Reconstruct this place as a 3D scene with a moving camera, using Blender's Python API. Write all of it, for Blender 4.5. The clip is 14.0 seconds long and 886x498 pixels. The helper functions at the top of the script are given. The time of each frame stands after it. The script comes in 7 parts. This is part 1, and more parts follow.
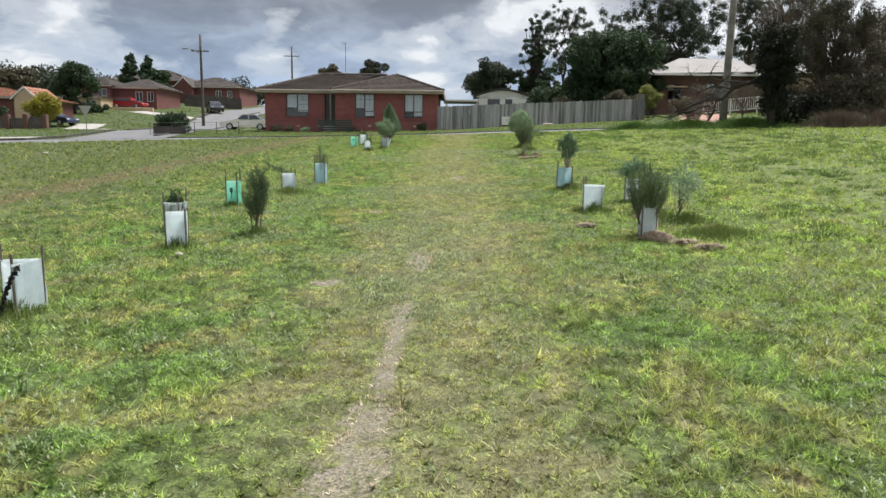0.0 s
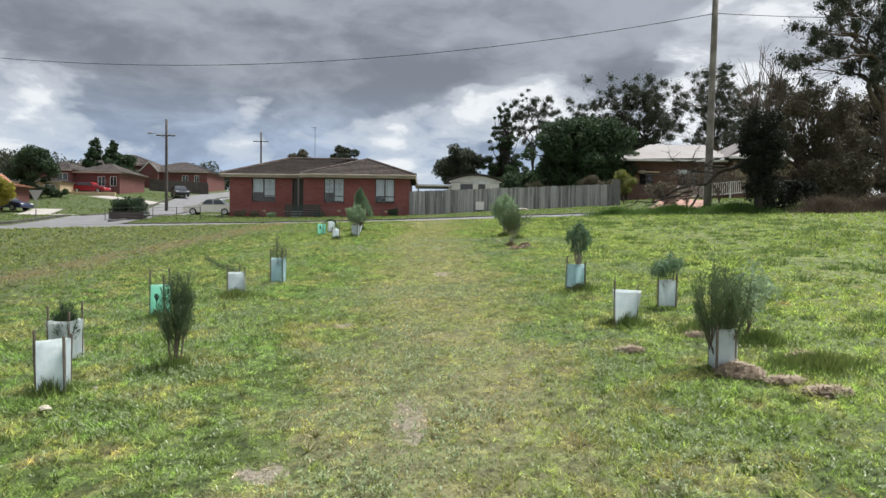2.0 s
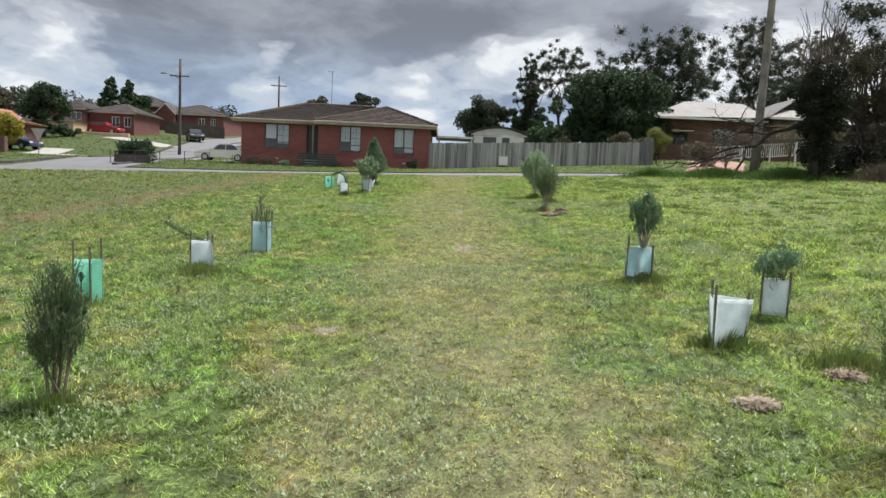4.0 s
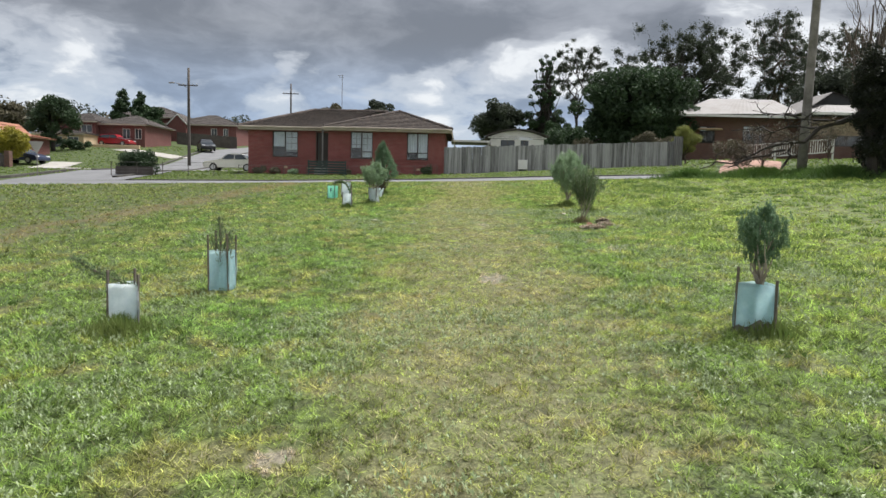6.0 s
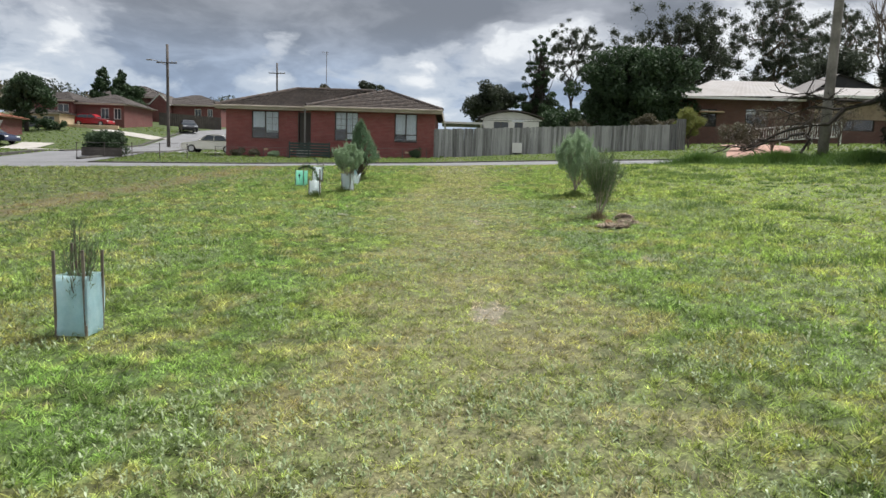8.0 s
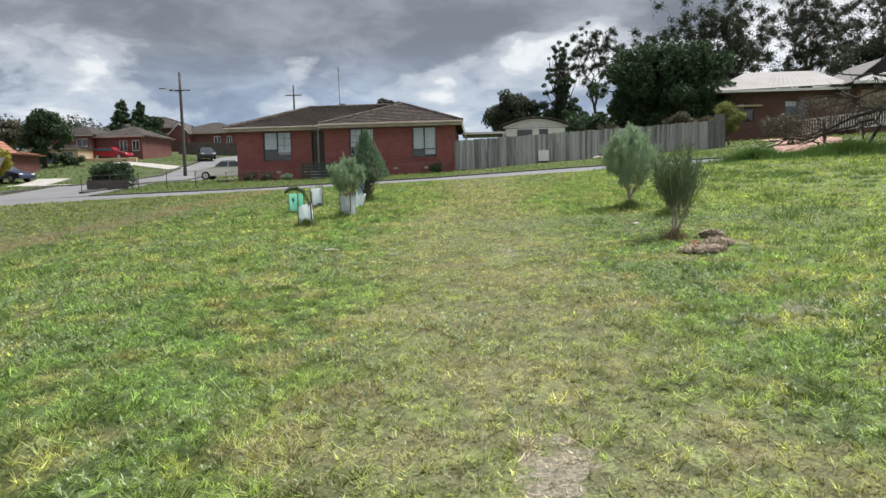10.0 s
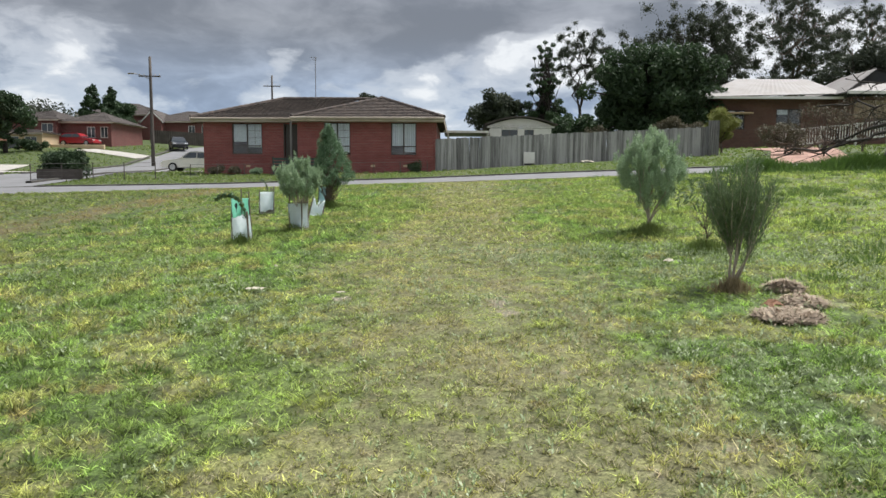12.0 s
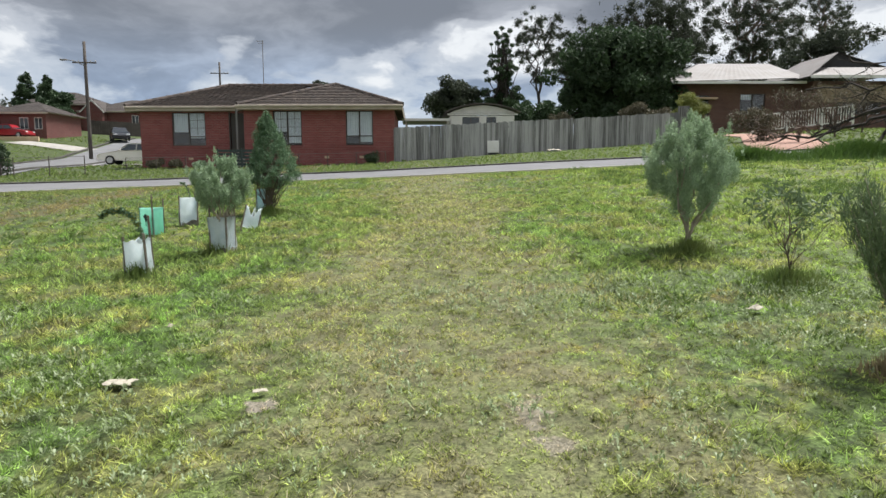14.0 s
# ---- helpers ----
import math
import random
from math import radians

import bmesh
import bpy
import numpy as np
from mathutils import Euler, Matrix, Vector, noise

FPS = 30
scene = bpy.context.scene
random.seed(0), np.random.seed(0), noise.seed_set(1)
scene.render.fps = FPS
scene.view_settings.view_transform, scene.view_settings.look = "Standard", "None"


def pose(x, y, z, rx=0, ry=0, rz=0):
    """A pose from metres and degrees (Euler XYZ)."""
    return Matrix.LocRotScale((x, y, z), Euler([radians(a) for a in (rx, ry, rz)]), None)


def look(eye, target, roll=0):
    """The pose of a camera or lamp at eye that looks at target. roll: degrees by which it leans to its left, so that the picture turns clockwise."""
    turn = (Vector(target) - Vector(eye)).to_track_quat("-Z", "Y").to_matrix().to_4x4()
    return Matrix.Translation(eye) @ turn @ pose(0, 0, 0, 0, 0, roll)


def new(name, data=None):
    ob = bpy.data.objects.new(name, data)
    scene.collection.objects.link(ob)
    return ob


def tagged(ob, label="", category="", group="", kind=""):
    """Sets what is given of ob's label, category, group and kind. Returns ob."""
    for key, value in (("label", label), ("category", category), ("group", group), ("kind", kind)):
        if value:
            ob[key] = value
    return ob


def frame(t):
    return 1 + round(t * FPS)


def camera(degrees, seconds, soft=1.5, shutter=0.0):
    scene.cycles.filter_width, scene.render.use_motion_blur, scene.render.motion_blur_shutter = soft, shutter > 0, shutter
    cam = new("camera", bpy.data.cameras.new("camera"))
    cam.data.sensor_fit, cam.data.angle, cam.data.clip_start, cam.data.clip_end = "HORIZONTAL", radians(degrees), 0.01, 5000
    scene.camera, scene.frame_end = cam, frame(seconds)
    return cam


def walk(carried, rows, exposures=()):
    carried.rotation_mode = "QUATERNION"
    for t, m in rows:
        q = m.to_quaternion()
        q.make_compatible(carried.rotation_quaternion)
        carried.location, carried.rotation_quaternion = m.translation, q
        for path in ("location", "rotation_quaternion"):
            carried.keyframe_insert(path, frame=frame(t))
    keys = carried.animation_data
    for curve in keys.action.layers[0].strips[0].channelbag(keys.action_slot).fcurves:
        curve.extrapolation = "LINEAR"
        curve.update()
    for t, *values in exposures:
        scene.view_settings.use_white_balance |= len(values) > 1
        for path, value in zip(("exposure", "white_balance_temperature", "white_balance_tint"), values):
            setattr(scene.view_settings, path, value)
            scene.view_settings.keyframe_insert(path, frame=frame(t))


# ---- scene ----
cam = camera(65.9, 14.0)
PATH = [
    (0, (0.254, -1.428, 1.66), (0.22, 0.549, 1.362), 0.8),
    (0.5, (0.174, -0.864, 1.636), (0.099, 1.131, 1.51), 1.5),
    (1, (0.073, -0.29, 1.687), (0.023, 1.709, 1.651), 0.8),
    (1.5, (0.012, 0.319, 1.768), (-0.093, 2.312, 1.653), 1.8),
    (2, (-0.011, 0.893, 1.782), (0.041, 2.891, 1.727), 0.7),
    (2.5, (0.01, 1.476, 1.761), (0.193, 3.467, 1.704), 0.0),
    (2.7, (0.012, 1.716, 1.809), (0.123, 3.711, 1.729), 0.5),
    (4.8, (-0.051, 4.119, 1.935), (-0.068, 6.107, 1.72), 2.4),
    (5, (-0.029, 4.374, 1.905), (-0.05, 6.362, 1.687), 1.6),
    (5.5, (-0.033, 4.972, 1.954), (-0.131, 6.959, 1.753), 2.9),
    (6, (-0.077, 5.561, 1.976), (-0.124, 7.552, 1.796), 1.5),
    (6.5, (-0.058, 6.139, 1.957), (-0.292, 8.112, 1.728), -3.2),
    (7, (-0.047, 6.671, 1.992), (-0.089, 8.657, 1.756), 1.9),
    (7.2, (-0.043, 6.914, 2.039), (-0.018, 8.901, 1.813), 3.1),
    (9.3, (0.008, 9.631, 1.988), (-0.109, 11.614, 1.755), -0.8),
    (9.5, (-0.004, 9.896, 1.966), (-0.152, 11.876, 1.729), 0.5),
    (10, (0.019, 10.5, 2.042), (-0.083, 12.489, 1.855), -1.4),
    (10.5, (0.058, 11.062, 2.11), (-0.017, 13.056, 1.98), -1.4),
    (11, (0.035, 11.619, 2.125), (-0.05, 13.615, 2.03), -1.6),
    (11.5, (0.018, 12.139, 2.144), (-0.01, 14.136, 2.026), -1.8),
    (12, (0.006, 12.663, 2.218), (-0.035, 14.653, 2.023), 0.4),
    (12.5, (-0.052, 13.217, 2.277), (-0.046, 15.21, 2.11), 1.8),
    (13, (-0.066, 13.816, 2.252), (-0.076, 15.805, 2.044), -0.0),
    (13.5, (-0.103, 14.336, 2.288), (-0.119, 16.322, 2.047), 0.6),
    (14, (-0.171, 14.816, 2.378), (-0.09, 16.801, 2.149), -0.3),
]
walk(cam, [(t, look(eye, target, roll)) for t, eye, target, roll in PATH])


# ---- world, sun, exposure ----
SUN_AZ, SUN_EL = 58.0, 64.0          # degrees right of +y, above the horizon
world = bpy.data.worlds.new("world")
scene.world = world
world.use_nodes = True


class Nodes:
    """Short-hand for building a node tree."""
    def __init__(self, tree):
        self.t = tree
        self.t.nodes.clear()

    def add(self, kind, ins=None, **props):
        n = self.t.nodes.new(kind)
        for k, v in props.items():
            if k == "op":
                n.operation = v
            elif k == "blend":
                n.blend_type = v
            elif k == "dtype":
                n.data_type = v
        for k, v in (ins or {}).items():
            s = n.inputs[k]
            if isinstance(v, bpy.types.NodeSocket):
                self.t.links.new(v, s)
            else:
                s.default_value = (*v, 1.0) if s.type == "RGBA" and len(v) == 3 else v
        return n

    def math(self, op, a, b=0.0, c=0.0, clamp=False):
        n = self.add("ShaderNodeMath", {0: a, 1: b, 2: c}, op=op)
        n.use_clamp = clamp
        return n.outputs[0]

    def noise(self, vec, scale, detail=3.0, rough=0.55, dist=0.0):
        n = self.add("ShaderNodeTexNoise", {"Vector": vec, "Scale": scale, "Detail": detail, "Roughness": rough, "Distortion": dist})
        return n.outputs["Fac"]

    def mix(self, f, a, b, blend="MIX"):
        n = self.t.nodes.new("ShaderNodeMix")
        n.data_type, n.blend_type = "RGBA", blend
        for i, v in ((0, f), (6, a), (7, b)):
            if isinstance(v, bpy.types.NodeSocket):
                self.t.links.new(v, n.inputs[i])
            elif i:
                n.inputs[i].default_value = (*v[:3], 1)
            else:
                n.inputs[i].default_value = v
        return n.outputs[2]

    def ramp(self, f, a, b):
        n = self.add("ShaderNodeMapRange", {"Value": f, "From Min": a, "From Max": b, "To Min": 0.0, "To Max": 1.0})
        n.interpolation_type = "SMOOTHSTEP"
        return n.outputs[0]

    def vmath(self, op, a, b=(0, 0, 0), out=0):
        n = self.add("ShaderNodeVectorMath", {0: a, 1: b}, op=op)
        return n.outputs[out]

    def sep(self, v):
        return self.add("ShaderNodeSeparateXYZ", {0: v}).outputs

    def comb(self, x, y, z):
        return self.add("ShaderNodeCombineXYZ", {0: x, 1: y, 2: z}).outputs[0]


def way(az, el):
    a, e = radians(az), radians(el)
    return (math.sin(a) * math.cos(e), math.cos(a) * math.cos(e), math.sin(e))


def build_sky():
    w = Nodes(world.node_tree)
    tc = w.add("ShaderNodeTexCoord").outputs["Generated"]
    x, y, z = w.sep(tc)
    sky = w.add("ShaderNodeTexSky")
    sky.sky_type, sky.sun_disc = "NISHITA", False
    sky.sun_elevation, sky.sun_rotation = radians(SUN_EL), radians(SUN_AZ)
    # billowing masses: the direction, drawn out sideways, bent by coarse noise
    v = w.vmath("MULTIPLY", tc, (1.0, 1.0, 2.3))
    warp = w.add("ShaderNodeTexNoise", {"Vector": v, "Scale": 5.0, "Detail": 4.0, "Roughness": 0.5}).outputs["Color"]
    warp = w.vmath("SUBTRACT", warp, (0.5, 0.5, 0.5))
    bent = w.vmath("ADD", v, w.vmath("MULTIPLY", warp, (0.14, 0.14, 0.14)))
    big = w.noise(w.vmath("ADD", bent, (0.35, 0.0, 0.0)), 5.0, 10.0, 0.55)
    fine = w.noise(w.vmath("ADD", bent, (7.3, 2.1, 0)), 13.0, 7.0, 0.58)
    body = w.math("ADD", w.math("MULTIPLY", big, 0.70), w.math("MULTIPLY", fine, 0.30))
    # a heavy deck overhead, broken and bright below it and away to one side
    tb = w.vmath("NORMALIZE", w.vmath("ADD", tc, w.vmath("MULTIPLY", warp, (0.20, 0.20, 0.13))))
    bx, by, bz = w.sep(tb)
    body = w.math("ADD", body, w.math("MULTIPLY", w.ramp(bz, 0.165, 0.215), 0.13))
    body = w.math("SUBTRACT", body, w.math("MULTIPLY", w.ramp(bx, 0.10, 0.42), 0.07))
    # brighter cloud added in the unseen sky behind the camera, as fill light
    body = w.math("SUBTRACT", body, w.math("MULTIPLY", w.ramp(by, 0.2, -0.5), 0.16))
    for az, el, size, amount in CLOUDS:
        d = w.vmath("DOT_PRODUCT", tb, way(az, el), out=1)
        body = w.math("ADD", body, w.math("MULTIPLY", w.ramp(d, math.cos(radians(size)), 1.0), amount))
    dark = w.ramp(body, 0.452, 0.555)
    glow = w.ramp(body, 0.455, 0.37)
    low = w.ramp(z, 0.22, 0.08)
    grey = w.mix(low, (0.124, 0.134, 0.154), (0.16, 0.205, 0.285))
    roll = w.ramp(w.noise(w.vmath("ADD", bent, (3.1, 9.0, 1.0)), 6.0, 7.0, 0.55), 0.34, 0.68)
    grey = w.mix(roll, grey, w.vmath("MULTIPLY", grey, (2.0, 1.95, 1.88)))
    cloud = w.mix(dark, w.mix(low, (0.34, 0.355, 0.385), (0.34, 0.385, 0.45)), grey)
    seen = w.mix(w.math("MULTIPLY", glow, 0.95), cloud, (0.56, 0.575, 0.59))
    seen = w.mix(w.ramp(z, 0.03, -0.01), seen, (0.42, 0.45, 0.49))
    clear = w.mix(0.05, seen, w.vmath("MULTIPLY", sky.outputs[0], (0.12, 0.12, 0.12)))
    bg = w.add("ShaderNodeBackground", {"Color": clear, "Strength": SKY})
    out = w.add("ShaderNodeOutputWorld")
    w.t.links.new(bg.outputs[0], out.inputs[0])


# azimuth, height, half-width in degrees, and how much heavier the cloud is there
CLOUDS = [(-20, 18, 20, 0.05), (-9.5, 7.0, 6, 0.08), (-22, 8, 7, 0.06), (0, 60, 45, 0.06), (14, 17, 8, 0.11), (1.5, 14.5, 5, 0.07), (-8, 13, 6, 0.05),
          (-34, 11.5, 4, -0.05), (-15, 10.2, 2.2, -0.10), (-12.5, 9.0, 1.6, -0.07), (-3, 10.5, 4.5, -0.05), (4, 10.5, 4, -0.04), (9, 11, 4, -0.04),
          (-31, 7, 2.5, -0.03), (-22, 6.2, 1.8, -0.06), (-28, 3.0, 7, -0.06), (-15, 3.2, 5, -0.07), (-3.8, 16.4, 1.6, -0.10), (-9.5, 18.5, 2.2, -0.12), (26, 13, 10, -0.15), (13, 8, 8, -0.04)]
SKY = 1.0
build_sky()
sun = new("sun", bpy.data.lights.new("sun", "SUN"))
sun.data.energy, sun.data.angle, sun.data.color = 4.3, radians(26), (1.0, 0.985, 0.955)
sun.matrix_world = look(Vector(way(SUN_AZ, SUN_EL)) * 100, (0, 0, 0))
scene.view_settings.exposure = 0.68


# ---- materials ----
def material(name, colour, rough=0.8, other=None, scale=4.0, spread=0.3, bump=0.2, metal=0.0, fine=40.0, objvar=0.0, island=0.0, transl=0.0, spec=0.5):
    """A worn surface: two scales of colour variation, grain and relief."""
    m = bpy.data.materials.new(name)
    m.use_nodes = True
    w = Nodes(m.node_tree)
    pos = w.add("ShaderNodeNewGeometry").outputs["Position"]
    other = other or tuple(c * 0.6 for c in colour)
    a = w.noise(pos, scale, 4.0)
    b = w.noise(pos, fine, 3.0, 0.65)
    f = w.math("ADD", w.math("MULTIPLY", w.ramp(a, 0.35, 0.7), spread * 1.4), w.math("MULTIPLY", w.ramp(b, 0.35, 0.7), spread * 0.8), clamp=True)
    col = w.mix(f, colour, other)
    if objvar:
        r = w.add("ShaderNodeObjectInfo").outputs["Random"]
        col = w.mix(w.math("MULTIPLY", r, objvar), col, other)
    if island:
        r = w.add("ShaderNodeNewGeometry").outputs["Random Per Island"]
        col = w.mix(w.math("MULTIPLY", r, island), col, other)
    bs = w.add("ShaderNodeBsdfPrincipled", {"Base Color": col, "Roughness": rough, "Metallic": metal, "Specular IOR Level": spec})
    if bump:
        h = w.math("ADD", a, w.math("MULTIPLY", b, 0.5))
        bn = w.add("ShaderNodeBump", {"Height": h, "Strength": bump, "Distance": 0.02})
        w.t.links.new(bn.outputs[0], bs.inputs["Normal"])
    sh = bs.outputs[0]
    if transl:
        tr = w.add("ShaderNodeBsdfTranslucent", {"Color": col})
        mx = w.add("ShaderNodeMixShader", {0: transl, 1: sh, 2: tr.outputs[0]})
        sh = mx.outputs[0]
    out = w.add("ShaderNodeOutputMaterial")
    w.t.links.new(sh, out.inputs[0])
    return m


def turf_group():
    """Colour of the turf at a place: greens, dry straw, moss-grey weeds, a trodden strip and bare earth."""
    gtree = bpy.data.node_groups.new("turf_colour", "ShaderNodeTree")
    gtree.interface.new_socket(name="Color", in_out="OUTPUT", socket_type="NodeSocketColor")
    gtree.interface.new_socket(name="Straw", in_out="OUTPUT", socket_type="NodeSocketFloat")
    gtree.interface.new_socket(name="Bare", in_out="OUTPUT", socket_type="NodeSocketFloat")
    w = Nodes(gtree)
    pos = w.add("ShaderNodeNewGeometry").outputs["Position"]
    x, y, z = w.sep(pos)
    flat = w.comb(x, y, 0.0)
    n1 = w.noise(flat, 0.35, 4.0, 0.6)
    n2 = w.noise(w.vmath("ADD", flat, (31, 7, 0)), 1.7, 5.0, 0.62, 0.4)
    n3 = w.noise(w.vmath("ADD", flat, (3, 77, 0)), 5.5, 4.0, 0.65)
    n4 = w.noise(w.vmath("ADD", flat, (13, 47, 0)), 24.0, 3.0, 0.7)
    n5 = w.noise(w.vmath("ADD", flat, (5, 23, 0)), 9.0, 4.0, 0.6)
    col = w.mix(w.ramp(n1, 0.42, 0.58), GREEN, LUSH)
    col = w.mix(w.math("MULTIPLY", w.ramp(n2, 0.48, 0.61), 0.9), col, OLIVE)
    col = w.mix(w.math("MULTIPLY", w.ramp(x, 0.8, 5.0), 0.6), col, (0.295, 0.375, 0.095))
    col = w.mix(w.math("MULTIPLY", w.ramp(x, -3.5, -8.5), 0.55), col, (0.165, 0.185, 0.078))
    # trodden strip down the middle
    mid = w.math("SUBTRACT", 1.0, w.ramp(w.math("ABSOLUTE", w.math("ADD", x, w.math("MULTIPLY", w.math("SUBTRACT", n1, 0.55), 2.4))), 0.3, 1.7))
    straw = w.math("ADD", w.math("MULTIPLY", mid, 0.34), w.math("MULTIPLY", w.math("SUBTRACT", n3, 0.5), 0.9))
    straw = w.math("ADD", straw, w.math("MULTIPLY", w.math("SUBTRACT", n2, 0.5), 0.9))
    straw_m = w.ramp(straw, 0.0, 0.42)
    grey = w.ramp(w.noise(w.vmath("ADD", flat, (91, 17, 0)), 2.6, 5.0, 0.7), 0.57, 0.68)
    col = w.mix(w.math("MULTIPLY", grey, 0.65), col, WEED)
    col = w.mix(w.math("MULTIPLY", mid, 0.42), col, (0.36, 0.345, 0.135))
    # patches of moss and of dead ochre thatch
    moss = w.ramp(w.noise(w.vmath("ADD", flat, (57, 3, 0)), 1.3, 5.0, 0.62), 0.60, 0.68)
    col = w.mix(w.math("MULTIPLY", moss, 0.55), col, MOSS)
    dead = w.ramp(w.noise(w.vmath("ADD", flat, (19, 63, 0)), 1.9, 5.0, 0.62), 0.60, 0.70)
    col = w.mix(w.math("MULTIPLY", dead, 0.6), col, OCHRE)
    col = w.mix(w.math("MULTIPLY", w.ramp(n4, 0.45, 0.75), 0.5), col, w.mix(0.5, col, (0.03, 0.045, 0.012)))
    # each tussock has a tone of its own
    for size, amount in ((9.0, 0.42), (23.0, 0.36)):
        cell = w.add("ShaderNodeTexVoronoi", {"Vector": w.vmath("ADD", flat, w.vmath("MULTIPLY", w.comb(n5, n4, 0.0), (0.12, 0.12, 0.0))), "Scale": size}).outputs["Color"]
        tone = w.math("ADD", w.math("MULTIPLY", w.sep(cell)[0], 2 * amount), 1.0 - amount)
        col = w.mix(1.0, col, w.comb(tone, tone, tone), "MULTIPLY")
    # earth: a worn line near the start, scattered scuffs, an old wheel track to one side
    bare = w.math("MULTIPLY", mid, w.ramp(w.math("ADD", n3, w.math("MULTIPLY", n2, 0.6)), 0.98, 1.08))
    for bx, by, rx, ry in EARTH:
        d = w.math("ADD", w.math("POWER", w.math("DIVIDE", w.math("SUBTRACT", x, bx), rx), 2.0), w.math("POWER", w.math("DIVIDE", w.math("SUBTRACT", y, by), ry), 2.0))
        d = w.math("ADD", d, w.math("MULTIPLY", w.math("SUBTRACT", n5, 0.5), 7.0))
        d = w.math("ADD", d, w.math("MULTIPLY", w.math("SUBTRACT", n4, 0.5), 1.5))
        bare = w.math("MAXIMUM", bare, w.ramp(d, 1.25, 0.4))
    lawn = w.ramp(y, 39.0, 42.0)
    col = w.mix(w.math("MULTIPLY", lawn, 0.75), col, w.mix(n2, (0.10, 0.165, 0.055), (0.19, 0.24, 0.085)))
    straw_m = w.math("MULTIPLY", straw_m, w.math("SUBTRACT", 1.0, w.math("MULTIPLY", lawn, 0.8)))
    tr = w.math("ABSOLUTE", w.math("SUBTRACT", w.math("ADD", x, w.math("MULTIPLY", n1, 1.2)), w.math("ADD", w.math("MULTIPLY", y, TRACK[0]), TRACK[1])))
    tr = w.math("MULTIPLY", w.ramp(tr, 0.85, 0.25), w.ramp(n2, 0.36, 0.52))
    tr = w.math("MULTIPLY", tr, w.ramp(x, -3.5, -5.5))
    col = w.mix(w.math("MULTIPLY", tr, 0.5), col, (0.33, 0.22, 0.14))
    col = w.mix(w.math("MULTIPLY", bare, 0.97), col, w.mix(w.ramp(n4, 0.4, 0.7), (0.56, 0.49, 0.42), (0.36, 0.305, 0.25)))
    out = w.add("NodeGroupOutput")
    w.t.links.new(col, out.inputs[0])
    w.t.links.new(straw_m, out.inputs[1])
    w.t.links.new(bare, out.inputs[2])
    return gtree


GREEN, LUSH, OLIVE, STRAW, WEED = (0.185, 0.262, 0.080), (0.165, 0.262, 0.075), (0.305, 0.318, 0.115), (0.47, 0.43, 0.265), (0.25, 0.31, 0.15)
MOSS, OCHRE = (0.33, 0.35, 0.085), (0.34, 0.25, 0.12)
EARTH = [(-0.20, 1.45, 0.16, 0.32), (-0.17, 1.95, 0.14, 0.28), (-0.15, 2.7, 0.08, 0.5), (-0.15, 3.6, 0.09, 0.6), (0.30, 12.9, 0.14, 0.28), (-0.10, 5.5, 0.13, 0.42), (-0.92, 4.7, 0.13, 0.14),
         (-0.93, 8.66, 0.10, 0.12), (0.32, 17.65, 0.09, 0.15), (-0.89, 17.9, 0.07, 0.08), (0.36, 17.36, 0.09, 0.08), (2.05, 14.85, 0.12, 0.12)]
TRACK = (0.09, -8.35)
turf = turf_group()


def turf_material(name, blades, lo=0.38, hi=2.45):
    m = bpy.data.materials.new(name)
    m.use_nodes = True
    w = Nodes(m.node_tree)
    gnode = w.t.nodes.new("ShaderNodeGroup")
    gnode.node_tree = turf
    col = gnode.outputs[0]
    straw = gnode.outputs["Straw"]
    pos = w.add("ShaderNodeNewGeometry").outputs["Position"]
    if blades:
        r = w.add("ShaderNodeNewGeometry").outputs["Random Per Island"]
        r2 = w.math("FRACT", w.math("MULTIPLY", r, 17.31))
        dry = w.math("LESS_THAN", r2, w.math("ADD", w.math("MULTIPLY", straw, 0.40), 0.02))
        col = w.mix(r, w.mix(1.0, col, (lo, lo * 1.08, lo * 0.87), "MULTIPLY"), w.mix(1.0, col, (hi, hi * 0.965, hi * 0.86), "MULTIPLY"))
        col = w.mix(dry, col, w.mix(r, w.mix(1.0, STRAW, (0.50, 0.50, 0.50), "MULTIPLY"), w.mix(1.0, STRAW, (1.35, 1.35, 1.35), "MULTIPLY")))
    else:
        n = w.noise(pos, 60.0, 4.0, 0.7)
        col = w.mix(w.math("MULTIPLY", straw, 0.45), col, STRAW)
        # multiplied down: the shade between blades is put into the ground's colour
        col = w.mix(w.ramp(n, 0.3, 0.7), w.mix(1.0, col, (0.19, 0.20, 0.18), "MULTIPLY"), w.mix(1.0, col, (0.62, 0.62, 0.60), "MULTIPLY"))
    bs = w.add("ShaderNodeBsdfPrincipled", {"Base Color": col, "Roughness": 0.75, "Specular IOR Level": 0.25})
    if not blades:
        h = w.math("ADD", w.noise(pos, 30.0, 4.0, 0.7), w.math("MULTIPLY", w.noise(pos, 4.0, 3.0), 2.0))
        bn = w.add("ShaderNodeBump", {"Height": h, "Strength": 0.6, "Distance": 0.03})
        w.t.links.new(bn.outputs[0], bs.inputs["Normal"])
    sh = bs.outputs[0]
    if blades:
        tr = w.add("ShaderNodeBsdfTranslucent", {"Color": col})
        sh = w.add("ShaderNodeMixShader", {0: 0.42, 1: sh, 2: tr.outputs[0]}).outputs[0]
    out = w.add("ShaderNodeOutputMaterial")
    w.t.links.new(sh, out.inputs[0])
    return m


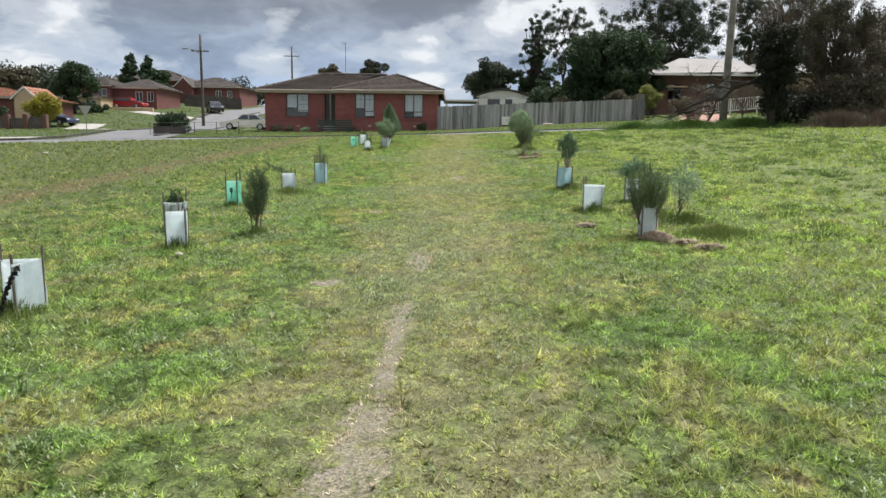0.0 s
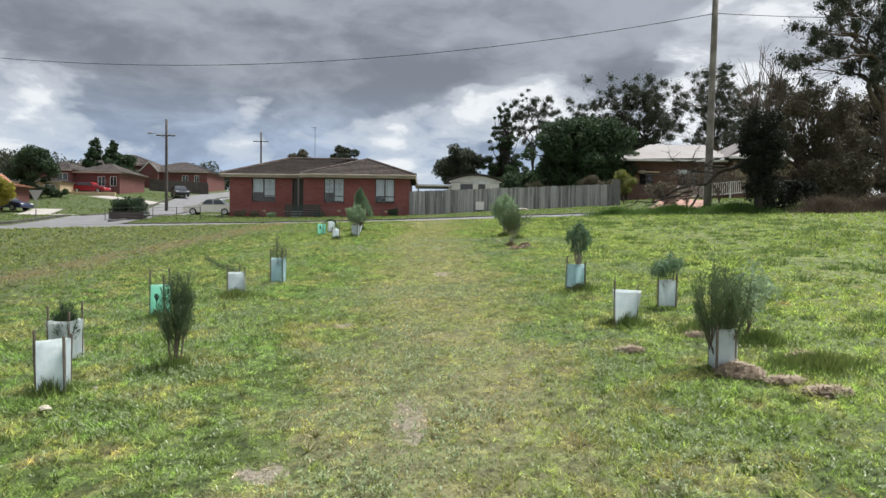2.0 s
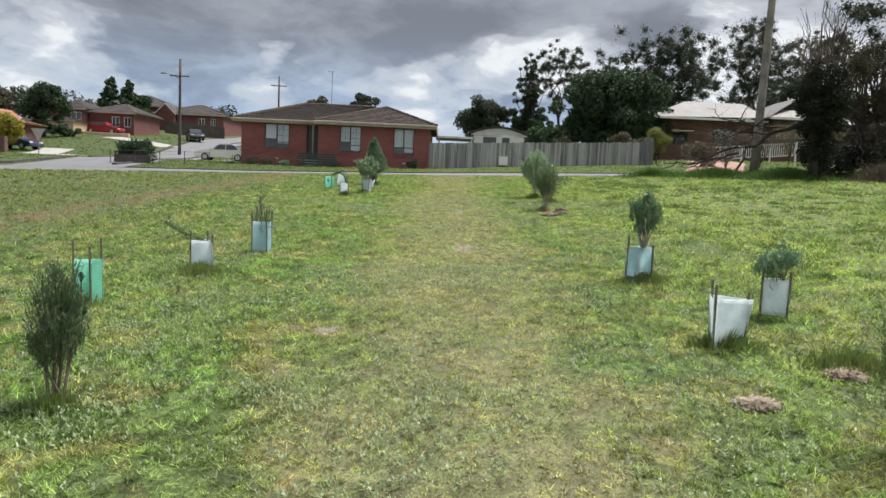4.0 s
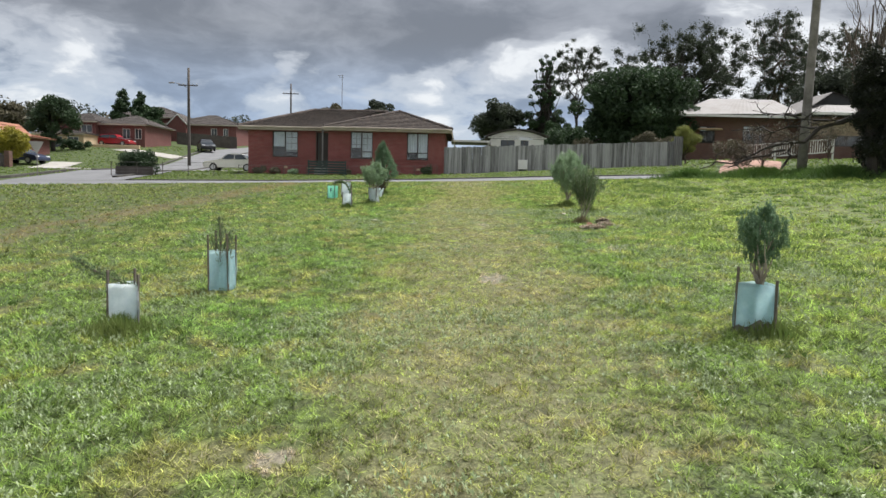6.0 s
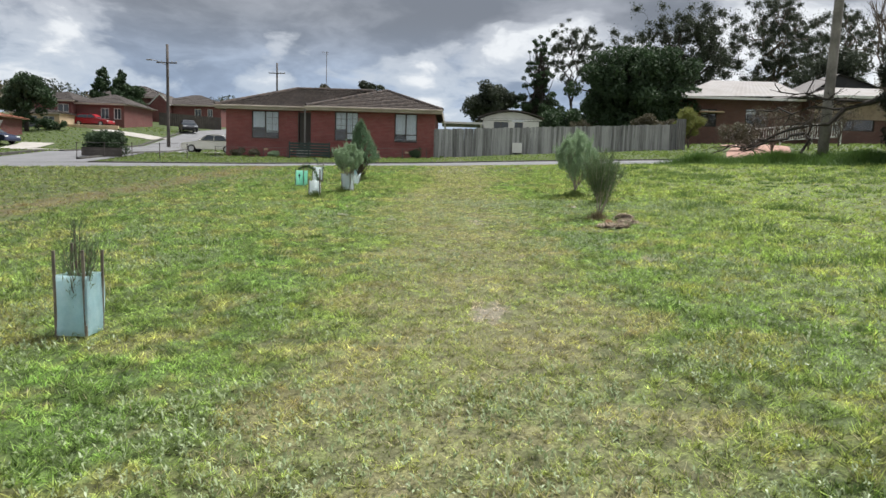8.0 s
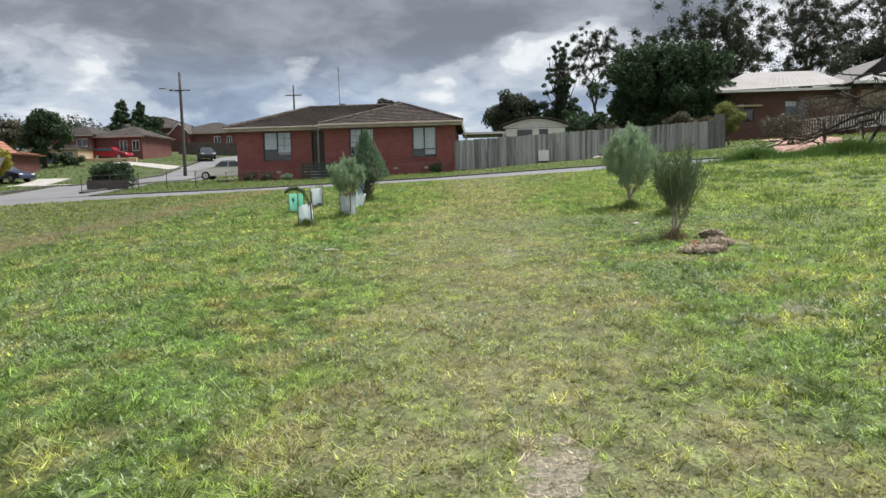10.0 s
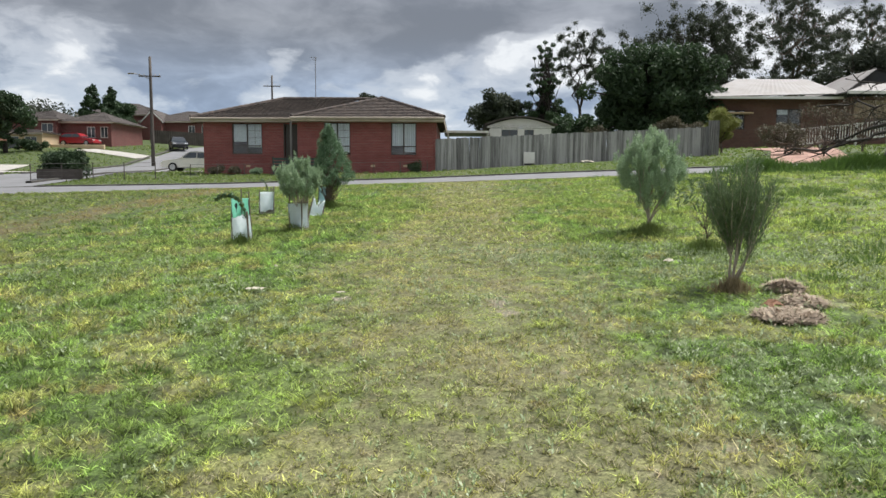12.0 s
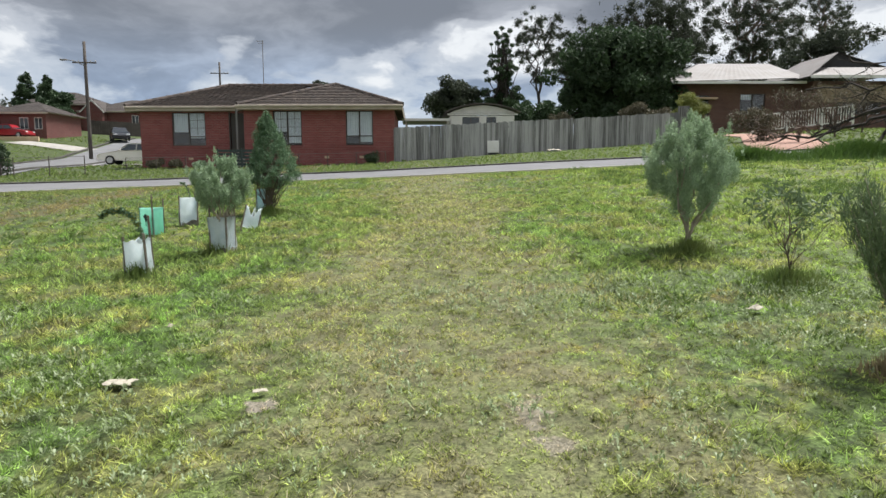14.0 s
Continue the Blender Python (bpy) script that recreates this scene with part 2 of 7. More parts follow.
def glass_material(name, tint=(0.85, 0.9, 0.92)):
    m = bpy.data.materials.new(name)
    m.use_nodes = True
    w = Nodes(m.node_tree)
    bs = w.add("ShaderNodeBsdfPrincipled", {"Base Color": tint, "Roughness": 0.03, "Transmission Weight": 1.0, "IOR": 1.45})
    out = w.add("ShaderNodeOutputMaterial")
    w.t.links.new(bs.outputs[0], out.inputs[0])
    return m


def brick_material(name, a, b, mortar, bw=0.24, bh=0.086):
    m = bpy.data.materials.new(name)
    m.use_nodes = True
    w = Nodes(m.node_tree)
    geo = w.add("ShaderNodeNewGeometry")
    x, y, z = w.sep(geo.outputs["Position"])
    vec = w.comb(w.math("ADD", x, y), z, 0.0)
    br = w.t.nodes.new("ShaderNodeTexBrick")
    w.t.links.new(vec, br.inputs["Vector"])
    for k, v in (("Color1", (*a, 1)), ("Color2", (*b, 1)), ("Mortar", (*mortar, 1)), ("Scale", 1.0), ("Mortar Size", 0.008), ("Mortar Smooth", 0.3), ("Bias", 0.0), ("Brick Width", bw), ("Row Height", bh)):
        br.inputs[k].default_value = v
    n = w.noise(geo.outputs["Position"], 0.9, 4.0)
    col = w.mix(w.math("MULTIPLY", w.ramp(n, 0.4, 0.75), 0.35), br.outputs["Color"], tuple(c * 0.6 for c in a))
    bs = w.add("ShaderNodeBsdfPrincipled", {"Base Color": col, "Roughness": 0.85})
    bn = w.add("ShaderNodeBump", {"Height": w.math("SUBTRACT", 1.0, br.outputs["Fac"]), "Strength": 0.6, "Distance": 0.01})
    w.t.links.new(bn.outputs[0], bs.inputs["Normal"])
    out = w.add("ShaderNodeOutputMaterial")
    w.t.links.new(bs.outputs[0], out.inputs[0])
    return m


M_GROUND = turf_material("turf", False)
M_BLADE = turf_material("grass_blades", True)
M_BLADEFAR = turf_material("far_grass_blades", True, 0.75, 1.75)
M_TALL = material("tall_grass", (0.115, 0.20, 0.045), 0.7, (0.20, 0.24, 0.07), 2.0, 0.5, 0.0, island=0.6, transl=0.3)
M_DRY = material("dry_grass", (0.40, 0.33, 0.19), 0.85, (0.24, 0.19, 0.11), 2.0, 0.5, 0.0, island=0.7, transl=0.45)
M_MULCH = material("mulch", (0.54, 0.45, 0.34), 0.95, (0.30, 0.235, 0.175), 8.0, 0.6, 0.4, island=0.8)
M_ASPHALT = material("asphalt", (0.19, 0.19, 0.195), 0.75, (0.13, 0.13, 0.135), 0.8, 0.5, 0.3, fine=60)
M_CONCRETE = material("concrete", (0.42, 0.40, 0.37), 0.85, (0.28, 0.26, 0.23), 1.2, 0.5, 0.2)
# darker than the other concrete: the kerb face's shade is put into it
M_KERB = material("kerb_concrete", (0.10, 0.095, 0.085), 0.9, (0.05, 0.045, 0.04), 2.0, 0.6, 0.3)
M_BRICK = brick_material("red_brick", (0.215, 0.052, 0.048), (0.275, 0.076, 0.068), (0.27, 0.18, 0.165))
M_BRICK2 = brick_material("brown_brick", (0.115, 0.058, 0.042), (0.155, 0.078, 0.055), (0.16, 0.125, 0.11))
M_BRICK3 = brick_material("plum_brick", (0.14, 0.045, 0.042), (0.185, 0.062, 0.055), (0.19, 0.13, 0.115))
M_CREAM = material("cream_render", (0.55, 0.42, 0.28), 0.85, (0.45, 0.33, 0.2), 1.0, 0.3, 0.1)
M_TILE = material("concrete_roof_tile", (0.135, 0.105, 0.088), 0.9, (0.052, 0.042, 0.038), 3.2, 0.7, 0.3, fine=14, objvar=0.4)
M_TILE2 = material("grey_brown_roof_tile", (0.10, 0.085, 0.078), 0.85, (0.06, 0.05, 0.046), 1.0, 0.5, 0.3)
M_TILE3 = material("terracotta_roof_tile", (0.34, 0.15, 0.09), 0.85, (0.2, 0.09, 0.06), 1.0, 0.5, 0.3)
M_FASCIA = material("weathered_fascia", (0.48, 0.42, 0.35), 0.7, (0.3, 0.24, 0.19), 1.5, 0.4, 0.1)
M_WHITE = material("white_paint", (0.74, 0.73, 0.70), 0.5, (0.55, 0.53, 0.49), 2.0, 0.3, 0.05)
M_METALROOF = material("galvanised_roof", (0.215, 0.205, 0.20), 0.6, (0.15, 0.13, 0.12), 0.7, 0.4, 0.1, metal=0.15)
M_ALU = material("bronze_aluminium", (0.05, 0.042, 0.036), 0.45, None, 3.0, 0.2, 0.0, metal=0.4)
M_PANE = material("dark_window_pane", (0.05, 0.06, 0.07), 0.08, None, 2.0, 0.2, 0.0)
M_GLASS = glass_material("window_glass")
M_CURTAIN = material("net_curtain", (0.88, 0.90, 0.92), 0.9, (0.66, 0.69, 0.72), 5.0, 0.4, 0.1)
# near-black; on the room backings it stands in for unlit indoors
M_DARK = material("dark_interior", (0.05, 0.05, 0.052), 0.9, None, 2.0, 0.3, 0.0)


def board_material(name, pale, dark, variety=0.7):
    """Weathered upright boards: long vertical streaks, and a tone for each board."""
    m = bpy.data.materials.new(name)
    m.use_nodes = True
    w = Nodes(m.node_tree)
    pos = w.add("ShaderNodeNewGeometry").outputs["Position"]
    streak = w.noise(w.vmath("MULTIPLY", pos, (26.0, 26.0, 0.7)), 1.0, 4.0, 0.65)
    grain = w.noise(w.vmath("MULTIPLY", pos, (140.0, 140.0, 5.0)), 1.0, 3.0, 0.7)
    own = w.add("ShaderNodeObjectInfo").outputs["Random"]
    f = w.math("ADD", w.math("MULTIPLY", w.ramp(streak, 0.35, 0.68), 0.55), w.math("MULTIPLY", w.ramp(grain, 0.4, 0.7), 0.25))
    f = w.math("ADD", f, w.math("MULTIPLY", w.math("SUBTRACT", own, 0.4), variety), clamp=True)
    col = w.mix(f, pale, dark)
    bs = w.add("ShaderNodeBsdfPrincipled", {"Base Color": col, "Roughness": 0.9, "Specular IOR Level": 0.2})
    bn = w.add("ShaderNodeBump", {"Height": w.math("ADD", streak, grain), "Strength": 0.4, "Distance": 0.01})
    w.t.links.new(bn.outputs[0], bs.inputs["Normal"])
    w.t.links.new(bs.outputs[0], w.add("ShaderNodeOutputMaterial").inputs[0])
    return m


M_PALING = board_material("weathered_paling", (0.45, 0.445, 0.445), (0.10, 0.098, 0.098), 0.75)
M_POLE = material("weathered_pole_timber", (0.31, 0.285, 0.26), 0.9, (0.15, 0.135, 0.12), 1.5, 0.6, 0.4)
M_POLE2 = material("dark_pole_timber", (0.11, 0.095, 0.085), 0.9, (0.06, 0.05, 0.045), 1.5, 0.5, 0.3)
M_STAKE = material("hardwood_stake", (0.25, 0.205, 0.165), 0.9, (0.12, 0.10, 0.085), 9.0, 0.6, 0.3, objvar=0.5)
M_WIRE = material("black_cable", (0.025, 0.025, 0.027), 0.6, None, 3.0, 0.2, 0.0)
M_BARK = material("grey_bark", (0.17, 0.135, 0.105), 0.95, (0.08, 0.06, 0.05), 6.0, 0.6, 0.5)
M_BARKPALE = material("pale_bark", (0.42, 0.37, 0.31), 0.85, (0.22, 0.18, 0.15), 4.0, 0.5, 0.3)
M_BARKDARK = material("dark_bark", (0.055, 0.045, 0.038), 0.95, (0.03, 0.025, 0.022), 6.0, 0.5, 0.4)


def leaf_material(name, a, b, transl=0.25):
    return material(name, a, 0.6, b, 0.8, 0.45, 0.0, island=0.55, transl=transl, spec=0.3)


L_DARK = leaf_material("dark_evergreen_leaves", (0.068, 0.114, 0.050), (0.026, 0.046, 0.023))
L_EUC = leaf_material("eucalypt_leaves", (0.082, 0.10, 0.062), (0.038, 0.047, 0.034))
L_SAGE = leaf_material("sage_leaves", (0.45, 0.56, 0.37), (0.17, 0.26, 0.15))
L_NEEDLE = leaf_material("dark_needle_leaves", (0.175, 0.24, 0.115), (0.08, 0.12, 0.06))
L_GREEN = leaf_material("green_leaves", (0.20, 0.31, 0.18), (0.09, 0.155, 0.085))
L_YELLOW = leaf_material("golden_leaves", (0.42, 0.36, 0.04), (0.2, 0.2, 0.04))
L_BROWN = leaf_material("brown_scrub_leaves", (0.15, 0.135, 0.085), (0.075, 0.068, 0.045))
L_IVY = leaf_material("ivy_leaves", (0.034, 0.040, 0.025), (0.016, 0.018, 0.013))


# ---- building blocks ----
def fast_mesh(name, V, F):
    """A mesh from arrays: vertices (n, 3), faces (m, k)."""
    V, F = np.asarray(V, dtype=np.float32), np.asarray(F, dtype=np.int32)
    me = bpy.data.meshes.new(name)
    m, k = F.shape
    me.vertices.add(len(V))
    me.vertices.foreach_set("co", V.ravel())
    me.loops.add(m * k)
    me.loops.foreach_set("vertex_index", F.ravel())
    me.polygons.add(m)
    me.polygons.foreach_set("loop_start", np.arange(m, dtype=np.int32) * k)
    me.update(calc_edges=True)
    me.validate()
    return me


def part(name, bm, mat, parent=None, label="", smooth=False):
    """Links a bmesh or mesh as one object under a thing or part."""
    if isinstance(bm, bmesh.types.BMesh):
        me = bpy.data.meshes.new(name)
        bm.to_mesh(me)
        bm.free()
    else:
        me = bm
    if smooth:
        me.polygons.foreach_set("use_smooth", [True] * len(me.polygons))
    me.materials.append(mat)
    ob = new(name, me)
    if parent:
        ob.parent = parent
    if label:
        ob["label"] = label
    return ob


def thing(name, at, label, category, group="", kind="", turn=0.0):
    ob = new(name)
    ob.matrix_world = pose(*at, 0, 0, turn)
    ob.empty_display_size = 0.2
    return tagged(ob, label, category, group, kind)


def box(bm, x0, y0, z0, x1, y1, z1, bevel=0.0):
    vs = [bm.verts.new(p) for p in ((x0, y0, z0), (x1, y0, z0), (x1, y1, z0), (x0, y1, z0), (x0, y0, z1), (x1, y0, z1), (x1, y1, z1), (x0, y1, z1))]
    fs = [bm.faces.new([vs[i] for i in q]) for q in ((3, 2, 1, 0), (4, 5, 6, 7), (0, 1, 5, 4), (1, 2, 6, 5), (2, 3, 7, 6), (3, 0, 4, 7))]
    if bevel:
        es = {e for f in fs for e in f.edges}
        bmesh.ops.bevel(bm, geom=list(es), offset=bevel, segments=1, affect="EDGES")
    return bm


def boxes(*rows, bevel=0.0):
    bm = bmesh.new()
    for r in rows:
        box(bm, *r, bevel=bevel)
    return bm


def poly(bm, *pts):
    return bm.faces.new([bm.verts.new(p) for p in pts])


def tube(bm, pts, radii, n=8, cap=True):
    """A tapered tube along points."""
    rings = []
    for i, p in enumerate(pts):
        p = Vector(p)
        d = (Vector(pts[min(i + 1, len(pts) - 1)]) - Vector(pts[max(i - 1, 0)])).normalized()
        a = d.orthogonal().normalized() if abs(d.z) < 0.9 else Vector((1, 0, 0)).cross(d).normalized()
        b = d.cross(a)
        r = radii[i] if hasattr(radii, "__len__") else radii
        rings.append([bm.verts.new(p + (a * math.cos(2 * math.pi * k / n) + b * math.sin(2 * math.pi * k / n)) * r) for k in range(n)])
    for u, v in zip(rings, rings[1:]):
        for k in range(n):
            bm.faces.new((u[k], u[(k + 1) % n], v[(k + 1) % n], v[k]))
    if cap:
        bm.faces.new(rings[0][::-1])
        bm.faces.new(rings[-1])
    return bm


def wavy(x, y, seed, scale):
    """Smooth value noise on arrays, about -1 to 1."""
    table = np.random.RandomState(seed).uniform(-1, 1, (64, 64))
    u, v = np.asarray(x) * scale * 0.32, np.asarray(y) * scale * 0.32
    out = 0
    for k, amp in ((1.0, 1.0), (2.07, 0.5)):
        a, b = u * k + 17.3 * k, v * k + 5.1 * k
        i, j = np.floor(a).astype(int), np.floor(b).astype(int)
        f, g = a - i, b - j
        f, g = f * f * (3 - 2 * f), g * g * (3 - 2 * g)
        t = lambda p, q: table[p % 64, q % 64]
        out = out + amp * ((t(i, j) * (1 - f) + t(i + 1, j) * f) * (1 - g) + (t(i, j + 1) * (1 - f) + t(i + 1, j + 1) * f) * g)
    return out * 1.1


# ---- terrain ----
GX = [-90, -45, -30, -24, -17, -10, -2, 4, 11, 20, 40, 90]
GY = [34.5, 40, 51.5, 63, 75, 92, 130]
GZ = [[0.6, 0.8, 1.05, 1.28, 1.60, 1.87, 2.13, 2.38, 2.66, 3.0, 3.6, 4.2],
      [1.0, 1.2, 1.5, 1.70, 1.88, 2.03, 2.30, 2.58, 2.86, 3.25, 3.8, 4.4],
      [1.8, 2.1, 2.40, 2.50, 2.55, 2.64, 2.80, 3.24, 3.68, 4.2, 4.8, 5.4],
      [2.3, 2.7, 2.85, 2.8, 2.85, 3.1, 3.4, 3.8, 4.2, 4.8, 5.4, 6.0],
      [3.2, 4.2, 3.5, 3.4, 3.4, 3.6, 3.9, 4.3, 4.8, 5.4, 6.0, 6.6],
      [5.8, 6.15, 5.6, 5.4, 5.2, 4.8, 4.8, 5.0, 5.4, 6.0, 6.6, 7.2],
      [10, 9.5, 8.2, 7.4, 6.5, 6.0, 6.0, 6.0, 6.5, 7.0, 7.5, 8.0]]
NEAR_X = np.clip(np.array(GX, dtype=float), -32, 40)
ROWS_Y = np.array([-400.0, -60.0, 0.0, 30.0] + GY)
ROWS_Z = np.array([list(0.121 + 0.0689 * max(v, -60) + 0.034 * NEAR_X) for v in (-400, -60, 0, 30)] + GZ)


def ground_z(x, y):
    x, y = np.clip(np.asarray(x, dtype=float), -90, 90), np.clip(np.asarray(y, dtype=float), -400, 130)
    gx = np.array(GX, dtype=float)
    i = np.clip(np.searchsorted(gx, x, "right") - 1, 0, len(gx) - 2)
    j = np.clip(np.searchsorted(ROWS_Y, y, "right") - 1, 0, len(ROWS_Y) - 2)
    u, v = (x - gx[i]) / (gx[i + 1] - gx[i]), (y - ROWS_Y[j]) / (ROWS_Y[j + 1] - ROWS_Y[j])
    z = (ROWS_Z[j, i] * (1 - u) + ROWS_Z[j, i + 1] * u) * (1 - v) + (ROWS_Z[j + 1, i] * (1 - u) + ROWS_Z[j + 1, i + 1] * u) * v
    return z


def gz(x, y):
    return float(ground_z(x, y))


def sheet(name, xs, ys, lift, mat, label, category, rough=0.0):
    X, Y = np.meshgrid(xs, ys)
    Z = ground_z(X, Y) + lift
    if rough:
        Z = Z + rough * (wavy(X, Y, 3, 1.3) * 0.6 + wavy(X, Y, 5, 4.0) * 0.4) * (np.abs(X) < 25) * (Y < 33)
    V = np.stack([X, Y, Z], -1).reshape(-1, 3)
    nx, ny = len(xs), len(ys)
    a = (np.arange(ny - 1)[:, None] * nx + np.arange(nx - 1)[None]).ravel()
    F = np.stack([a, a + 1, a + 1 + nx, a + nx], -1)
    ob = part(name, fast_mesh(name, V, F), mat, smooth=True)
    return tagged(ob, label, category, kind="structure")


def steps(a, b, d):
    return list(np.arange(a, b - 1e-6, d))


ROAD_Y0, ROAD_Y1 = 34.6, 40.2
gxs = [-1800, -900, -400, -200, -130] + steps(-90, -25, 2.5) + steps(-25, 25, 0.5) + steps(25, 90, 2.5) + [90, 130, 200, 400, 900, 1800]
gys = [-1500, -600, -200, -60, -30, -10] + steps(-4, 33, 0.5) + steps(33, 64, 0.75) + steps(64, 130, 3) + [130, 170, 260, 500, 1000, 1800]
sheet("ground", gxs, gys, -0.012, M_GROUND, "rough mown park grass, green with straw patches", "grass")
sheet("road", steps(-90, 90.1, 1.0), steps(ROAD_Y0, ROAD_Y1 + 0.01, 0.7), 0.02, M_ASPHALT, "pale grey asphalt suburban road", "road")


def strip(name, line, width, lift, mat, label, category, thick=0.0, n=3):
    """A flat strip laid along a line on the ground."""
    P = [Vector((x, y, 0)) for x, y in line]
    pts = []
    for a, b in zip(P, P[1:]):
        m = max(1, int((b - a).length / 1.0))
        pts += [a.lerp(b, i / m) for i in range(m)]
    pts.append(P[-1])
    bm = bmesh.new()
    rows = []
    for i, p in enumerate(pts):
        d = (pts[min(i + 1, len(pts) - 1)] - pts[max(i - 1, 0)]).normalized()
        s = Vector((d.y, -d.x, 0))
        row = []
        for k in range(n):
            q = p + s * width * (k / (n - 1) - 0.5)
            row.append(bm.verts.new((q.x, q.y, gz(q.x, q.y) + lift)))
        if thick:
            q0, q1 = p - s * width * 0.5, p + s * width * 0.5
            row = [bm.verts.new((q0.x, q0.y, gz(q0.x, q0.y) - 0.05))] + row + [bm.verts.new((q1.x, q1.y, gz(q1.x, q1.y) - 0.05))]
        rows.append(row)
    for u, v in zip(rows, rows[1:]):
        for k in range(len(u) - 1):
            bm.faces.new((u[k], u[k + 1], v[k + 1], v[k]))
    bmesh.ops.recalc_face_normals(bm, faces=bm.faces)
    return tagged(part(name, bm, mat), label, category, kind="structure")


STREET = [(-20.5, 40.0), (-22.0, 48), (-24.5, 60), (-27.5, 78), (-30.5, 100), (-32, 128)]
strip("road", STREET, 6.0, 0.03, M_ASPHALT, "side street of grey asphalt climbing away", "road", n=5)
strip("kerb", [(-17.2, 40.3), (17, 40.3)], 0.25, 0.07, M_KERB, "low weathered concrete kerb coloured dark like its shaded face", "kerb", thick=1)
strip("kerb", [(17, 40.3), (60, 40.3)], 0.25, 0.07, M_KERB, "low weathered concrete kerb coloured dark like its shaded face", "kerb", thick=1)
strip("kerb", [(-60, 40.3), (-26, 40.3), (-25.2, 43), (-26.5, 52)], 0.3, 0.13, M_KERB, "curved concrete kerb at the street corner", "kerb", thick=1)
strip("kerb", [(-60, 34.45), (60, 34.45)], 0.3, 0.035, M_CONCRETE, "flush concrete edging of the road", "kerb", thick=1)


# ---- plants ----
def leaf_cloud(name, blobs, n, size, mat, parent, seed, stretch=2.2, up=0.0, hollow=0.35, droop=0.0):
    """Many small leaves spread through blobs (x, y, z, rx, ry, rz), denser towards their skins."""
    r = np.random.RandomState(seed)
    B = np.array(blobs, dtype=float)
    vol = (B[:, 3] * B[:, 4] * B[:, 5]) ** 0.75
    pick = r.choice(len(B), n, p=vol / vol.sum())
    d = r.normal(size=(n, 3))
    d /= np.linalg.norm(d, axis=1)[:, None]
    rad = hollow + (1 - hollow) * r.uniform(0, 1, n) ** 0.6
    if hollow < 0:
        rad = np.abs(r.normal(0, 0.55, n))
    rad *= 1 + 0.16 * np.sin(d[:, 0] * 7 + pick) * np.cos(d[:, 2] * 6 + pick * 2)
    C = B[pick, :3] + d * rad[:, None] * B[pick, 3:6]
    ax = r.normal(size=(n, 3)) + np.array([0, 0, up]) + d * (0.7 if up else 0.2)
    ax[:, 2] -= droop
    ax /= np.linalg.norm(ax, axis=1)[:, None]
    sd = np.cross(ax, r.normal(size=(n, 3)))
    sd /= np.linalg.norm(sd, axis=1)[:, None] + 1e-9
    s = size * r.uniform(0.55, 1.35, n)[:, None]
    V = np.stack([C - ax * s * stretch * 0.5, C + sd * s * 0.5, C + ax * s * stretch * 0.5, C - sd * s * 0.5], 1).reshape(-1, 3)
    F = np.arange(n * 4).reshape(n, 4)
    return part(name, fast_mesh(name, V, F), mat, parent)


def limbs(bm, start, tip, r0, r1, seed, bend=0.12, n=6, sides=7):
    r = random.Random(seed)
    a, b = Vector(start), Vector(tip)
    L = (b - a).length
    pts = []
    for i in range(n + 1):
        u = i / n
        w = math.sin(u * math.pi) * bend * L
        pts.append(a.lerp(b, u) + Vector((r.uniform(-1, 1), r.uniform(-1, 1), r.uniform(-0.5, 0.5))) * w * 0.6)
    tube(bm, pts, [r0 + (r1 - r0) * i / n for i in range(n + 1)], sides)
    return pts


def tree(at, label, height, blobs, leaves, size, leaf, bark, seed, trunk_r=0.2, name="tree", fork=0.35, category="tree", stretch=2.2, hollow=0.35, up=0.0, twigs=0, droop=0.0):
    """A trunk with limbs that reach into the crown's masses. Blobs are relative to the foot."""
    x, y = at
    t = thing(name, (x, y, gz(x, y) - 0.03), label, category)
    r = random.Random(seed)
    bm = bmesh.new()
    top = (r.uniform(-0.05, 0.05) * height, r.uniform(-0.05, 0.05) * height, height * 0.8)
    pts = limbs(bm, (0, 0, -0.1), top, trunk_r, trunk_r * 0.25, seed, 0.06, 9, 9)
    for i, b in enumerate(blobs):
        k = min(max(1, int(fork * 9 + (i % 4))), 7)
        limbs(bm, pts[k], (b[0], b[1], b[2] + b[5] * 0.3), trunk_r * 0.42, trunk_r * 0.08, seed + i, 0.12, 5, 6)
        for j in range(twigs):
            e = Vector((r.uniform(-1, 1) * b[3], r.uniform(-1, 1) * b[4], r.uniform(-0.6, 1) * b[5])) + Vector(b[:3])
            limbs(bm, Vector(b[:3]).lerp(Vector(pts[k]), r.uniform(0.1, 0.5)), e, trunk_r * 0.14, trunk_r * 0.03, seed * 7 + i * 11 + j, 0.15, 4, 4)
    part("trunk", bm, bark, t, smooth=True)
    if leaves:
        leaf_cloud("crown", blobs, leaves, size, leaf, t, seed, stretch, up, hollow, droop)
    return t


def blobs_in(cx, cy, cz, rx, ry, rz, n, s, seed):
    """A set of clumps that fill an uneven ellipsoid."""
    r = random.Random(seed)
    out = []
    for i in range(n):
        a, u, q = r.uniform(0, 6.283), r.uniform(-1, 1), r.uniform(0.35, 0.9)
        c = math.sqrt(1 - u * u)
        k = s * r.uniform(0.7, 1.35)
        out.append((cx + rx * q * c * math.cos(a), cy + ry * q * c * math.sin(a), cz + rz * q * u, k, k, k * 0.8))
    return out


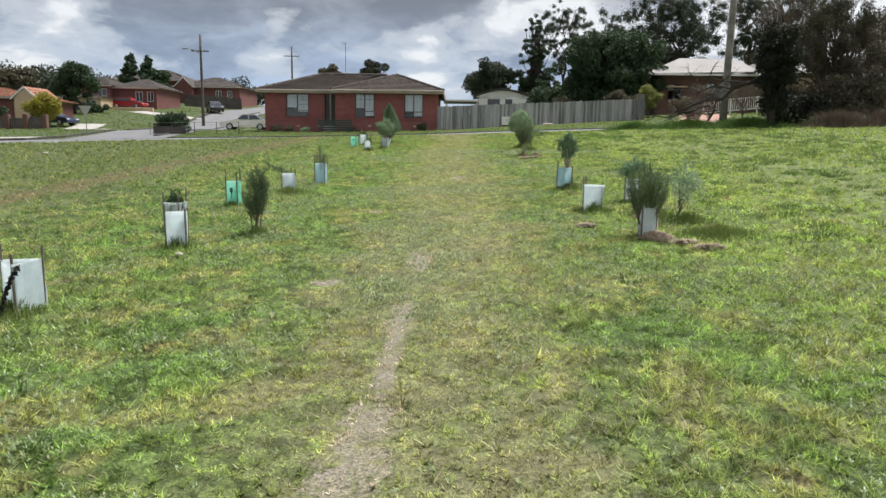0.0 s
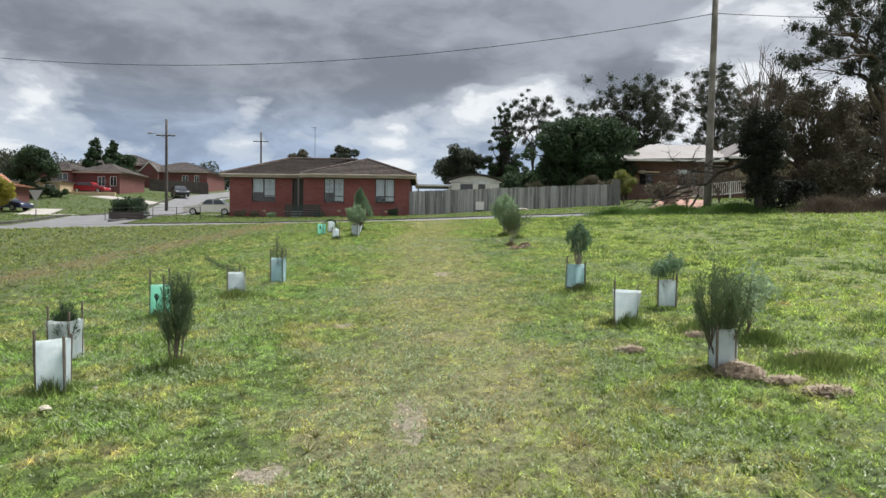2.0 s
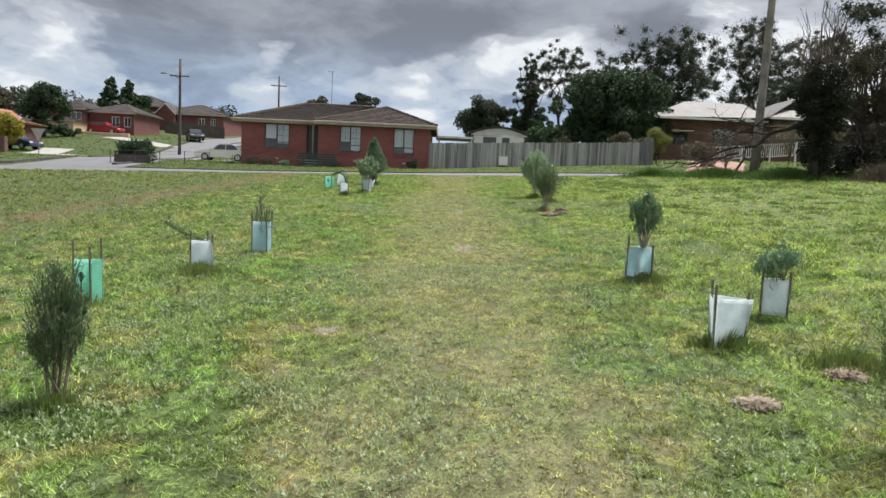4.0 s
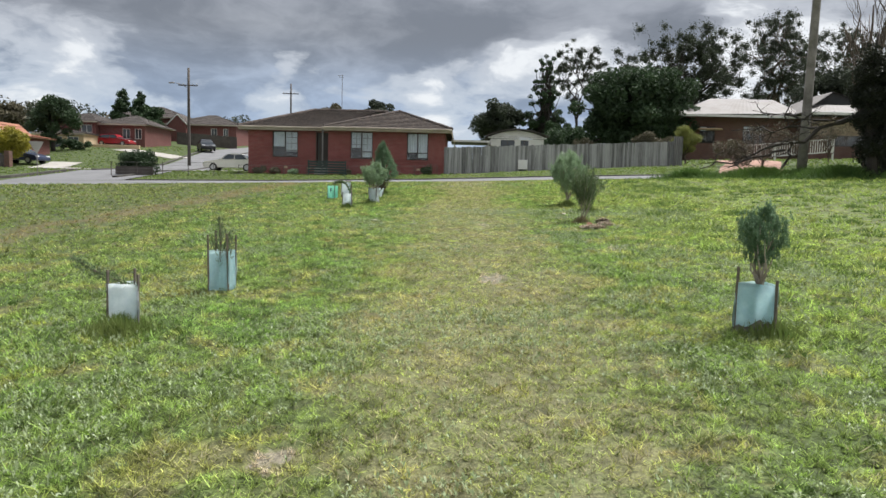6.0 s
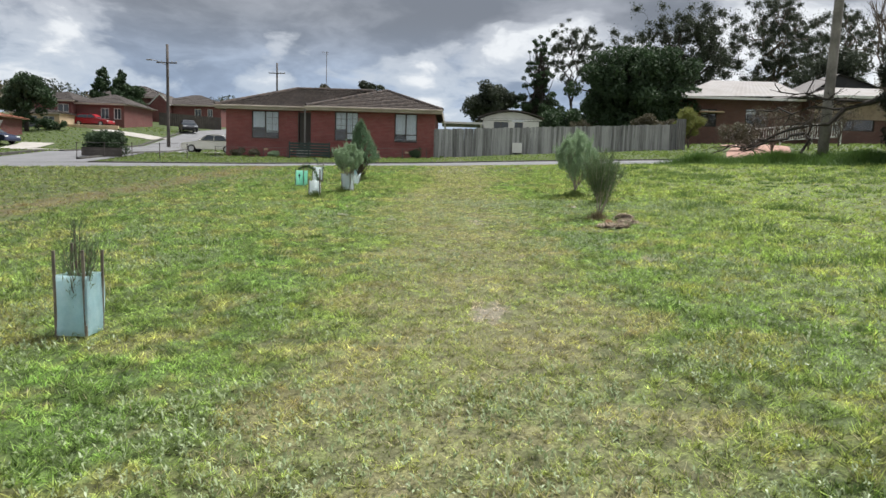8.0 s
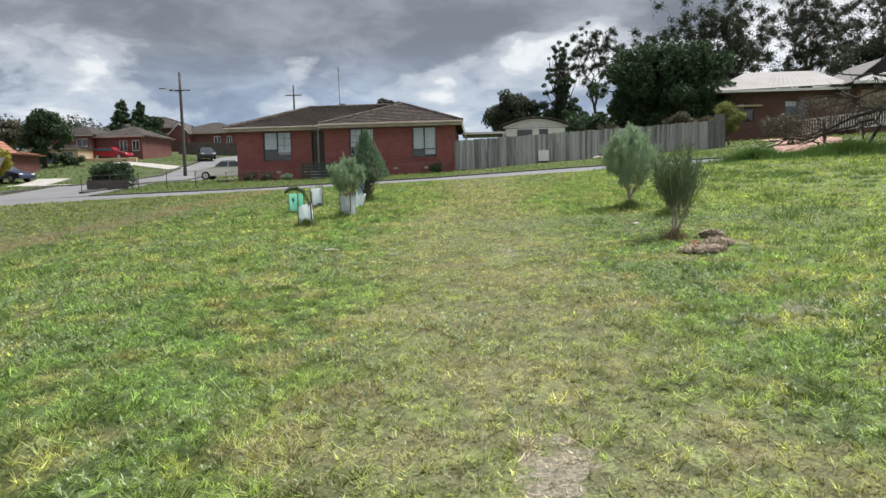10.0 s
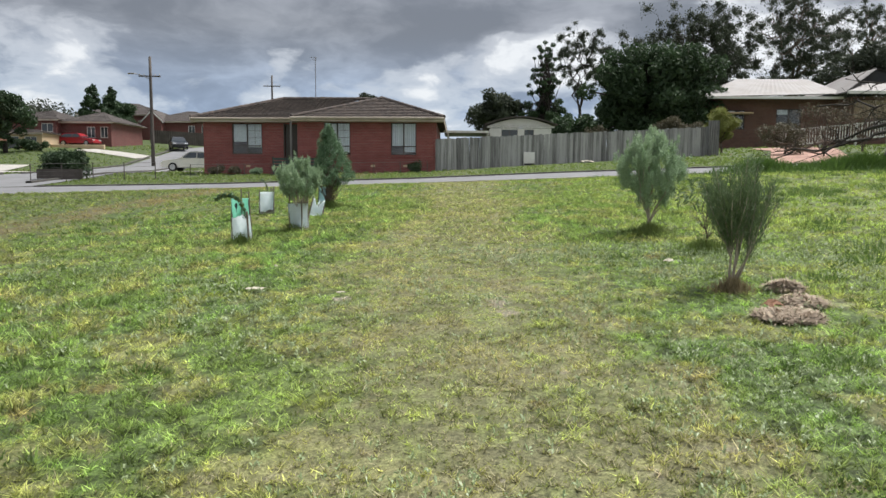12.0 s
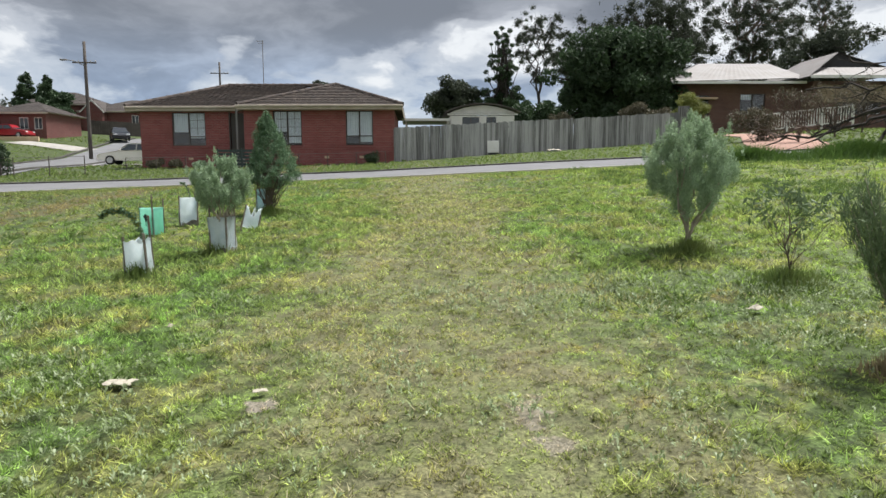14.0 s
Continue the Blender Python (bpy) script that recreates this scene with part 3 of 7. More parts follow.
def broom(at, label, height, width, seed, mat, bark, stems=26, base=0.0, name="shrub", per=70, leafsize=0.0062, length=0.055, category="shrub", spread=0.5):
    """An upright shrub of many thin stems clad in fine needles."""
    x, y = at
    t = thing(name, (x, y, gz(x, y) - 0.01), label, category)
    r = np.random.RandomState(seed)
    bm = bmesh.new()
    V, mains = [], []
    for i in range(stems):
        a = r.uniform(0, 6.283)
        q = width * 0.5 * math.sqrt(r.uniform(0.02, 1))
        h = height * (1 - 0.35 * (2 * q / width) ** 2) * r.uniform(0.66, 1.05)
        p0 = Vector((r.uniform(-1, 1) * 0.045, r.uniform(-1, 1) * 0.045, 0))
        p3 = Vector((q * math.cos(a), q * math.sin(a), h))
        if i >= 6:
            m = min(mains, key=lambda e: (e[3] - p3).length)
            p0 = m[0].lerp(m[1], 0.9)
        p1 = p0.lerp(p3, 0.35) + Vector((-p3.x, -p3.y, 0)) * (-0.04 if i < 6 else 0.05)
        p2 = p0.lerp(p3, 0.7) + Vector((p3.x, p3.y, 0)) * 0.06
        pts = [p0, p1, p2, p3]
        if i < 6:
            mains.append(pts)
        tube(bm, pts, [0.012, 0.008, 0.005, 0.002] if i < 6 else [0.005, 0.004, 0.003, 0.0015], 5)
        lo = base if i < 6 else 0.2
        for j in range(int(per * 1.9)):
            u = lo + (1 - lo) * r.uniform(0, 1) ** 0.8
            s = u * 3
            m = min(int(s), 2)
            c = np.array(pts[m].lerp(pts[m + 1], s - m))
            d = r.normal(size=3) * 0.45 + np.array([p3.x * 0.6, p3.y * 0.6, 1.0])
            d /= np.linalg.norm(d)
            sd = np.cross(d, r.normal(size=3))
            sd /= np.linalg.norm(sd) + 1e-9
            c = c + r.normal(size=3) * 0.012 * (1 + spread)
            L = length * r.uniform(0.5, 1.3)
            V += [c - sd * leafsize * 0.5, c + d * L * 0.5 + sd * leafsize * 0.5, c + d * L, c + d * L * 0.5 - sd * leafsize * 0.5]
    part("stem", bm, bark, t)
    part("foliage", fast_mesh("foliage", np.array(V), np.arange(len(V)).reshape(-1, 4)), mat, t)
    return t


def tuft(name, places, n, height, mat, label, category, seed, width=0.008, lean=0.45):
    """Loose grass round some places (x, y, rx, ry): one object of stuff."""
    r = np.random.RandomState(seed)
    P = np.array(places, dtype=float)
    area = P[:, 2] * P[:, 3]
    k = r.choice(len(P), n, p=area / area.sum())
    a, q = r.uniform(0, 6.283, n), np.abs(r.normal(0, 0.55, n))
    x, y = P[k, 0] + P[k, 2] * q * np.cos(a), P[k, 1] + P[k, 3] * q * np.sin(a)
    h = height * r.uniform(0.35, 1.15, n) * np.clip(1.05 - 0.6 * q, 0.3, 1)
    return tagged(blades(name, x, y, h, width, lean, r, mat), label, category, kind="stuff")


def blades(name, x, y, h, width, lean, r, mat, sink=0.01, out=None):
    n = len(x)
    z = ground_z(x, y) - sink
    b = r.uniform(0, 6.283, n)
    c, s = np.cos(b), np.sin(b)
    w = width * r.uniform(0.6, 1.4, n)
    d = r.uniform(0, 6.283, n) if out is None else out + r.normal(0, 0.6, n)
    l = h * lean * r.uniform(0.1, 1.6, n)
    base = np.stack([x, y, z], -1)
    side = np.stack([c * w, s * w, 0 * w], -1)
    tip = base + np.stack([np.cos(d) * l, np.sin(d) * l, h], -1)
    V = np.stack([base - side, base + side, tip], 1).reshape(-1, 3)
    return part(name, fast_mesh(name, V, np.arange(3 * n).reshape(n, 3)), mat)


# ---- brick house ----
def tiled_slope(parent, mat, e0, e1, r0, r1, course=0.33, wave=0.30, lip=0.062):
    """A roof plane between an eave e0-e1 and the top r0-r1: a deck, and on it courses of rolled tiles."""
    e0, e1, r0, r1 = map(Vector, (e0, e1, r0, r1))
    nrm = (e1 - e0).cross(r0.lerp(r1, 0.5) - e0).normalized()
    if nrm.z < 0:
        nrm = -nrm
    bm = bmesh.new()
    top = [e0, e1, r1, r0] if (r1 - r0).length > 0.01 else [e0, e1, r0]
    f0, f1 = [bm.verts.new(p - nrm * 0.03) for p in top], [bm.verts.new(p - nrm * 0.07) for p in top]
    bm.faces.new(f0)
    bm.faces.new(f1[::-1])
    for i in range(len(top)):
        bm.faces.new((f0[i], f1[i], f1[(i + 1) % len(top)], f0[(i + 1) % len(top)]))
    deck = part("roof", bm, mat, parent)
    u = (e1 - e0).normalized()
    H = (r0.lerp(r1, 0.5) - e0.lerp(e1, 0.5)).length
    rows = max(2, round(H / course))
    for i in range(rows):
        a, b = i / rows, min(1.0, (i + 1.12) / rows)
        lo0, lo1, hi0, hi1 = e0.lerp(r0, a), e1.lerp(r1, a), e0.lerp(r0, b), e1.lerp(r1, b)
        l0, l1, h0, h1 = ((p - e0).dot(u) for p in (lo0, lo1, hi0, hi1))
        first, last = math.floor(min(l0, h0) * 4 / wave), math.ceil(max(l1, h1) * 4 / wave)
        prev = None
        bm = bmesh.new()
        for k in range(first, last + 1):
            s = k * wave / 4
            c0, c1 = min(max(s, l0), l1), min(max(s, h0), h1)
            p = lo0.lerp(lo1, (c0 - l0) / max(l1 - l0, 1e-6))
            q = hi0.lerp(hi1, (c1 - h0) / max(h1 - h0, 1e-6))
            w = 0.007 * math.cos(math.pi * k / 2)
            cur = (bm.verts.new(p + nrm * (w + lip - 0.03)), bm.verts.new(p + nrm * (w + lip)), bm.verts.new(q + nrm * (w + 0.004)))
            if prev:
                bm.faces.new((prev[0], cur[0], cur[1], prev[1]))
                bm.faces.new((prev[1], cur[1], cur[2], prev[2]))
            prev = cur
        part("tile_course", bm, mat, deck)
    return deck


def ridge(parent, mat, a, b, r=0.11):
    """Half-round ridge tiles laid end over end."""
    a, b = Vector(a), Vector(b)
    n = max(1, int((b - a).length / 0.4))
    for i in range(n):
        bm = bmesh.new()
        tube(bm, [a.lerp(b, i / n) + Vector((0, 0, 0.012)), a.lerp(b, (i + 1.06) / n)], [r * 1.08, r * 0.94], 8)
        part("ridge_tile", bm, mat, parent)


def wall_x(bm, x0, x1, y0, y1, z0, z1, holes):
    """A wall along x, in one piece, with openings (x0, x1, z0, z1)."""
    xs = sorted({x0, x1, *(v for h in holes for v in h[:2])})
    zs = sorted({z0, z1, *(v for h in holes for v in h[2:])})
    made = {}

    def vert(i, j, y):
        if (i, j, y) not in made:
            made[(i, j, y)] = bm.verts.new((xs[i], y, zs[j]))
        return made[(i, j, y)]

    def solid(i, j):
        if not (0 <= i < len(xs) - 1 and 0 <= j < len(zs) - 1):
            return False
        cx, cz = (xs[i] + xs[i + 1]) / 2, (zs[j] + zs[j + 1]) / 2
        return not any(h[0] < cx < h[1] and h[2] < cz < h[3] for h in holes)
    for i in range(len(xs) - 1):
        for j in range(len(zs) - 1):
            if not solid(i, j):
                continue
            c = [(i, j), (i + 1, j), (i + 1, j + 1), (i, j + 1)]
            bm.faces.new([vert(*p, y0) for p in c])
            bm.faces.new([vert(*p, y1) for p in reversed(c)])
            for k, (di, dj) in enumerate(((0, -1), (1, 0), (0, 1), (-1, 0))):
                if not solid(i + di, j + dj):
                    p, q = c[k], c[(k + 1) % 4]
                    bm.faces.new((vert(*q, y0), vert(*p, y0), vert(*p, y1), vert(*q, y1)))


def house_window(parent, x0, x1, y, z0, z1, curtain_a, curtain_b, frame_mat=None, split=0.5, rail=0.0, sill=True, name="window", grille=()):
    """A sliding window: frame, sashes, panes, curtains behind, a sill of bricks on edge."""
    fm = frame_mat or M_ALU
    w = part(name, boxes((x0, y + 0.05, z0, x0 + 0.05, y + 0.13, z1), (x1 - 0.05, y + 0.05, z0, x1, y + 0.13, z1), (x0 + 0.05, y + 0.05, z1 - 0.05, x1 - 0.05, y + 0.13, z1),
                         (x0 + 0.05, y + 0.05, z0, x1 - 0.05, y + 0.13, z0 + 0.06)), fm, parent, "dark aluminium window frame")
    xm = x0 + (x1 - x0) * split
    zm = z0 + (z1 - z0) * rail
    part("mullion", boxes((xm - 0.035, y + 0.045, z0 + 0.06, xm + 0.035, y + 0.125, z1 - 0.05)), fm, w)
    if rail:
        part("transom", boxes((x0 + 0.05, y + 0.055, zm - 0.025, xm - 0.035, y + 0.12, zm + 0.025), (xm + 0.035, y + 0.055, zm - 0.025, x1 - 0.05, y + 0.12, zm + 0.025)), fm, w)
    for a, b in ((x0 + 0.05, xm - 0.035), (xm + 0.035, x1 - 0.05)):
        p = part("pane", boxes((a, y + 0.085, z0 + 0.06, b, y + 0.091, z1 - 0.05)), M_GLASS, w)
        p.visible_shadow = False
    for (a, b), c in (((x0 + 0.06, xm), curtain_a), ((xm, x1 - 0.06), curtain_b)):
        if not c:
            continue
        n = max(6, int((b - a) / 0.035))
        bm = bmesh.new()
        zt, zb = z1 - 0.04, z0 + 0.05 + (z1 - z0) * (1 - c)
        prev = None
        for i in range(n + 1):
            u = a + (b - a) * i / n
            dy = 0.02 * math.sin(i * 1.9) + 0.012 * math.sin(i * 0.7)
            cur = (bm.verts.new((u, y + 0.19 + dy, zb)), bm.verts.new((u, y + 0.19 + dy, zt)), bm.verts.new((u, y + 0.196 + dy, zt)), bm.verts.new((u, y + 0.196 + dy, zb)))
            if prev:
                for k in range(4):
                    bm.faces.new((prev[k], cur[k], cur[(k + 1) % 4], prev[(k + 1) % 4]))
            prev = cur
        part("curtain", bm, M_CURTAIN, w, "pale net curtain")
    for a, b in grille:
        for k in (1, 2):
            zk = z0 + (z1 - z0) * (0.3 + 0.23 * k)
            part("glazing_bar", boxes((x0 + (x1 - x0) * a, y + 0.07, zk, x0 + (x1 - x0) * b, y + 0.083, zk + 0.018)), M_ALU, w)
        xk = x0 + (x1 - x0) * (a + b) / 2
        part("glazing_bar", boxes((xk, y + 0.068, z0 + (z1 - z0) * 0.3, xk + 0.018, y + 0.081, z1 - 0.06)), M_ALU, w)
    if sill:
        part("sill", boxes((x0 - 0.06, y - 0.05, z0 - 0.12, x1 + 0.06, y + 0.06, z0 - 0.004)), M_BRICK, w)
    return w


def brick_house():
    h = thing("house", (0, 0, 0), "single-storey red brick house with brown tiled hip roof", "house")
    yl, yw, zb, zt = 51.5, 50.6, 2.5, 5.55       # left wall, wing wall, foot, wall top
    W1, W2, W3 = (-12.78, -11.06, 3.72, 5.44), (-7.38, -5.92, 3.68, 5.44), (-3.68, -2.28, 3.68, 5.44)
    door = (-9.78, -8.93, 3.15, 5.40)
    bm = bmesh.new()
    wall_x(bm, -14.4, -8.85, yl, yl + 0.25, zb, zt, [W1, door])
    part("wall", bm, M_BRICK, h)
    bm = bmesh.new()
    wall_x(bm, -8.85, -1.2, yw, yw + 0.25, zb, zt, [W2, W3])
    part("wall", bm, M_BRICK, h)
    for row in ((-8.85, yw + 0.25, zb, -8.6, yl + 0.25, zt), (-14.4, yl + 0.25, zb, -14.15, 60.0, zt), (-1.45, yw + 0.25, zb, -1.2, 60.0, zt), (-14.15, 59.75, zb, -1.45, 60.0, zt)):
        part("wall", boxes(row), M_BRICK, h)
    # unseen backing wall and floor, coloured near-black as an unlit room
    part("room_wall", boxes((-14.1, 53.8, 2.6, -1.5, 53.9, zt - 0.01), (-14.1, 51.8, 2.9, -1.5, 53.78, 3.0)), M_DARK, h, "near-black room backing, indoor gloom put into its colour")
    house_window(h, W1[0], W1[1], yl, W1[2], W1[3], 0.62, 0.80, rail=0.27, grille=((0.53, 0.96),))
    house_window(h, W2[0], W2[1], yw, W2[2], W2[3], 0.62, 0.95, rail=0.27, grille=((0.05, 0.47), (0.53, 0.96)))
    house_window(h, W3[0], W3[1], yw, W3[2], W3[3], 0.74, 0.93, rail=0.27)
    d = part("door", boxes((door[0] + 0.02, yl + 0.10, door[2], door[1] - 0.02, yl + 0.15, door[3]), bevel=0.004), M_ALU, h, "dark security screen door")
    part("door_handle", boxes((door[1] - 0.12, yl + 0.04, 4.15, door[1] - 0.08, yl + 0.098, 4.27)), M_METALROOF, d)
    part("door_frame", boxes((door[0] - 0.06, yl - 0.02, door[2], door[0], yl + 0.1, door[3] + 0.06), (door[1], yl - 0.02, door[2], door[1] + 0.08, yl + 0.1, door[3] + 0.06)), M_ALU, d)
    part("porch_post", boxes((-9.30, 50.75, 2.7, -9.21, 50.84, zt)), M_METALROOF, h, "grey steel porch post")
    part("step", boxes((-9.8, 50.9, 2.6, -8.87, 51.48, 3.1)), M_CONCRETE, h)
    # roof: main block with a hip, and a hipped wing that stands forward
    ze = 5.68
    L, R, F, B = -14.95, -0.75, 51.05, 60.5
    rz, ry = 7.32, 55.8
    a, b = (-10.9, ry, rz), (-4.9, ry, rz)
    tiled_slope(h, M_TILE, (L, F, ze), (-9.05, F, ze), a, (-6.2, ry, rz))
    tiled_slope(h, M_TILE, (L, B, ze), (L, F, ze), a, a)
    FW = 50.05
    apex = (-4.55, 54.15, 7.18)
    tiled_slope(h, M_TILE, (-9.05, FW, ze - 0.02), (R, FW, ze - 0.02), apex, apex)
    tiled_slope(h, M_TILE, (-9.05, F + 4.0, ze - 0.02), (-9.05, FW, ze - 0.02), (apex[0], ry, apex[2]), apex)
    tiled_slope(h, M_TILE, (R, FW, ze - 0.02), (R, B, ze - 0.02), apex, (apex[0], 56.5, apex[2]))
    tiled_slope(h, M_TILE, (R, B, ze), (L, B, ze), (apex[0], 56.5, apex[2]), a)
    for p, q in ((a, (-5.5, ry, rz)), ((L, F, ze + 0.04), a), ((-9.05, FW, ze + 0.02), apex), ((R, FW, ze + 0.02), apex), (apex, (apex[0], ry + 0.5, apex[2] + 0.05))):
        ridge(h, M_TILE, p, q)
    part("fascia", boxes((L, F - 0.02, ze - 0.20, -9.08, F + 0.03, ze + 0.015), (L, F + 0.03, ze - 0.20, L + 0.04, B, ze + 0.01)), M_FASCIA, h, "weathered cream timber fascia")
    part("fascia", boxes((-9.07, FW - 0.02, ze - 0.22, R, FW + 0.03, ze), (-9.07, FW + 0.03, ze - 0.22, -9.03, F + 0.6, ze), (R - 0.04, FW + 0.03, ze - 0.22, R, B, ze)), M_FASCIA, h, "weathered cream timber fascia")
    part("gutter", boxes((L - 0.03, F - 0.13, ze - 0.08, -9.1, F - 0.024, ze + 0.03), (-9.1, FW - 0.13, ze - 0.10, R + 0.03, FW - 0.024, ze + 0.01), bevel=0.02), M_FASCIA, h, "rusting metal gutter")
    part("soffit", boxes((L + 0.05, F + 0.035, ze - 0.20, -9.1, yl - 0.003, ze - 0.17), (-9.0, FW + 0.035, ze - 0.22, R - 0.05, yw - 0.003, ze - 0.19)), M_FASCIA, h)
    # foundation vents and the damp course line
    for vx in (-12.0, -10.4):
        part("vent", boxes((vx, yl - 0.012, 2.98, vx + 0.24, yl + 0.02, 3.10)), M_CREAM, h, "terracotta air vent")
    for vx in (-6.4, -4.8, -3.0):
        part("vent", boxes((vx, yw - 0.012, 3.02, vx + 0.24, yw + 0.02, 3.14)), M_CREAM, h, "terracotta air vent")
    bm = bmesh.new()
    tube(bm, [(-8.9, 55.9, 7.25), (-8.9, 55.9, 9.9)], 0.022, 6)
    for i, (z, l) in enumerate(((9.85, 0.32), (9.72, 0.26))):
        tube(bm, [(-8.9 - l, 55.9, z), (-8.9 + l * 0.35, 55.9, z)], 0.009, 5)
    for i in range(5):
        tube(bm, [(-9.2 + i * 0.09, 55.72, 9.85), (-9.2 + i * 0.09, 56.08, 9.85)], 0.006, 4)
    part("antenna", bm, M_METALROOF, h, "thin television aerial on a mast")
    return h


brick_house()


# ---- paling fence ----
def paling_fence():
    f = thing("fence", (0, 0, 0), "tall weathered grey timber paling fence", "fence")
    r = random.Random(4)
    x0, x1 = -1.22, 14.1

    def top(x):
        return 4.56 + (x - x0) * 0.050

    def foot(x):
        return gz(x, 50.5) - 0.06
    meshes = []
    for i in range(5):
        bm = bmesh.new()
        box(bm, 0, 0, 0, 0.152, 0.016, 1.0)
        for v in bm.verts:
            v.co.x += r.uniform(-0.006, 0.006)
        me = bpy.data.meshes.new("paling")
        bm.to_mesh(me)
        bm.free()
        me.materials.append(M_PALING)
        meshes.append(me)
    x, i = x0, 0
    while x < x1:
        p = new("paling", meshes[i % 5])
        p.parent = f
        zb, zt = foot(x), top(x) + r.uniform(-0.035, 0.03)
        p.matrix_local = pose(x, 50.5 + r.choice((0, 0.026)) + r.uniform(0, 0.004), zb, r.uniform(-0.4, 0.4), r.uniform(-0.7, 0.7), 0) @ Matrix.Diagonal((1, 1, zt - zb, 1))
        x += 0.141 + (0.006 if r.random() < 0.06 else 0.0)
        i += 1
    for k in range(7):
        px = x0 + 0.1 + k * 2.5
        part("post", boxes((px, 50.545, foot(px) - 0.3, px + 0.1, 50.645, top(px) + 0.02)), M_PALING, f)
    for dz in (-0.25, -0.9, -1.5):
        bm = bmesh.new()
        for k in range(6):
            a, b = x0 + 0.1 + k * 2.5, x0 + 0.1 + (k + 1) * 2.5
            vs = []
            for xx in (a, b):
                for yy in (50.66, 50.71):
                    for zz in (-0.05, 0.05):
                        vs.append(bm.verts.new((xx, yy, top(xx) + dz + zz)))
            for q in ((0, 1, 3, 2), (4, 6, 7, 5), (0, 4, 5, 1), (2, 3, 7, 6), (1, 5, 7, 3), (0, 2, 6, 4)):
                bm.faces.new([vs[j] for j in q])
        part("rail", bm, M_PALING, f)
    # the return at the high end
    part("post", boxes((13.55, 50.28, gz(13.6, 50.3) - 0.1, 14.1, 50.42, 5.62)), M_PALING, f, "taller end panel")
    return f


paling_fence()


# ---- tree guards and young plants ----
M_GUARD = material("white_plastic_guard", (0.90, 0.945, 0.96), 0.45, (0.72, 0.79, 0.82), 9.0, 0.4, 0.3, transl=0.62)
M_GUARDBLUE = material("pale_blue_plastic_guard", (0.76, 0.91, 0.94), 0.45, (0.58, 0.76, 0.80), 9.0, 0.4, 0.3, transl=0.6)
M_GUARDGREEN = material("mint_plastic_guard", (0.48, 0.88, 0.76), 0.45, (0.36, 0.72, 0.60), 9.0, 0.35, 0.3, transl=0.6)
M_SOIL = material("splashed_soil", (0.26, 0.24, 0.21), 0.95, (0.08, 0.07, 0.06), 12.0, 0.5, 0.3)
M_INK = material("dark_print", (0.04, 0.06, 0.06), 0.7, None, 5.0, 0.2, 0.0)


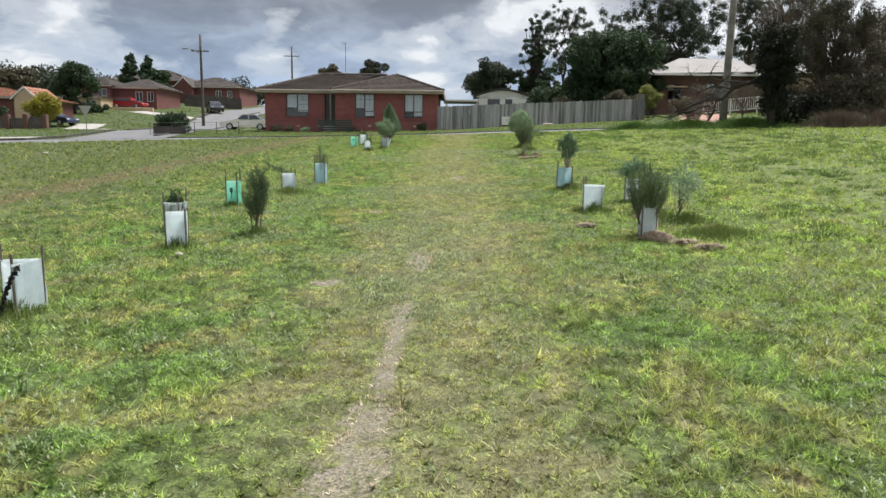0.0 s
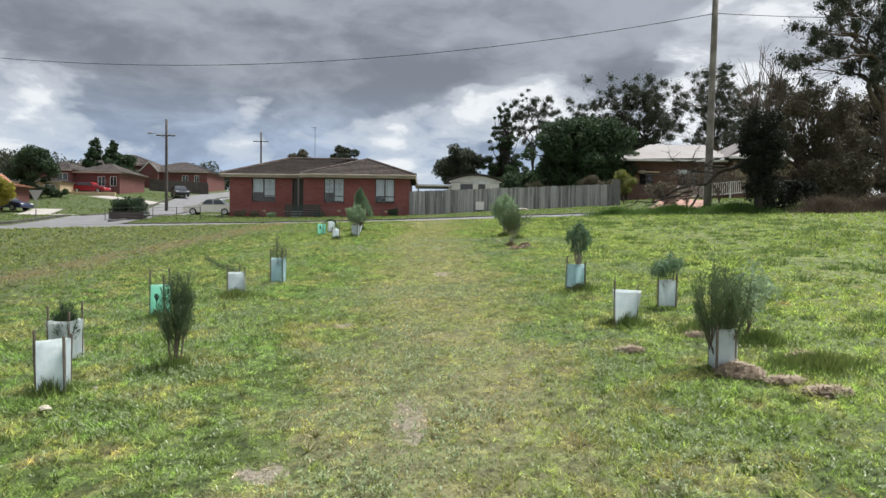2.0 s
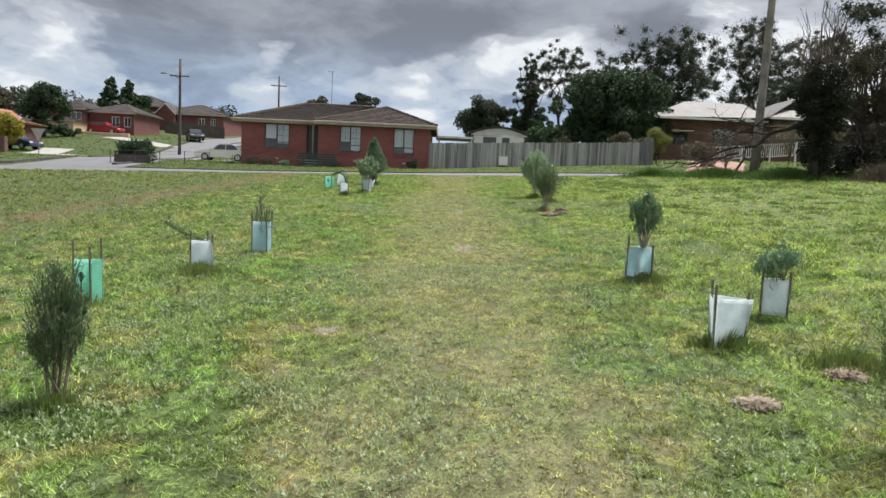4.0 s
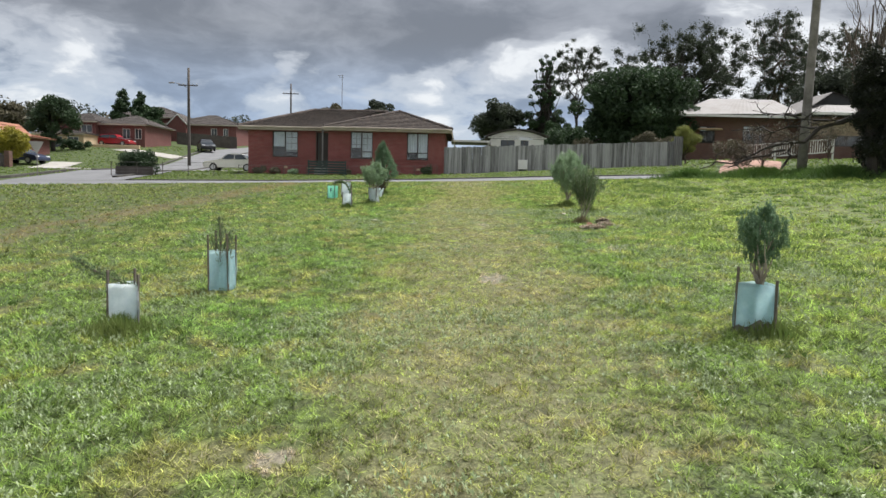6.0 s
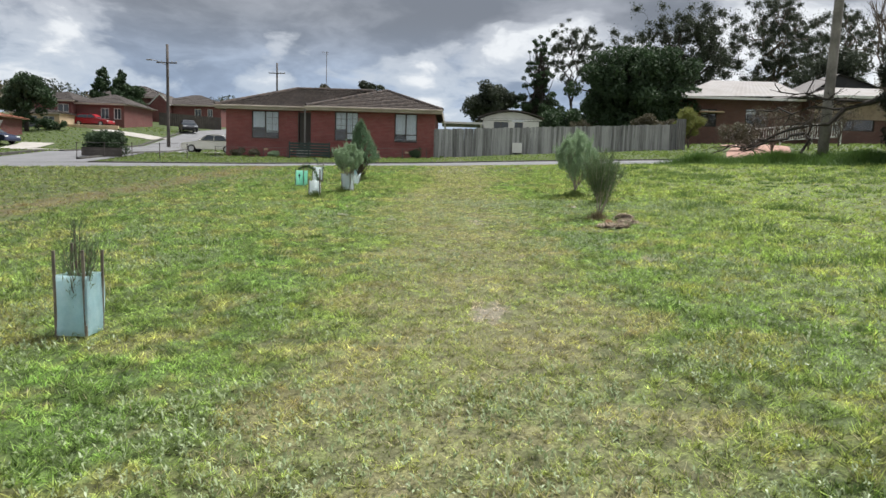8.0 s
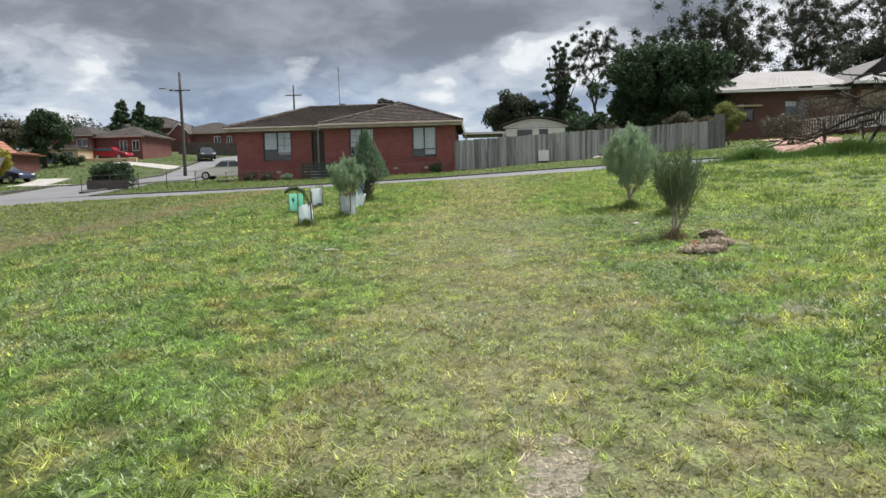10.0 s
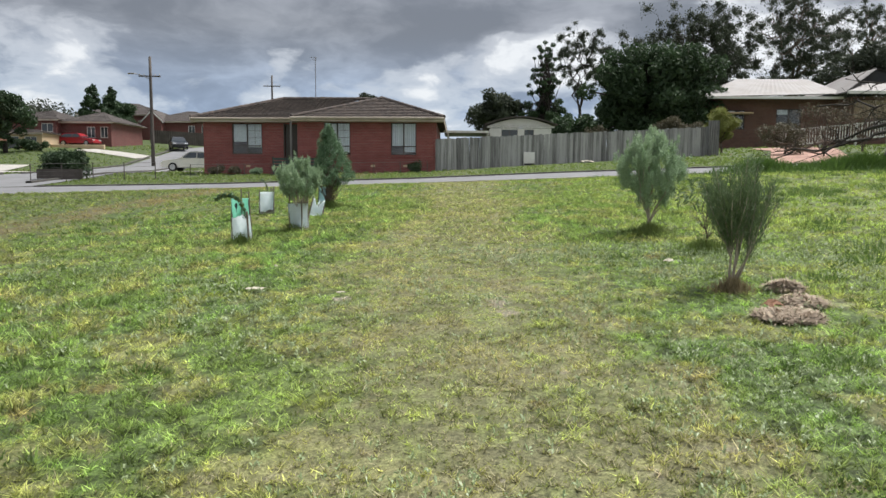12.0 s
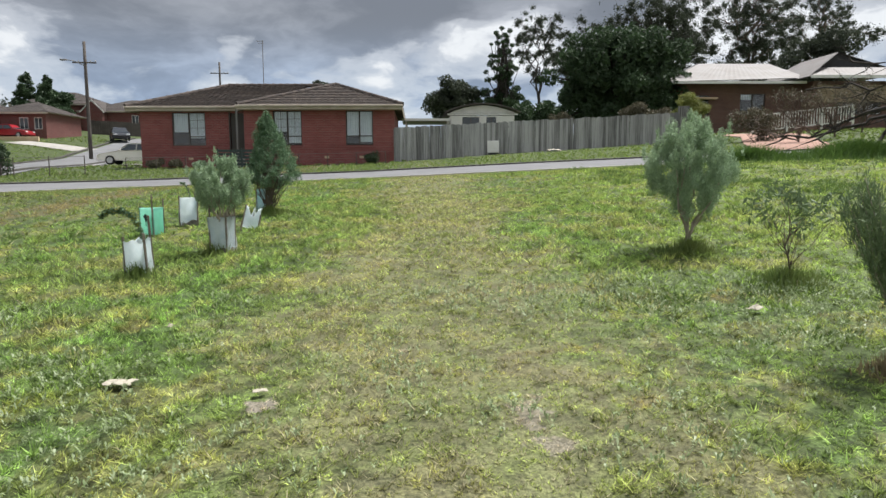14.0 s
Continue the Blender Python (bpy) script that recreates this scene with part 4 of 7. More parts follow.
def guard(at, w, h, mat, label, stakes, turn=0.0, tilt=(0, 0), flare=0.0, emblem=False, soil=0.0, sag=0.0, seed=0):
    """A sleeve of plastic film pulled round wooden stakes. Stakes: heights above the foot."""
    x, y = at
    g = thing("tree_guard", (x, y, gz(x, y) - 0.01), label, "tree guard", "plastic tree guards", turn=turn)
    g.matrix_world = pose(x, y, gz(x, y) - 0.01, tilt[0], tilt[1], turn)
    r = random.Random(seed)
    n, rows = 4 * 8, 9
    bm = bmesh.new()
    k = len(stakes)
    corners = [Vector((math.cos(2 * math.pi * i / k + 0.5) * w * 0.56, math.sin(2 * math.pi * i / k + 0.5) * w * 0.56, 0)) for i in range(k)]
    loop = []
    for i in range(k):
        a, b = corners[i], corners[(i + 1) % k]
        for j in range(8):
            u = j / 8
            loop.append((a.lerp(b, u), math.sin(u * math.pi)))
    ring0 = None
    ph = r.uniform(0, 6)
    for i in range(rows + 1):
        v = i / rows
        ring = []
        for j, (p, mid) in enumerate(loop):
            s = 1 + flare * v - 0.10 * mid * (0.3 + 0.7 * math.sin(v * 3 + ph)) + 0.035 * math.sin(j * 2.1 + v * 5 + ph) + 0.03 * math.sin(j * 1.3 - v * 2.2 + ph * 2)
            top = h - sag * mid * v * h * (0.5 + 0.5 * math.sin(j * 0.7 + ph))
            ring.append(bm.verts.new((p.x * s, p.y * s, 0.015 + (top - 0.015) * v)))
        if ring0:
            m = len(loop)
            for j in range(m):
                bm.faces.new((ring0[j], ring0[(j + 1) % m], ring[(j + 1) % m], ring[j]))
        ring0 = ring
    bmesh.ops.solidify(bm, geom=bm.faces[:], thickness=0.002)
    sleeve = part("sleeve", bm, mat, g, smooth=True)
    for i, (c, top) in enumerate(zip(corners, stakes)):
        lean = r.uniform(-0.02, 0.02)
        q = c * 0.93
        sb = boxes((-0.009, -0.009, -0.12, 0.009, 0.009, top), bevel=0.002)
        for v in sb.verts:
            s = v.co.z
            v.co.x += q.x + lean * s + c.x * flare * s
            v.co.y += q.y + c.y * flare * s
        part("stake", sb, M_STAKE, g, "weathered hardwood stake")
    if soil:
        bm = bmesh.new()
        m = len(loop)
        a = [bm.verts.new((p.x * 1.035 * (1 - 0.06 * mid), p.y * 1.035 * (1 - 0.06 * mid), 0.0)) for p, mid in loop]
        b = [bm.verts.new((p.x * 1.03 * (1 - 0.08 * mid), p.y * 1.03 * (1 - 0.08 * mid), h * soil * (0.75 + 0.35 * math.sin(j * 0.9 + ph)))) for j, (p, mid) in enumerate(loop)]
        for j in range(m):
            bm.faces.new((a[j], a[(j + 1) % m], b[(j + 1) % m], b[j]))
        part("soil_splash", bm, M_SOIL, g, "mud splashed on the film")
    if emblem:
        bm = bmesh.new()
        # a leaf shape with a stem, on the side of the sleeve that faces the path's start
        face = min(range(k), key=lambda i: (Matrix.Rotation(radians(turn), 3, "Z") @ (corners[i] + corners[(i + 1) % k])).y)
        ca, cb = corners[face], corners[(face + 1) % k]
        mid, side = (ca + cb) * 0.5 * 1.06, (cb - ca).normalized()

        def at_(u, z):
            return mid + side * u + Vector((0, 0, z))
        for i in range(7):
            a0 = math.pi * (0.15 + 0.7 * i / 6)
            cx, cz = 0.05 * math.cos(a0), h * 0.62 + 0.06 * math.sin(a0)
            tube(bm, [at_(cx, cz), at_(cx * 0.4, cz - 0.035), at_(0, h * 0.5)], 0.005, 4)
        tube(bm, [at_(0, h * 0.36), at_(0, h * 0.62)], 0.005, 4)
        part("print", bm, M_INK, g, "dark leaf emblem")
    return g


guard((-3.28, 3.97), 0.33, 0.42, M_GUARD, "pale blue-white plastic tree guard with a spiky dead sprig", (0.53, 0.55, 0.5), 20, seed=1)
guard((-2.95, 6.42), 0.29, 0.41, M_GUARD, "white plastic tree guard on timber stakes in grass", (0.44, 0.5, 0.46), 50, seed=2)
guard((-3.42, 7.45), 0.28, 0.38, M_GUARD, "white plastic tree guard crowded with dark foliage", (0.55, 0.5, 0.52, 0.47), 10, seed=3)
guard((-3.25, 9.38), 0.26, 0.42, M_GUARDGREEN, "mint green plastic tree guard with a dark emblem", (0.62, 0.60, 0.56), 35, emblem=True, seed=4)
guard((-2.77, 11.0), 0.27, 0.36, M_GUARD, "white plastic tree guard half sunk in long grass", (0.46, 0.47, 0.44), 62, soil=0.3, seed=5)
guard((-2.46, 12.35), 0.27, 0.41, M_GUARDBLUE, "pale blue plastic tree guard round a twiggy sapling", (0.56, 0.60, 0.57, 0.58), 15, seed=6)
guard((2.22, 10.8), 0.31, 0.38, M_GUARDBLUE, "clear plastic tree guard stained with soil", (0.36, 0.50, 0.42), 30, soil=0.28, seed=7)
guard((2.18, 8.4), 0.30, 0.38, M_GUARD, "flared white plastic tree guard with no plant", (0.50, 0.49, 0.44), 75, (0, 2), 0.16, soil=0.22, seed=8)
guard((3.04, 9.33), 0.25, 0.34, M_GUARD, "white plastic tree guard round a leafy sapling", (0.40, 0.38, 0.42), 20, seed=9)
guard((2.48, 6.55), 0.23, 0.34, M_GUARD, "white plastic tree guard round the stems of a shrub", (0.34, 0.36, 0.33), 85, seed=10)
guard((-2.58, 20.9), 0.27, 0.34, M_GUARD, "crumpled white plastic tree guard slumped on its stakes", (0.52, 0.36, 0.4), 40, (3, -4), -0.1, sag=0.3, soil=0.2, seed=11)
guard((-3.38, 23.3), 0.29, 0.34, M_GUARDGREEN, "mint green plastic tree guard with a dark emblem", (0.45, 0.36, 0.5), 25, emblem=True, seed=12)
guard((-3.17, 24.1), 0.27, 0.37, M_GUARD, "white plastic tree guard on short stakes", (0.44, 0.40, 0.46), 55, soil=0.2, seed=13)
guard((-2.15, 21.9), 0.25, 0.37, M_GUARD, "white plastic tree guard round a sage-green sapling", (0.48, 0.44, 0.5, 0.42), 5, soil=0.15, seed=14)
guard((-2.24, 23.45), 0.23, 0.29, M_GUARD, "collapsed white plastic tree guard", (0.22, 0.30, 0.2), 70, (8, 12), -0.15, sag=0.45, seed=15)
guard((-2.38, 25.1), 0.26, 0.36, M_GUARDBLUE, "pale blue plastic tree guard at a young tree", (0.40, 0.38, 0.42), 30, seed=16)

# broom-like shrubs
broom((2.15, 17.95), "upright dark green broom-like shrub in dry mulch", 1.06, 0.60, 21, L_NEEDLE, M_BARKPALE, 46, 0.28, per=110)
broom((-2.22, 7.06), "slender dark needle-leaved young tree", 0.90, 0.36, 22, L_NEEDLE, M_BARK, 26, 0.55, per=100)
broom((2.48, 6.55), "bushy needle-leaved shrub growing from a tree guard", 1.0, 0.47, 23, L_NEEDLE, M_BARK, 36, 0.36, per=95)

broom((-2.46, 12.35), "twiggy bare sapling in a tree guard", 0.78, 0.30, 25, L_NEEDLE, M_BARK, 22, 0.6, per=22)
broom((-3.42, 7.45), "dark tufted plant rising from a tree guard", 0.58, 0.26, 26, L_DARK, M_BARKDARK, 16, 0.6, per=90)

# bushy young trees
def wattle(at, label, height, width, seed, bare=0.3, leaves=26000, leaf=None):
    """A rounded young wattle: a few stems fork low and carry a dense feathery crown with upright plumes."""
    x, y = at
    t = thing("shrub", (x, y, gz(x, y) - 0.02), label, "shrub")
    r = random.Random(seed)
    R, mid, half = width / 2, height * (1 + bare) / 2, height * (1 - bare) / 2
    bm = bmesh.new()
    limbs(bm, (0, 0, -0.05), (0.01, 0, height * bare * 0.6), 0.026, 0.022, seed, 0.05, 3, 7)
    sprays = []
    while len(sprays) < 150:
        p = Vector((r.uniform(-1, 1), r.uniform(-1, 1), r.uniform(-1, 1)))
        if 0.3 < p.length < 1:
            wide = 1.0 - 0.30 * max(p.z, 0) ** 2
            sprays.append(Vector((p.x * R * wide, p.y * R * wide, mid + p.z * half * 0.9)))
    blobs = []
    for i, g in enumerate(sprays):
        if i < 14:
            limbs(bm, (0, 0, height * bare * r.uniform(0.25, 0.6)), g, 0.012, 0.003, seed + i, 0.10, 5, 5)
        k = width * r.uniform(0.045, 0.085)
        blobs.append((g.x, g.y, g.z, k, k, k * 1.9))
        if g.z > mid and i % 2 == 0:
            tip = g + Vector((g.x * 0.25, g.y * 0.25, height * r.uniform(0.04, 0.10)))
            blobs.append((tip.x, tip.y, tip.z, k * 0.35, k * 0.35, k * 1.1))
    part("stem", bm, M_BARKPALE, t, "pale flaking multiple stems")
    leaf_cloud("foliage", blobs, leaves, 0.0066, leaf or L_SAGE, t, seed, 5.5, 1.3, 0.05)
    return t


wattle((2.22, 10.8), "upright grey-green shrub growing from a tree guard", 1.0, 0.36, 24, 0.52, 9000, L_GREEN)
wattle((2.3, 20.9), "bushy sage-green young wattle with pale tips", 1.22, 0.80, 31, 0.26, 46000)
wattle((-2.15, 21.9), "sage-green young wattle growing out of a tree guard", 1.02, 0.58, 32, 0.42, 26000)
CONE = [(0.42 * (1 - (k / 60) ** 2.2) * math.cos(k * 2.4) * (0.35 + 0.65 * (k * 0.37 % 1)), 0.42 * (1 - (k / 60) ** 2.2) * math.sin(k * 2.4) * (0.35 + 0.65 * (k * 0.37 % 1)), 0.46 + 0.98 * k / 60, 0.10 - 0.045 * k / 60, 0.10 - 0.045 * k / 60, 0.11) for k in range(60)]
tree((-2.3, 24.95), "dense grey-green young conifer-like tree", 1.42, CONE, 26000, 0.0085, L_GREEN, M_BARK, 33, 0.026, "tree", 0.08, stretch=4.5, up=0.5, hollow=0.05, twigs=1)
tree((2.52, 19.62), "thin sapling with sparse drooping long leaves", 0.76, blobs_in(0, 0, 0.55, 0.46, 0.40, 0.20, 13, 0.12, 35), 420, 0.017, L_NEEDLE, M_BARK, 35, 0.009, "sapling", 0.4, "sapling", stretch=4.2, hollow=0.1, droop=0.6, twigs=2)
tree((3.17, 7.5), "leafy grey-green sapling tied to a stake", 0.75, blobs_in(0.08, 0, 0.48, 0.32, 0.28, 0.28, 16, 0.12, 36), 900, 0.019, L_SAGE, M_BARK, 36, 0.010, "sapling", 0.3, "sapling", stretch=2.6, hollow=0.1, twigs=3)
tree((3.04, 9.33), "drooping willow-leaved sapling in a tree guard", 0.62, blobs_in(-0.06, 0, 0.54, 0.25, 0.24, 0.16, 16, 0.10, 37), 900, 0.015, L_GREEN, M_BARK, 37, 0.009, "sapling", 0.5, "sapling", stretch=4.5, hollow=0.1, droop=1.4, twigs=2)


def sprig(at, label, pts, seed, mat, n, size=0.012, flower=None, bark=None, bushy=0.03):
    """An arching branch with leaves along it."""
    x, y = at
    t = thing("sapling", (x, y, gz(x, y) - 0.01), label, "sapling")
    bm = bmesh.new()
    tube(bm, pts, [0.008 - 0.005 * i / (len(pts) - 1) for i in range(len(pts))], 6)
    r = random.Random(seed)
    blobs = []
    for a, b in zip(pts[1:], pts[2:]):
        for k in range(3):
            p = Vector(a).lerp(Vector(b), k / 3)
            e = p + Vector((r.uniform(-1, 1), r.uniform(-1, 1), r.uniform(-0.4, 1))) * bushy * 2
            tube(bm, [p, e], [0.003, 0.001], 4)
            blobs.append((p.x, p.y, p.z, bushy, bushy, bushy))
    part("branch", bm, bark or M_BARK, t)
    leaf_cloud("foliage", blobs, n, size, mat, t, seed, 3.0, 0.0, 0.1)
    if flower:
        leaf_cloud("blossom", blobs[2:], n // 3, size * 1.1, flower, t, seed + 1, 1.2, 0.0, 0.3)
    return t


sprig((-2.58, 20.9), "arching sapling with small yellow blossom", [(0, 0, 0), (0.02, 0, 0.35), (-0.05, 0, 0.52), (-0.16, 0, 0.58), (-0.27, 0, 0.57), (-0.36, 0, 0.51)], 41, L_GREEN, 900, 0.013, L_YELLOW, bushy=0.028)
sprig((-2.77, 11.0), "grey twiggy sapling bent sideways out of its guard", [(0, 0, 0), (0, 0, 0.34), (-0.12, 0, 0.40), (-0.26, 0.03, 0.44), (-0.38, 0.04, 0.50), (-0.48, 0.04, 0.56)], 42, L_NEEDLE, 900, 0.009, bushy=0.06)
sprig((-3.18, 3.72), "dark spiky dead sprig leaning on a tree guard", [(-0.12, 0, 0), (-0.10, 0, 0.1), (-0.06, 0, 0.22), (0.0, 0, 0.34), (0.07, 0, 0.45)], 43, L_IVY, 260, 0.014, bark=M_BARKDARK, bushy=0.018)
sprig((-3.17, 24.1), "thin bent twig in a tree guard", [(0, 0, 0), (0, 0, 0.34), (-0.02, 0, 0.48), (-0.08, 0, 0.56), (-0.14, 0, 0.57)], 44, L_GREEN, 120, 0.012, bushy=0.02)

# long grass at the guards and mulch heaps
tuft("long_grass", [(-2.77, 10.85, 0.36, 0.28), (-2.70, 10.72, 0.30, 0.20), (-2.58, 20.8, 0.25, 0.2), (2.2, 8.35, 0.3, 0.22), (2.3, 20.85, 0.28, 0.25), (2.52, 19.6, 0.3, 0.25), (3.25, 7.4, 0.32, 0.3), (3.3, 6.5, 0.5, 0.35), (2.9, 7.9, 0.4, 0.3), (-2.95, 6.35, 0.25, 0.2),
                    (-2.22, 7.0, 0.2, 0.2), (2.3, 10.7, 0.3, 0.25), (-2.2, 21.85, 0.22, 0.2), (-3.25, 9.3, 0.25, 0.2), (-2.3, 24.9, 0.3, 0.25), (-3.3, 3.85, 0.3, 0.2)], 13000, 0.15, M_TALL, "tufts of longer green grass at the guards", "grass", 51)
tuft("long_grass", [(2.1, 17.85, 0.16, 0.14)], 500, 0.12, M_DRY, "dry straw-coloured grass round the shrubs", "grass", 52)


def mulch(places, seed, label):
    """Heaps of pulled dry grass and bark: loose stalks over a low mound."""
    r = np.random.RandomState(seed)
    V = []
    for x, y, rx, ry, h, n in places:
        n *= 2
        a, q = r.uniform(0, 6.283, n), np.sqrt(r.uniform(0, 1, n))
        px, py = x + rx * q * np.cos(a), y + ry * q * np.sin(a)
        pz = ground_z(px, py) + h * (1 - q ** 2) * (0.8 + 0.3 * wavy(px, py, seed, 9.0)) + r.uniform(-0.01, 0.02, n)
        d = r.normal(size=(n, 3)) * np.array([1, 1, 0.16])
        d /= np.linalg.norm(d, axis=1)[:, None]
        L = r.uniform(0.02, 0.065, n)[:, None]
        s = np.cross(d, np.array([0, 0, 1.0])) * r.uniform(0.002, 0.006, n)[:, None]
        c = np.stack([px, py, pz], -1)
        V.append(np.stack([c - d * L - s, c - d * L + s, c + d * L + s, c + d * L - s], 1).reshape(-1, 3))
    V = np.concatenate(V)
    return tagged(part("mulch", fast_mesh("mulch", V, np.arange(len(V)).reshape(-1, 4)), M_MULCH), label, "mulch", kind="stuff")


mulch([(2.15, 17.06, 0.21, 0.18, 0.012, 1000), (2.47, 17.8, 0.13, 0.14, 0.06, 700), (2.42, 17.4, 0.14, 0.16, 0.025, 500)], 61, "heap of pulled dry grass beside the shrub")
mulch([(2.56, 6.36, 0.17, 0.17, 0.085, 1500), (2.80, 6.12, 0.15, 0.08, 0.03, 350), (2.97, 5.82, 0.16, 0.09, 0.03, 500), (3.32, 6.75, 0.14, 0.10, 0.05, 450)], 62, "heap of dark bark mulch and dry stalks")
mulch([(1.9, 7.18, 0.12, 0.07, 0.03, 350), (2.75, 7.7, 0.12, 0.1, 0.04, 300)], 63, "scattered dry stalks in the grass")


# ---- poles and wires ----
def pole_thing(at, height, r0, label, mat, arms=(), lean=(0, 0), lamp=False):
    x, y = at
    p = thing("power_pole", (x, y, gz(x, y) - 0.2), label, "power pole")
    bm = bmesh.new()
    pts = [(lean[0] * u, lean[1] * u, (height + 0.2) * u) for u in (0, 0.25, 0.5, 0.75, 1)]
    tube(bm, pts, [r0 * (1 - 0.32 * u) for u in (0, 0.25, 0.5, 0.75, 1)], 14)
    part("pole", bm, mat, p, smooth=True)
    for z, half, turn in arms:
        u = z / height
        bm = boxes((-half, -0.05, z - 0.055 + 0.2, half, 0.05, z + 0.055 + 0.2))
        bmesh.ops.rotate(bm, verts=bm.verts, cent=(0, 0, 0), matrix=Matrix.Rotation(radians(turn), 3, "Z"))
        bmesh.ops.translate(bm, verts=bm.verts, vec=(lean[0] * u, lean[1] * u - r0 * 0.9, 0))
        a = part("crossarm", bm, mat, p)
        for k in (-0.92, -0.5, 0.5, 0.92):
            bm = bmesh.new()
            c, s = math.cos(radians(turn)), math.sin(radians(turn))
            q = (lean[0] * u + half * k * c, lean[1] * u - r0 * 0.9 + half * k * s)
            tube(bm, [(q[0], q[1], z + 0.256), (q[0], q[1], z + 0.31), (q[0], q[1], z + 0.33), (q[0], q[1], z + 0.40)], [0.015, 0.035, 0.05, 0.02], 8)
            part("insulator", bm, M_CONCRETE, a, "pale ceramic insulator")
    if lamp:
        u = lamp / height
        bm = bmesh.new()
        tube(bm, [(lean[0] * u, -r0, lamp), (-0.7, -0.4, lamp + 0.35), (-1.25, -0.6, lamp + 0.42)], 0.03, 6)
        arm = part("lamp_arm", bm, M_METALROOF, p, "galvanised street-lamp arm")
        part("lamp_head", boxes((-1.75, -0.72, lamp + 0.36, -1.2, -0.5, lamp + 0.48), bevel=0.03), M_METALROOF, arm, "grey street-lamp head")
    return p


pole_thing((13.4, 33.2), 11.5, 0.19, "tall weathered grey timber power pole", M_POLE, lean=(0.25, 0.1))
pole_thing((-27.8, 75.0), 9.8, 0.17, "dark timber power pole with a crossarm and street lamp", M_POLE2, arms=((8.05, 0.95, 6),), lamp=8.0)
pole_thing((-25.4, 107.0), 10.2, 0.16, "distant dark timber power pole with a crossarm", M_POLE2, arms=((8.75, 1.15, 4),))


def wire(a, b, sag, label, r=0.012):
    a, b = Vector(a), Vector(b)
    bm = bmesh.new()
    pts = []
    for i in range(41):
        u = i / 40
        pts.append(a.lerp(b, u) - Vector((0, 0, sag * 4 * u * (1 - u))))
    tube(bm, pts, r, 5)
    return tagged(part("wire", bm, M_WIRE, smooth=True), label, "wire")


WIRE_A, WIRE_B, WIRE_SAG = (13.6, 33.2, 12.2), (-30.0, 42.0, 12.0), 1.6
wire(WIRE_A, WIRE_B, WIRE_SAG, "single black overhead cable slung across the park", 0.016)
wire((13.6, 33.2, 12.2), (45, 30, 14.0), 1.0, "single black overhead cable leaving the timber pole", 0.016)

# ---- trees behind ----
def gum(at, label, height, spread, seed, leaf, bark, trunk_r, first=0.35, lean=(0.0, 0.0), groups=20, clump=0.9, leaves=9000, size=0.16, deep=0.6, twigs=6):
    """An open-crowned tree: a few limbs rise and fork, and loose clumps of hanging leaves sit on the twig ends."""
    x, y = at
    t = thing("tree", (x, y, gz(x, y) - 0.05), label, "tree")
    r = random.Random(seed)
    mid = height * (first + 1) / 2
    half = height * (1 - first) / 2
    goals = []
    while len(goals) < groups:
        p = Vector((r.uniform(-1, 1), r.uniform(-1, 1), r.uniform(-0.9, 1)))
        if 0.45 < p.length < 1.0 and all((p - q).length > 0.28 for q in goals):
            goals.append(p)
        elif r.random() < 0.02:
            goals.append(p.normalized() * 0.8)
    goals = [Vector((p.x * spread + lean[0], p.y * spread * deep + lean[1], mid + p.z * half)) for p in goals]
    bm = bmesh.new()
    fork = Vector((lean[0] * first, lean[1] * first, height * first * 0.8))
    bole = limbs(bm, (0, 0, -0.2), fork, trunk_r, trunk_r * 0.75, seed, 0.07, 7, 9)
    mains = []
    for i, g in enumerate(sorted(goals, key=lambda p: -p.z)[:5]):
        mains.append(limbs(bm, bole[-1 - i % 2], g, trunk_r * 0.6, trunk_r * 0.10, seed + i, 0.16, 8, 7))
    clumps = []
    for i, g in enumerate(goals):
        near = min((p for m in mains for p in m[1:6] if p.z < g.z + half * 0.25), key=lambda p: (p - g).length + 0.4 * abs(p.z - g.z), default=bole[-1])
        br = limbs(bm, near, g, trunk_r * 0.26, trunk_r * 0.06, seed * 5 + i, 0.2, 5, 5)
        for j in range(twigs):
            e = g + Vector((r.gauss(0, 1), r.gauss(0, 1) * deep, r.gauss(0, 0.85) + 0.1)) * clump
            limbs(bm, br[r.choice((2, 3, 4, 5))], e, trunk_r * 0.07, trunk_r * 0.025, seed * 9 + i * 13 + j, 0.2, 3, 4)
            k = clump * r.uniform(0.45, 1.0)
            clumps.append((e.x, e.y, e.z, k, k, k * 0.9))
    part("trunk", bm, bark, t, smooth=True)
    leaf_cloud("crown", clumps, leaves, size, leaf, t, seed, 2.8, 0.0, -1.0, 0.7)
    return t


tree((14.4, 64), "broad dense dark evergreen tree", 8.2, blobs_in(0, 0, 4.0, 6.1, 4.2, 4.2, 130, 0.85, 71), 46000, 0.145, L_DARK, M_BARKDARK, 71, 0.35, hollow=0.45)
tree((6.6, 140), "rounded dark tree behind the fence", 12, blobs_in(0, 0, 8.6, 5.3, 3.5, 5.0, 40, 1.5, 72), 15000, 0.26, L_EUC, M_BARKDARK, 72, 0.35)
tree((16.3, 140), "dark conifer with an open ragged top", 22, blobs_in(0, 0, 6.6, 6.2, 3.5, 5.0, 80, 0.8, 73) + blobs_in(-0.3, 0, 13.5, 3.9, 2.6, 4.0, 44, 0.5, 74) + blobs_in(-0.6, 0, 18.5, 2.3, 1.7, 3.2, 26, 0.42, 174), 44000, 0.14, L_DARK, M_BARKDARK, 73, 0.35, twigs=1)
gum((17.0, 110), "open-crowned eucalypt with pale limbs", 17.5, 3.6, 75, L_EUC, M_BARKDARK, 0.26, 0.45, groups=18, clump=0.75, leaves=30000, size=0.075)
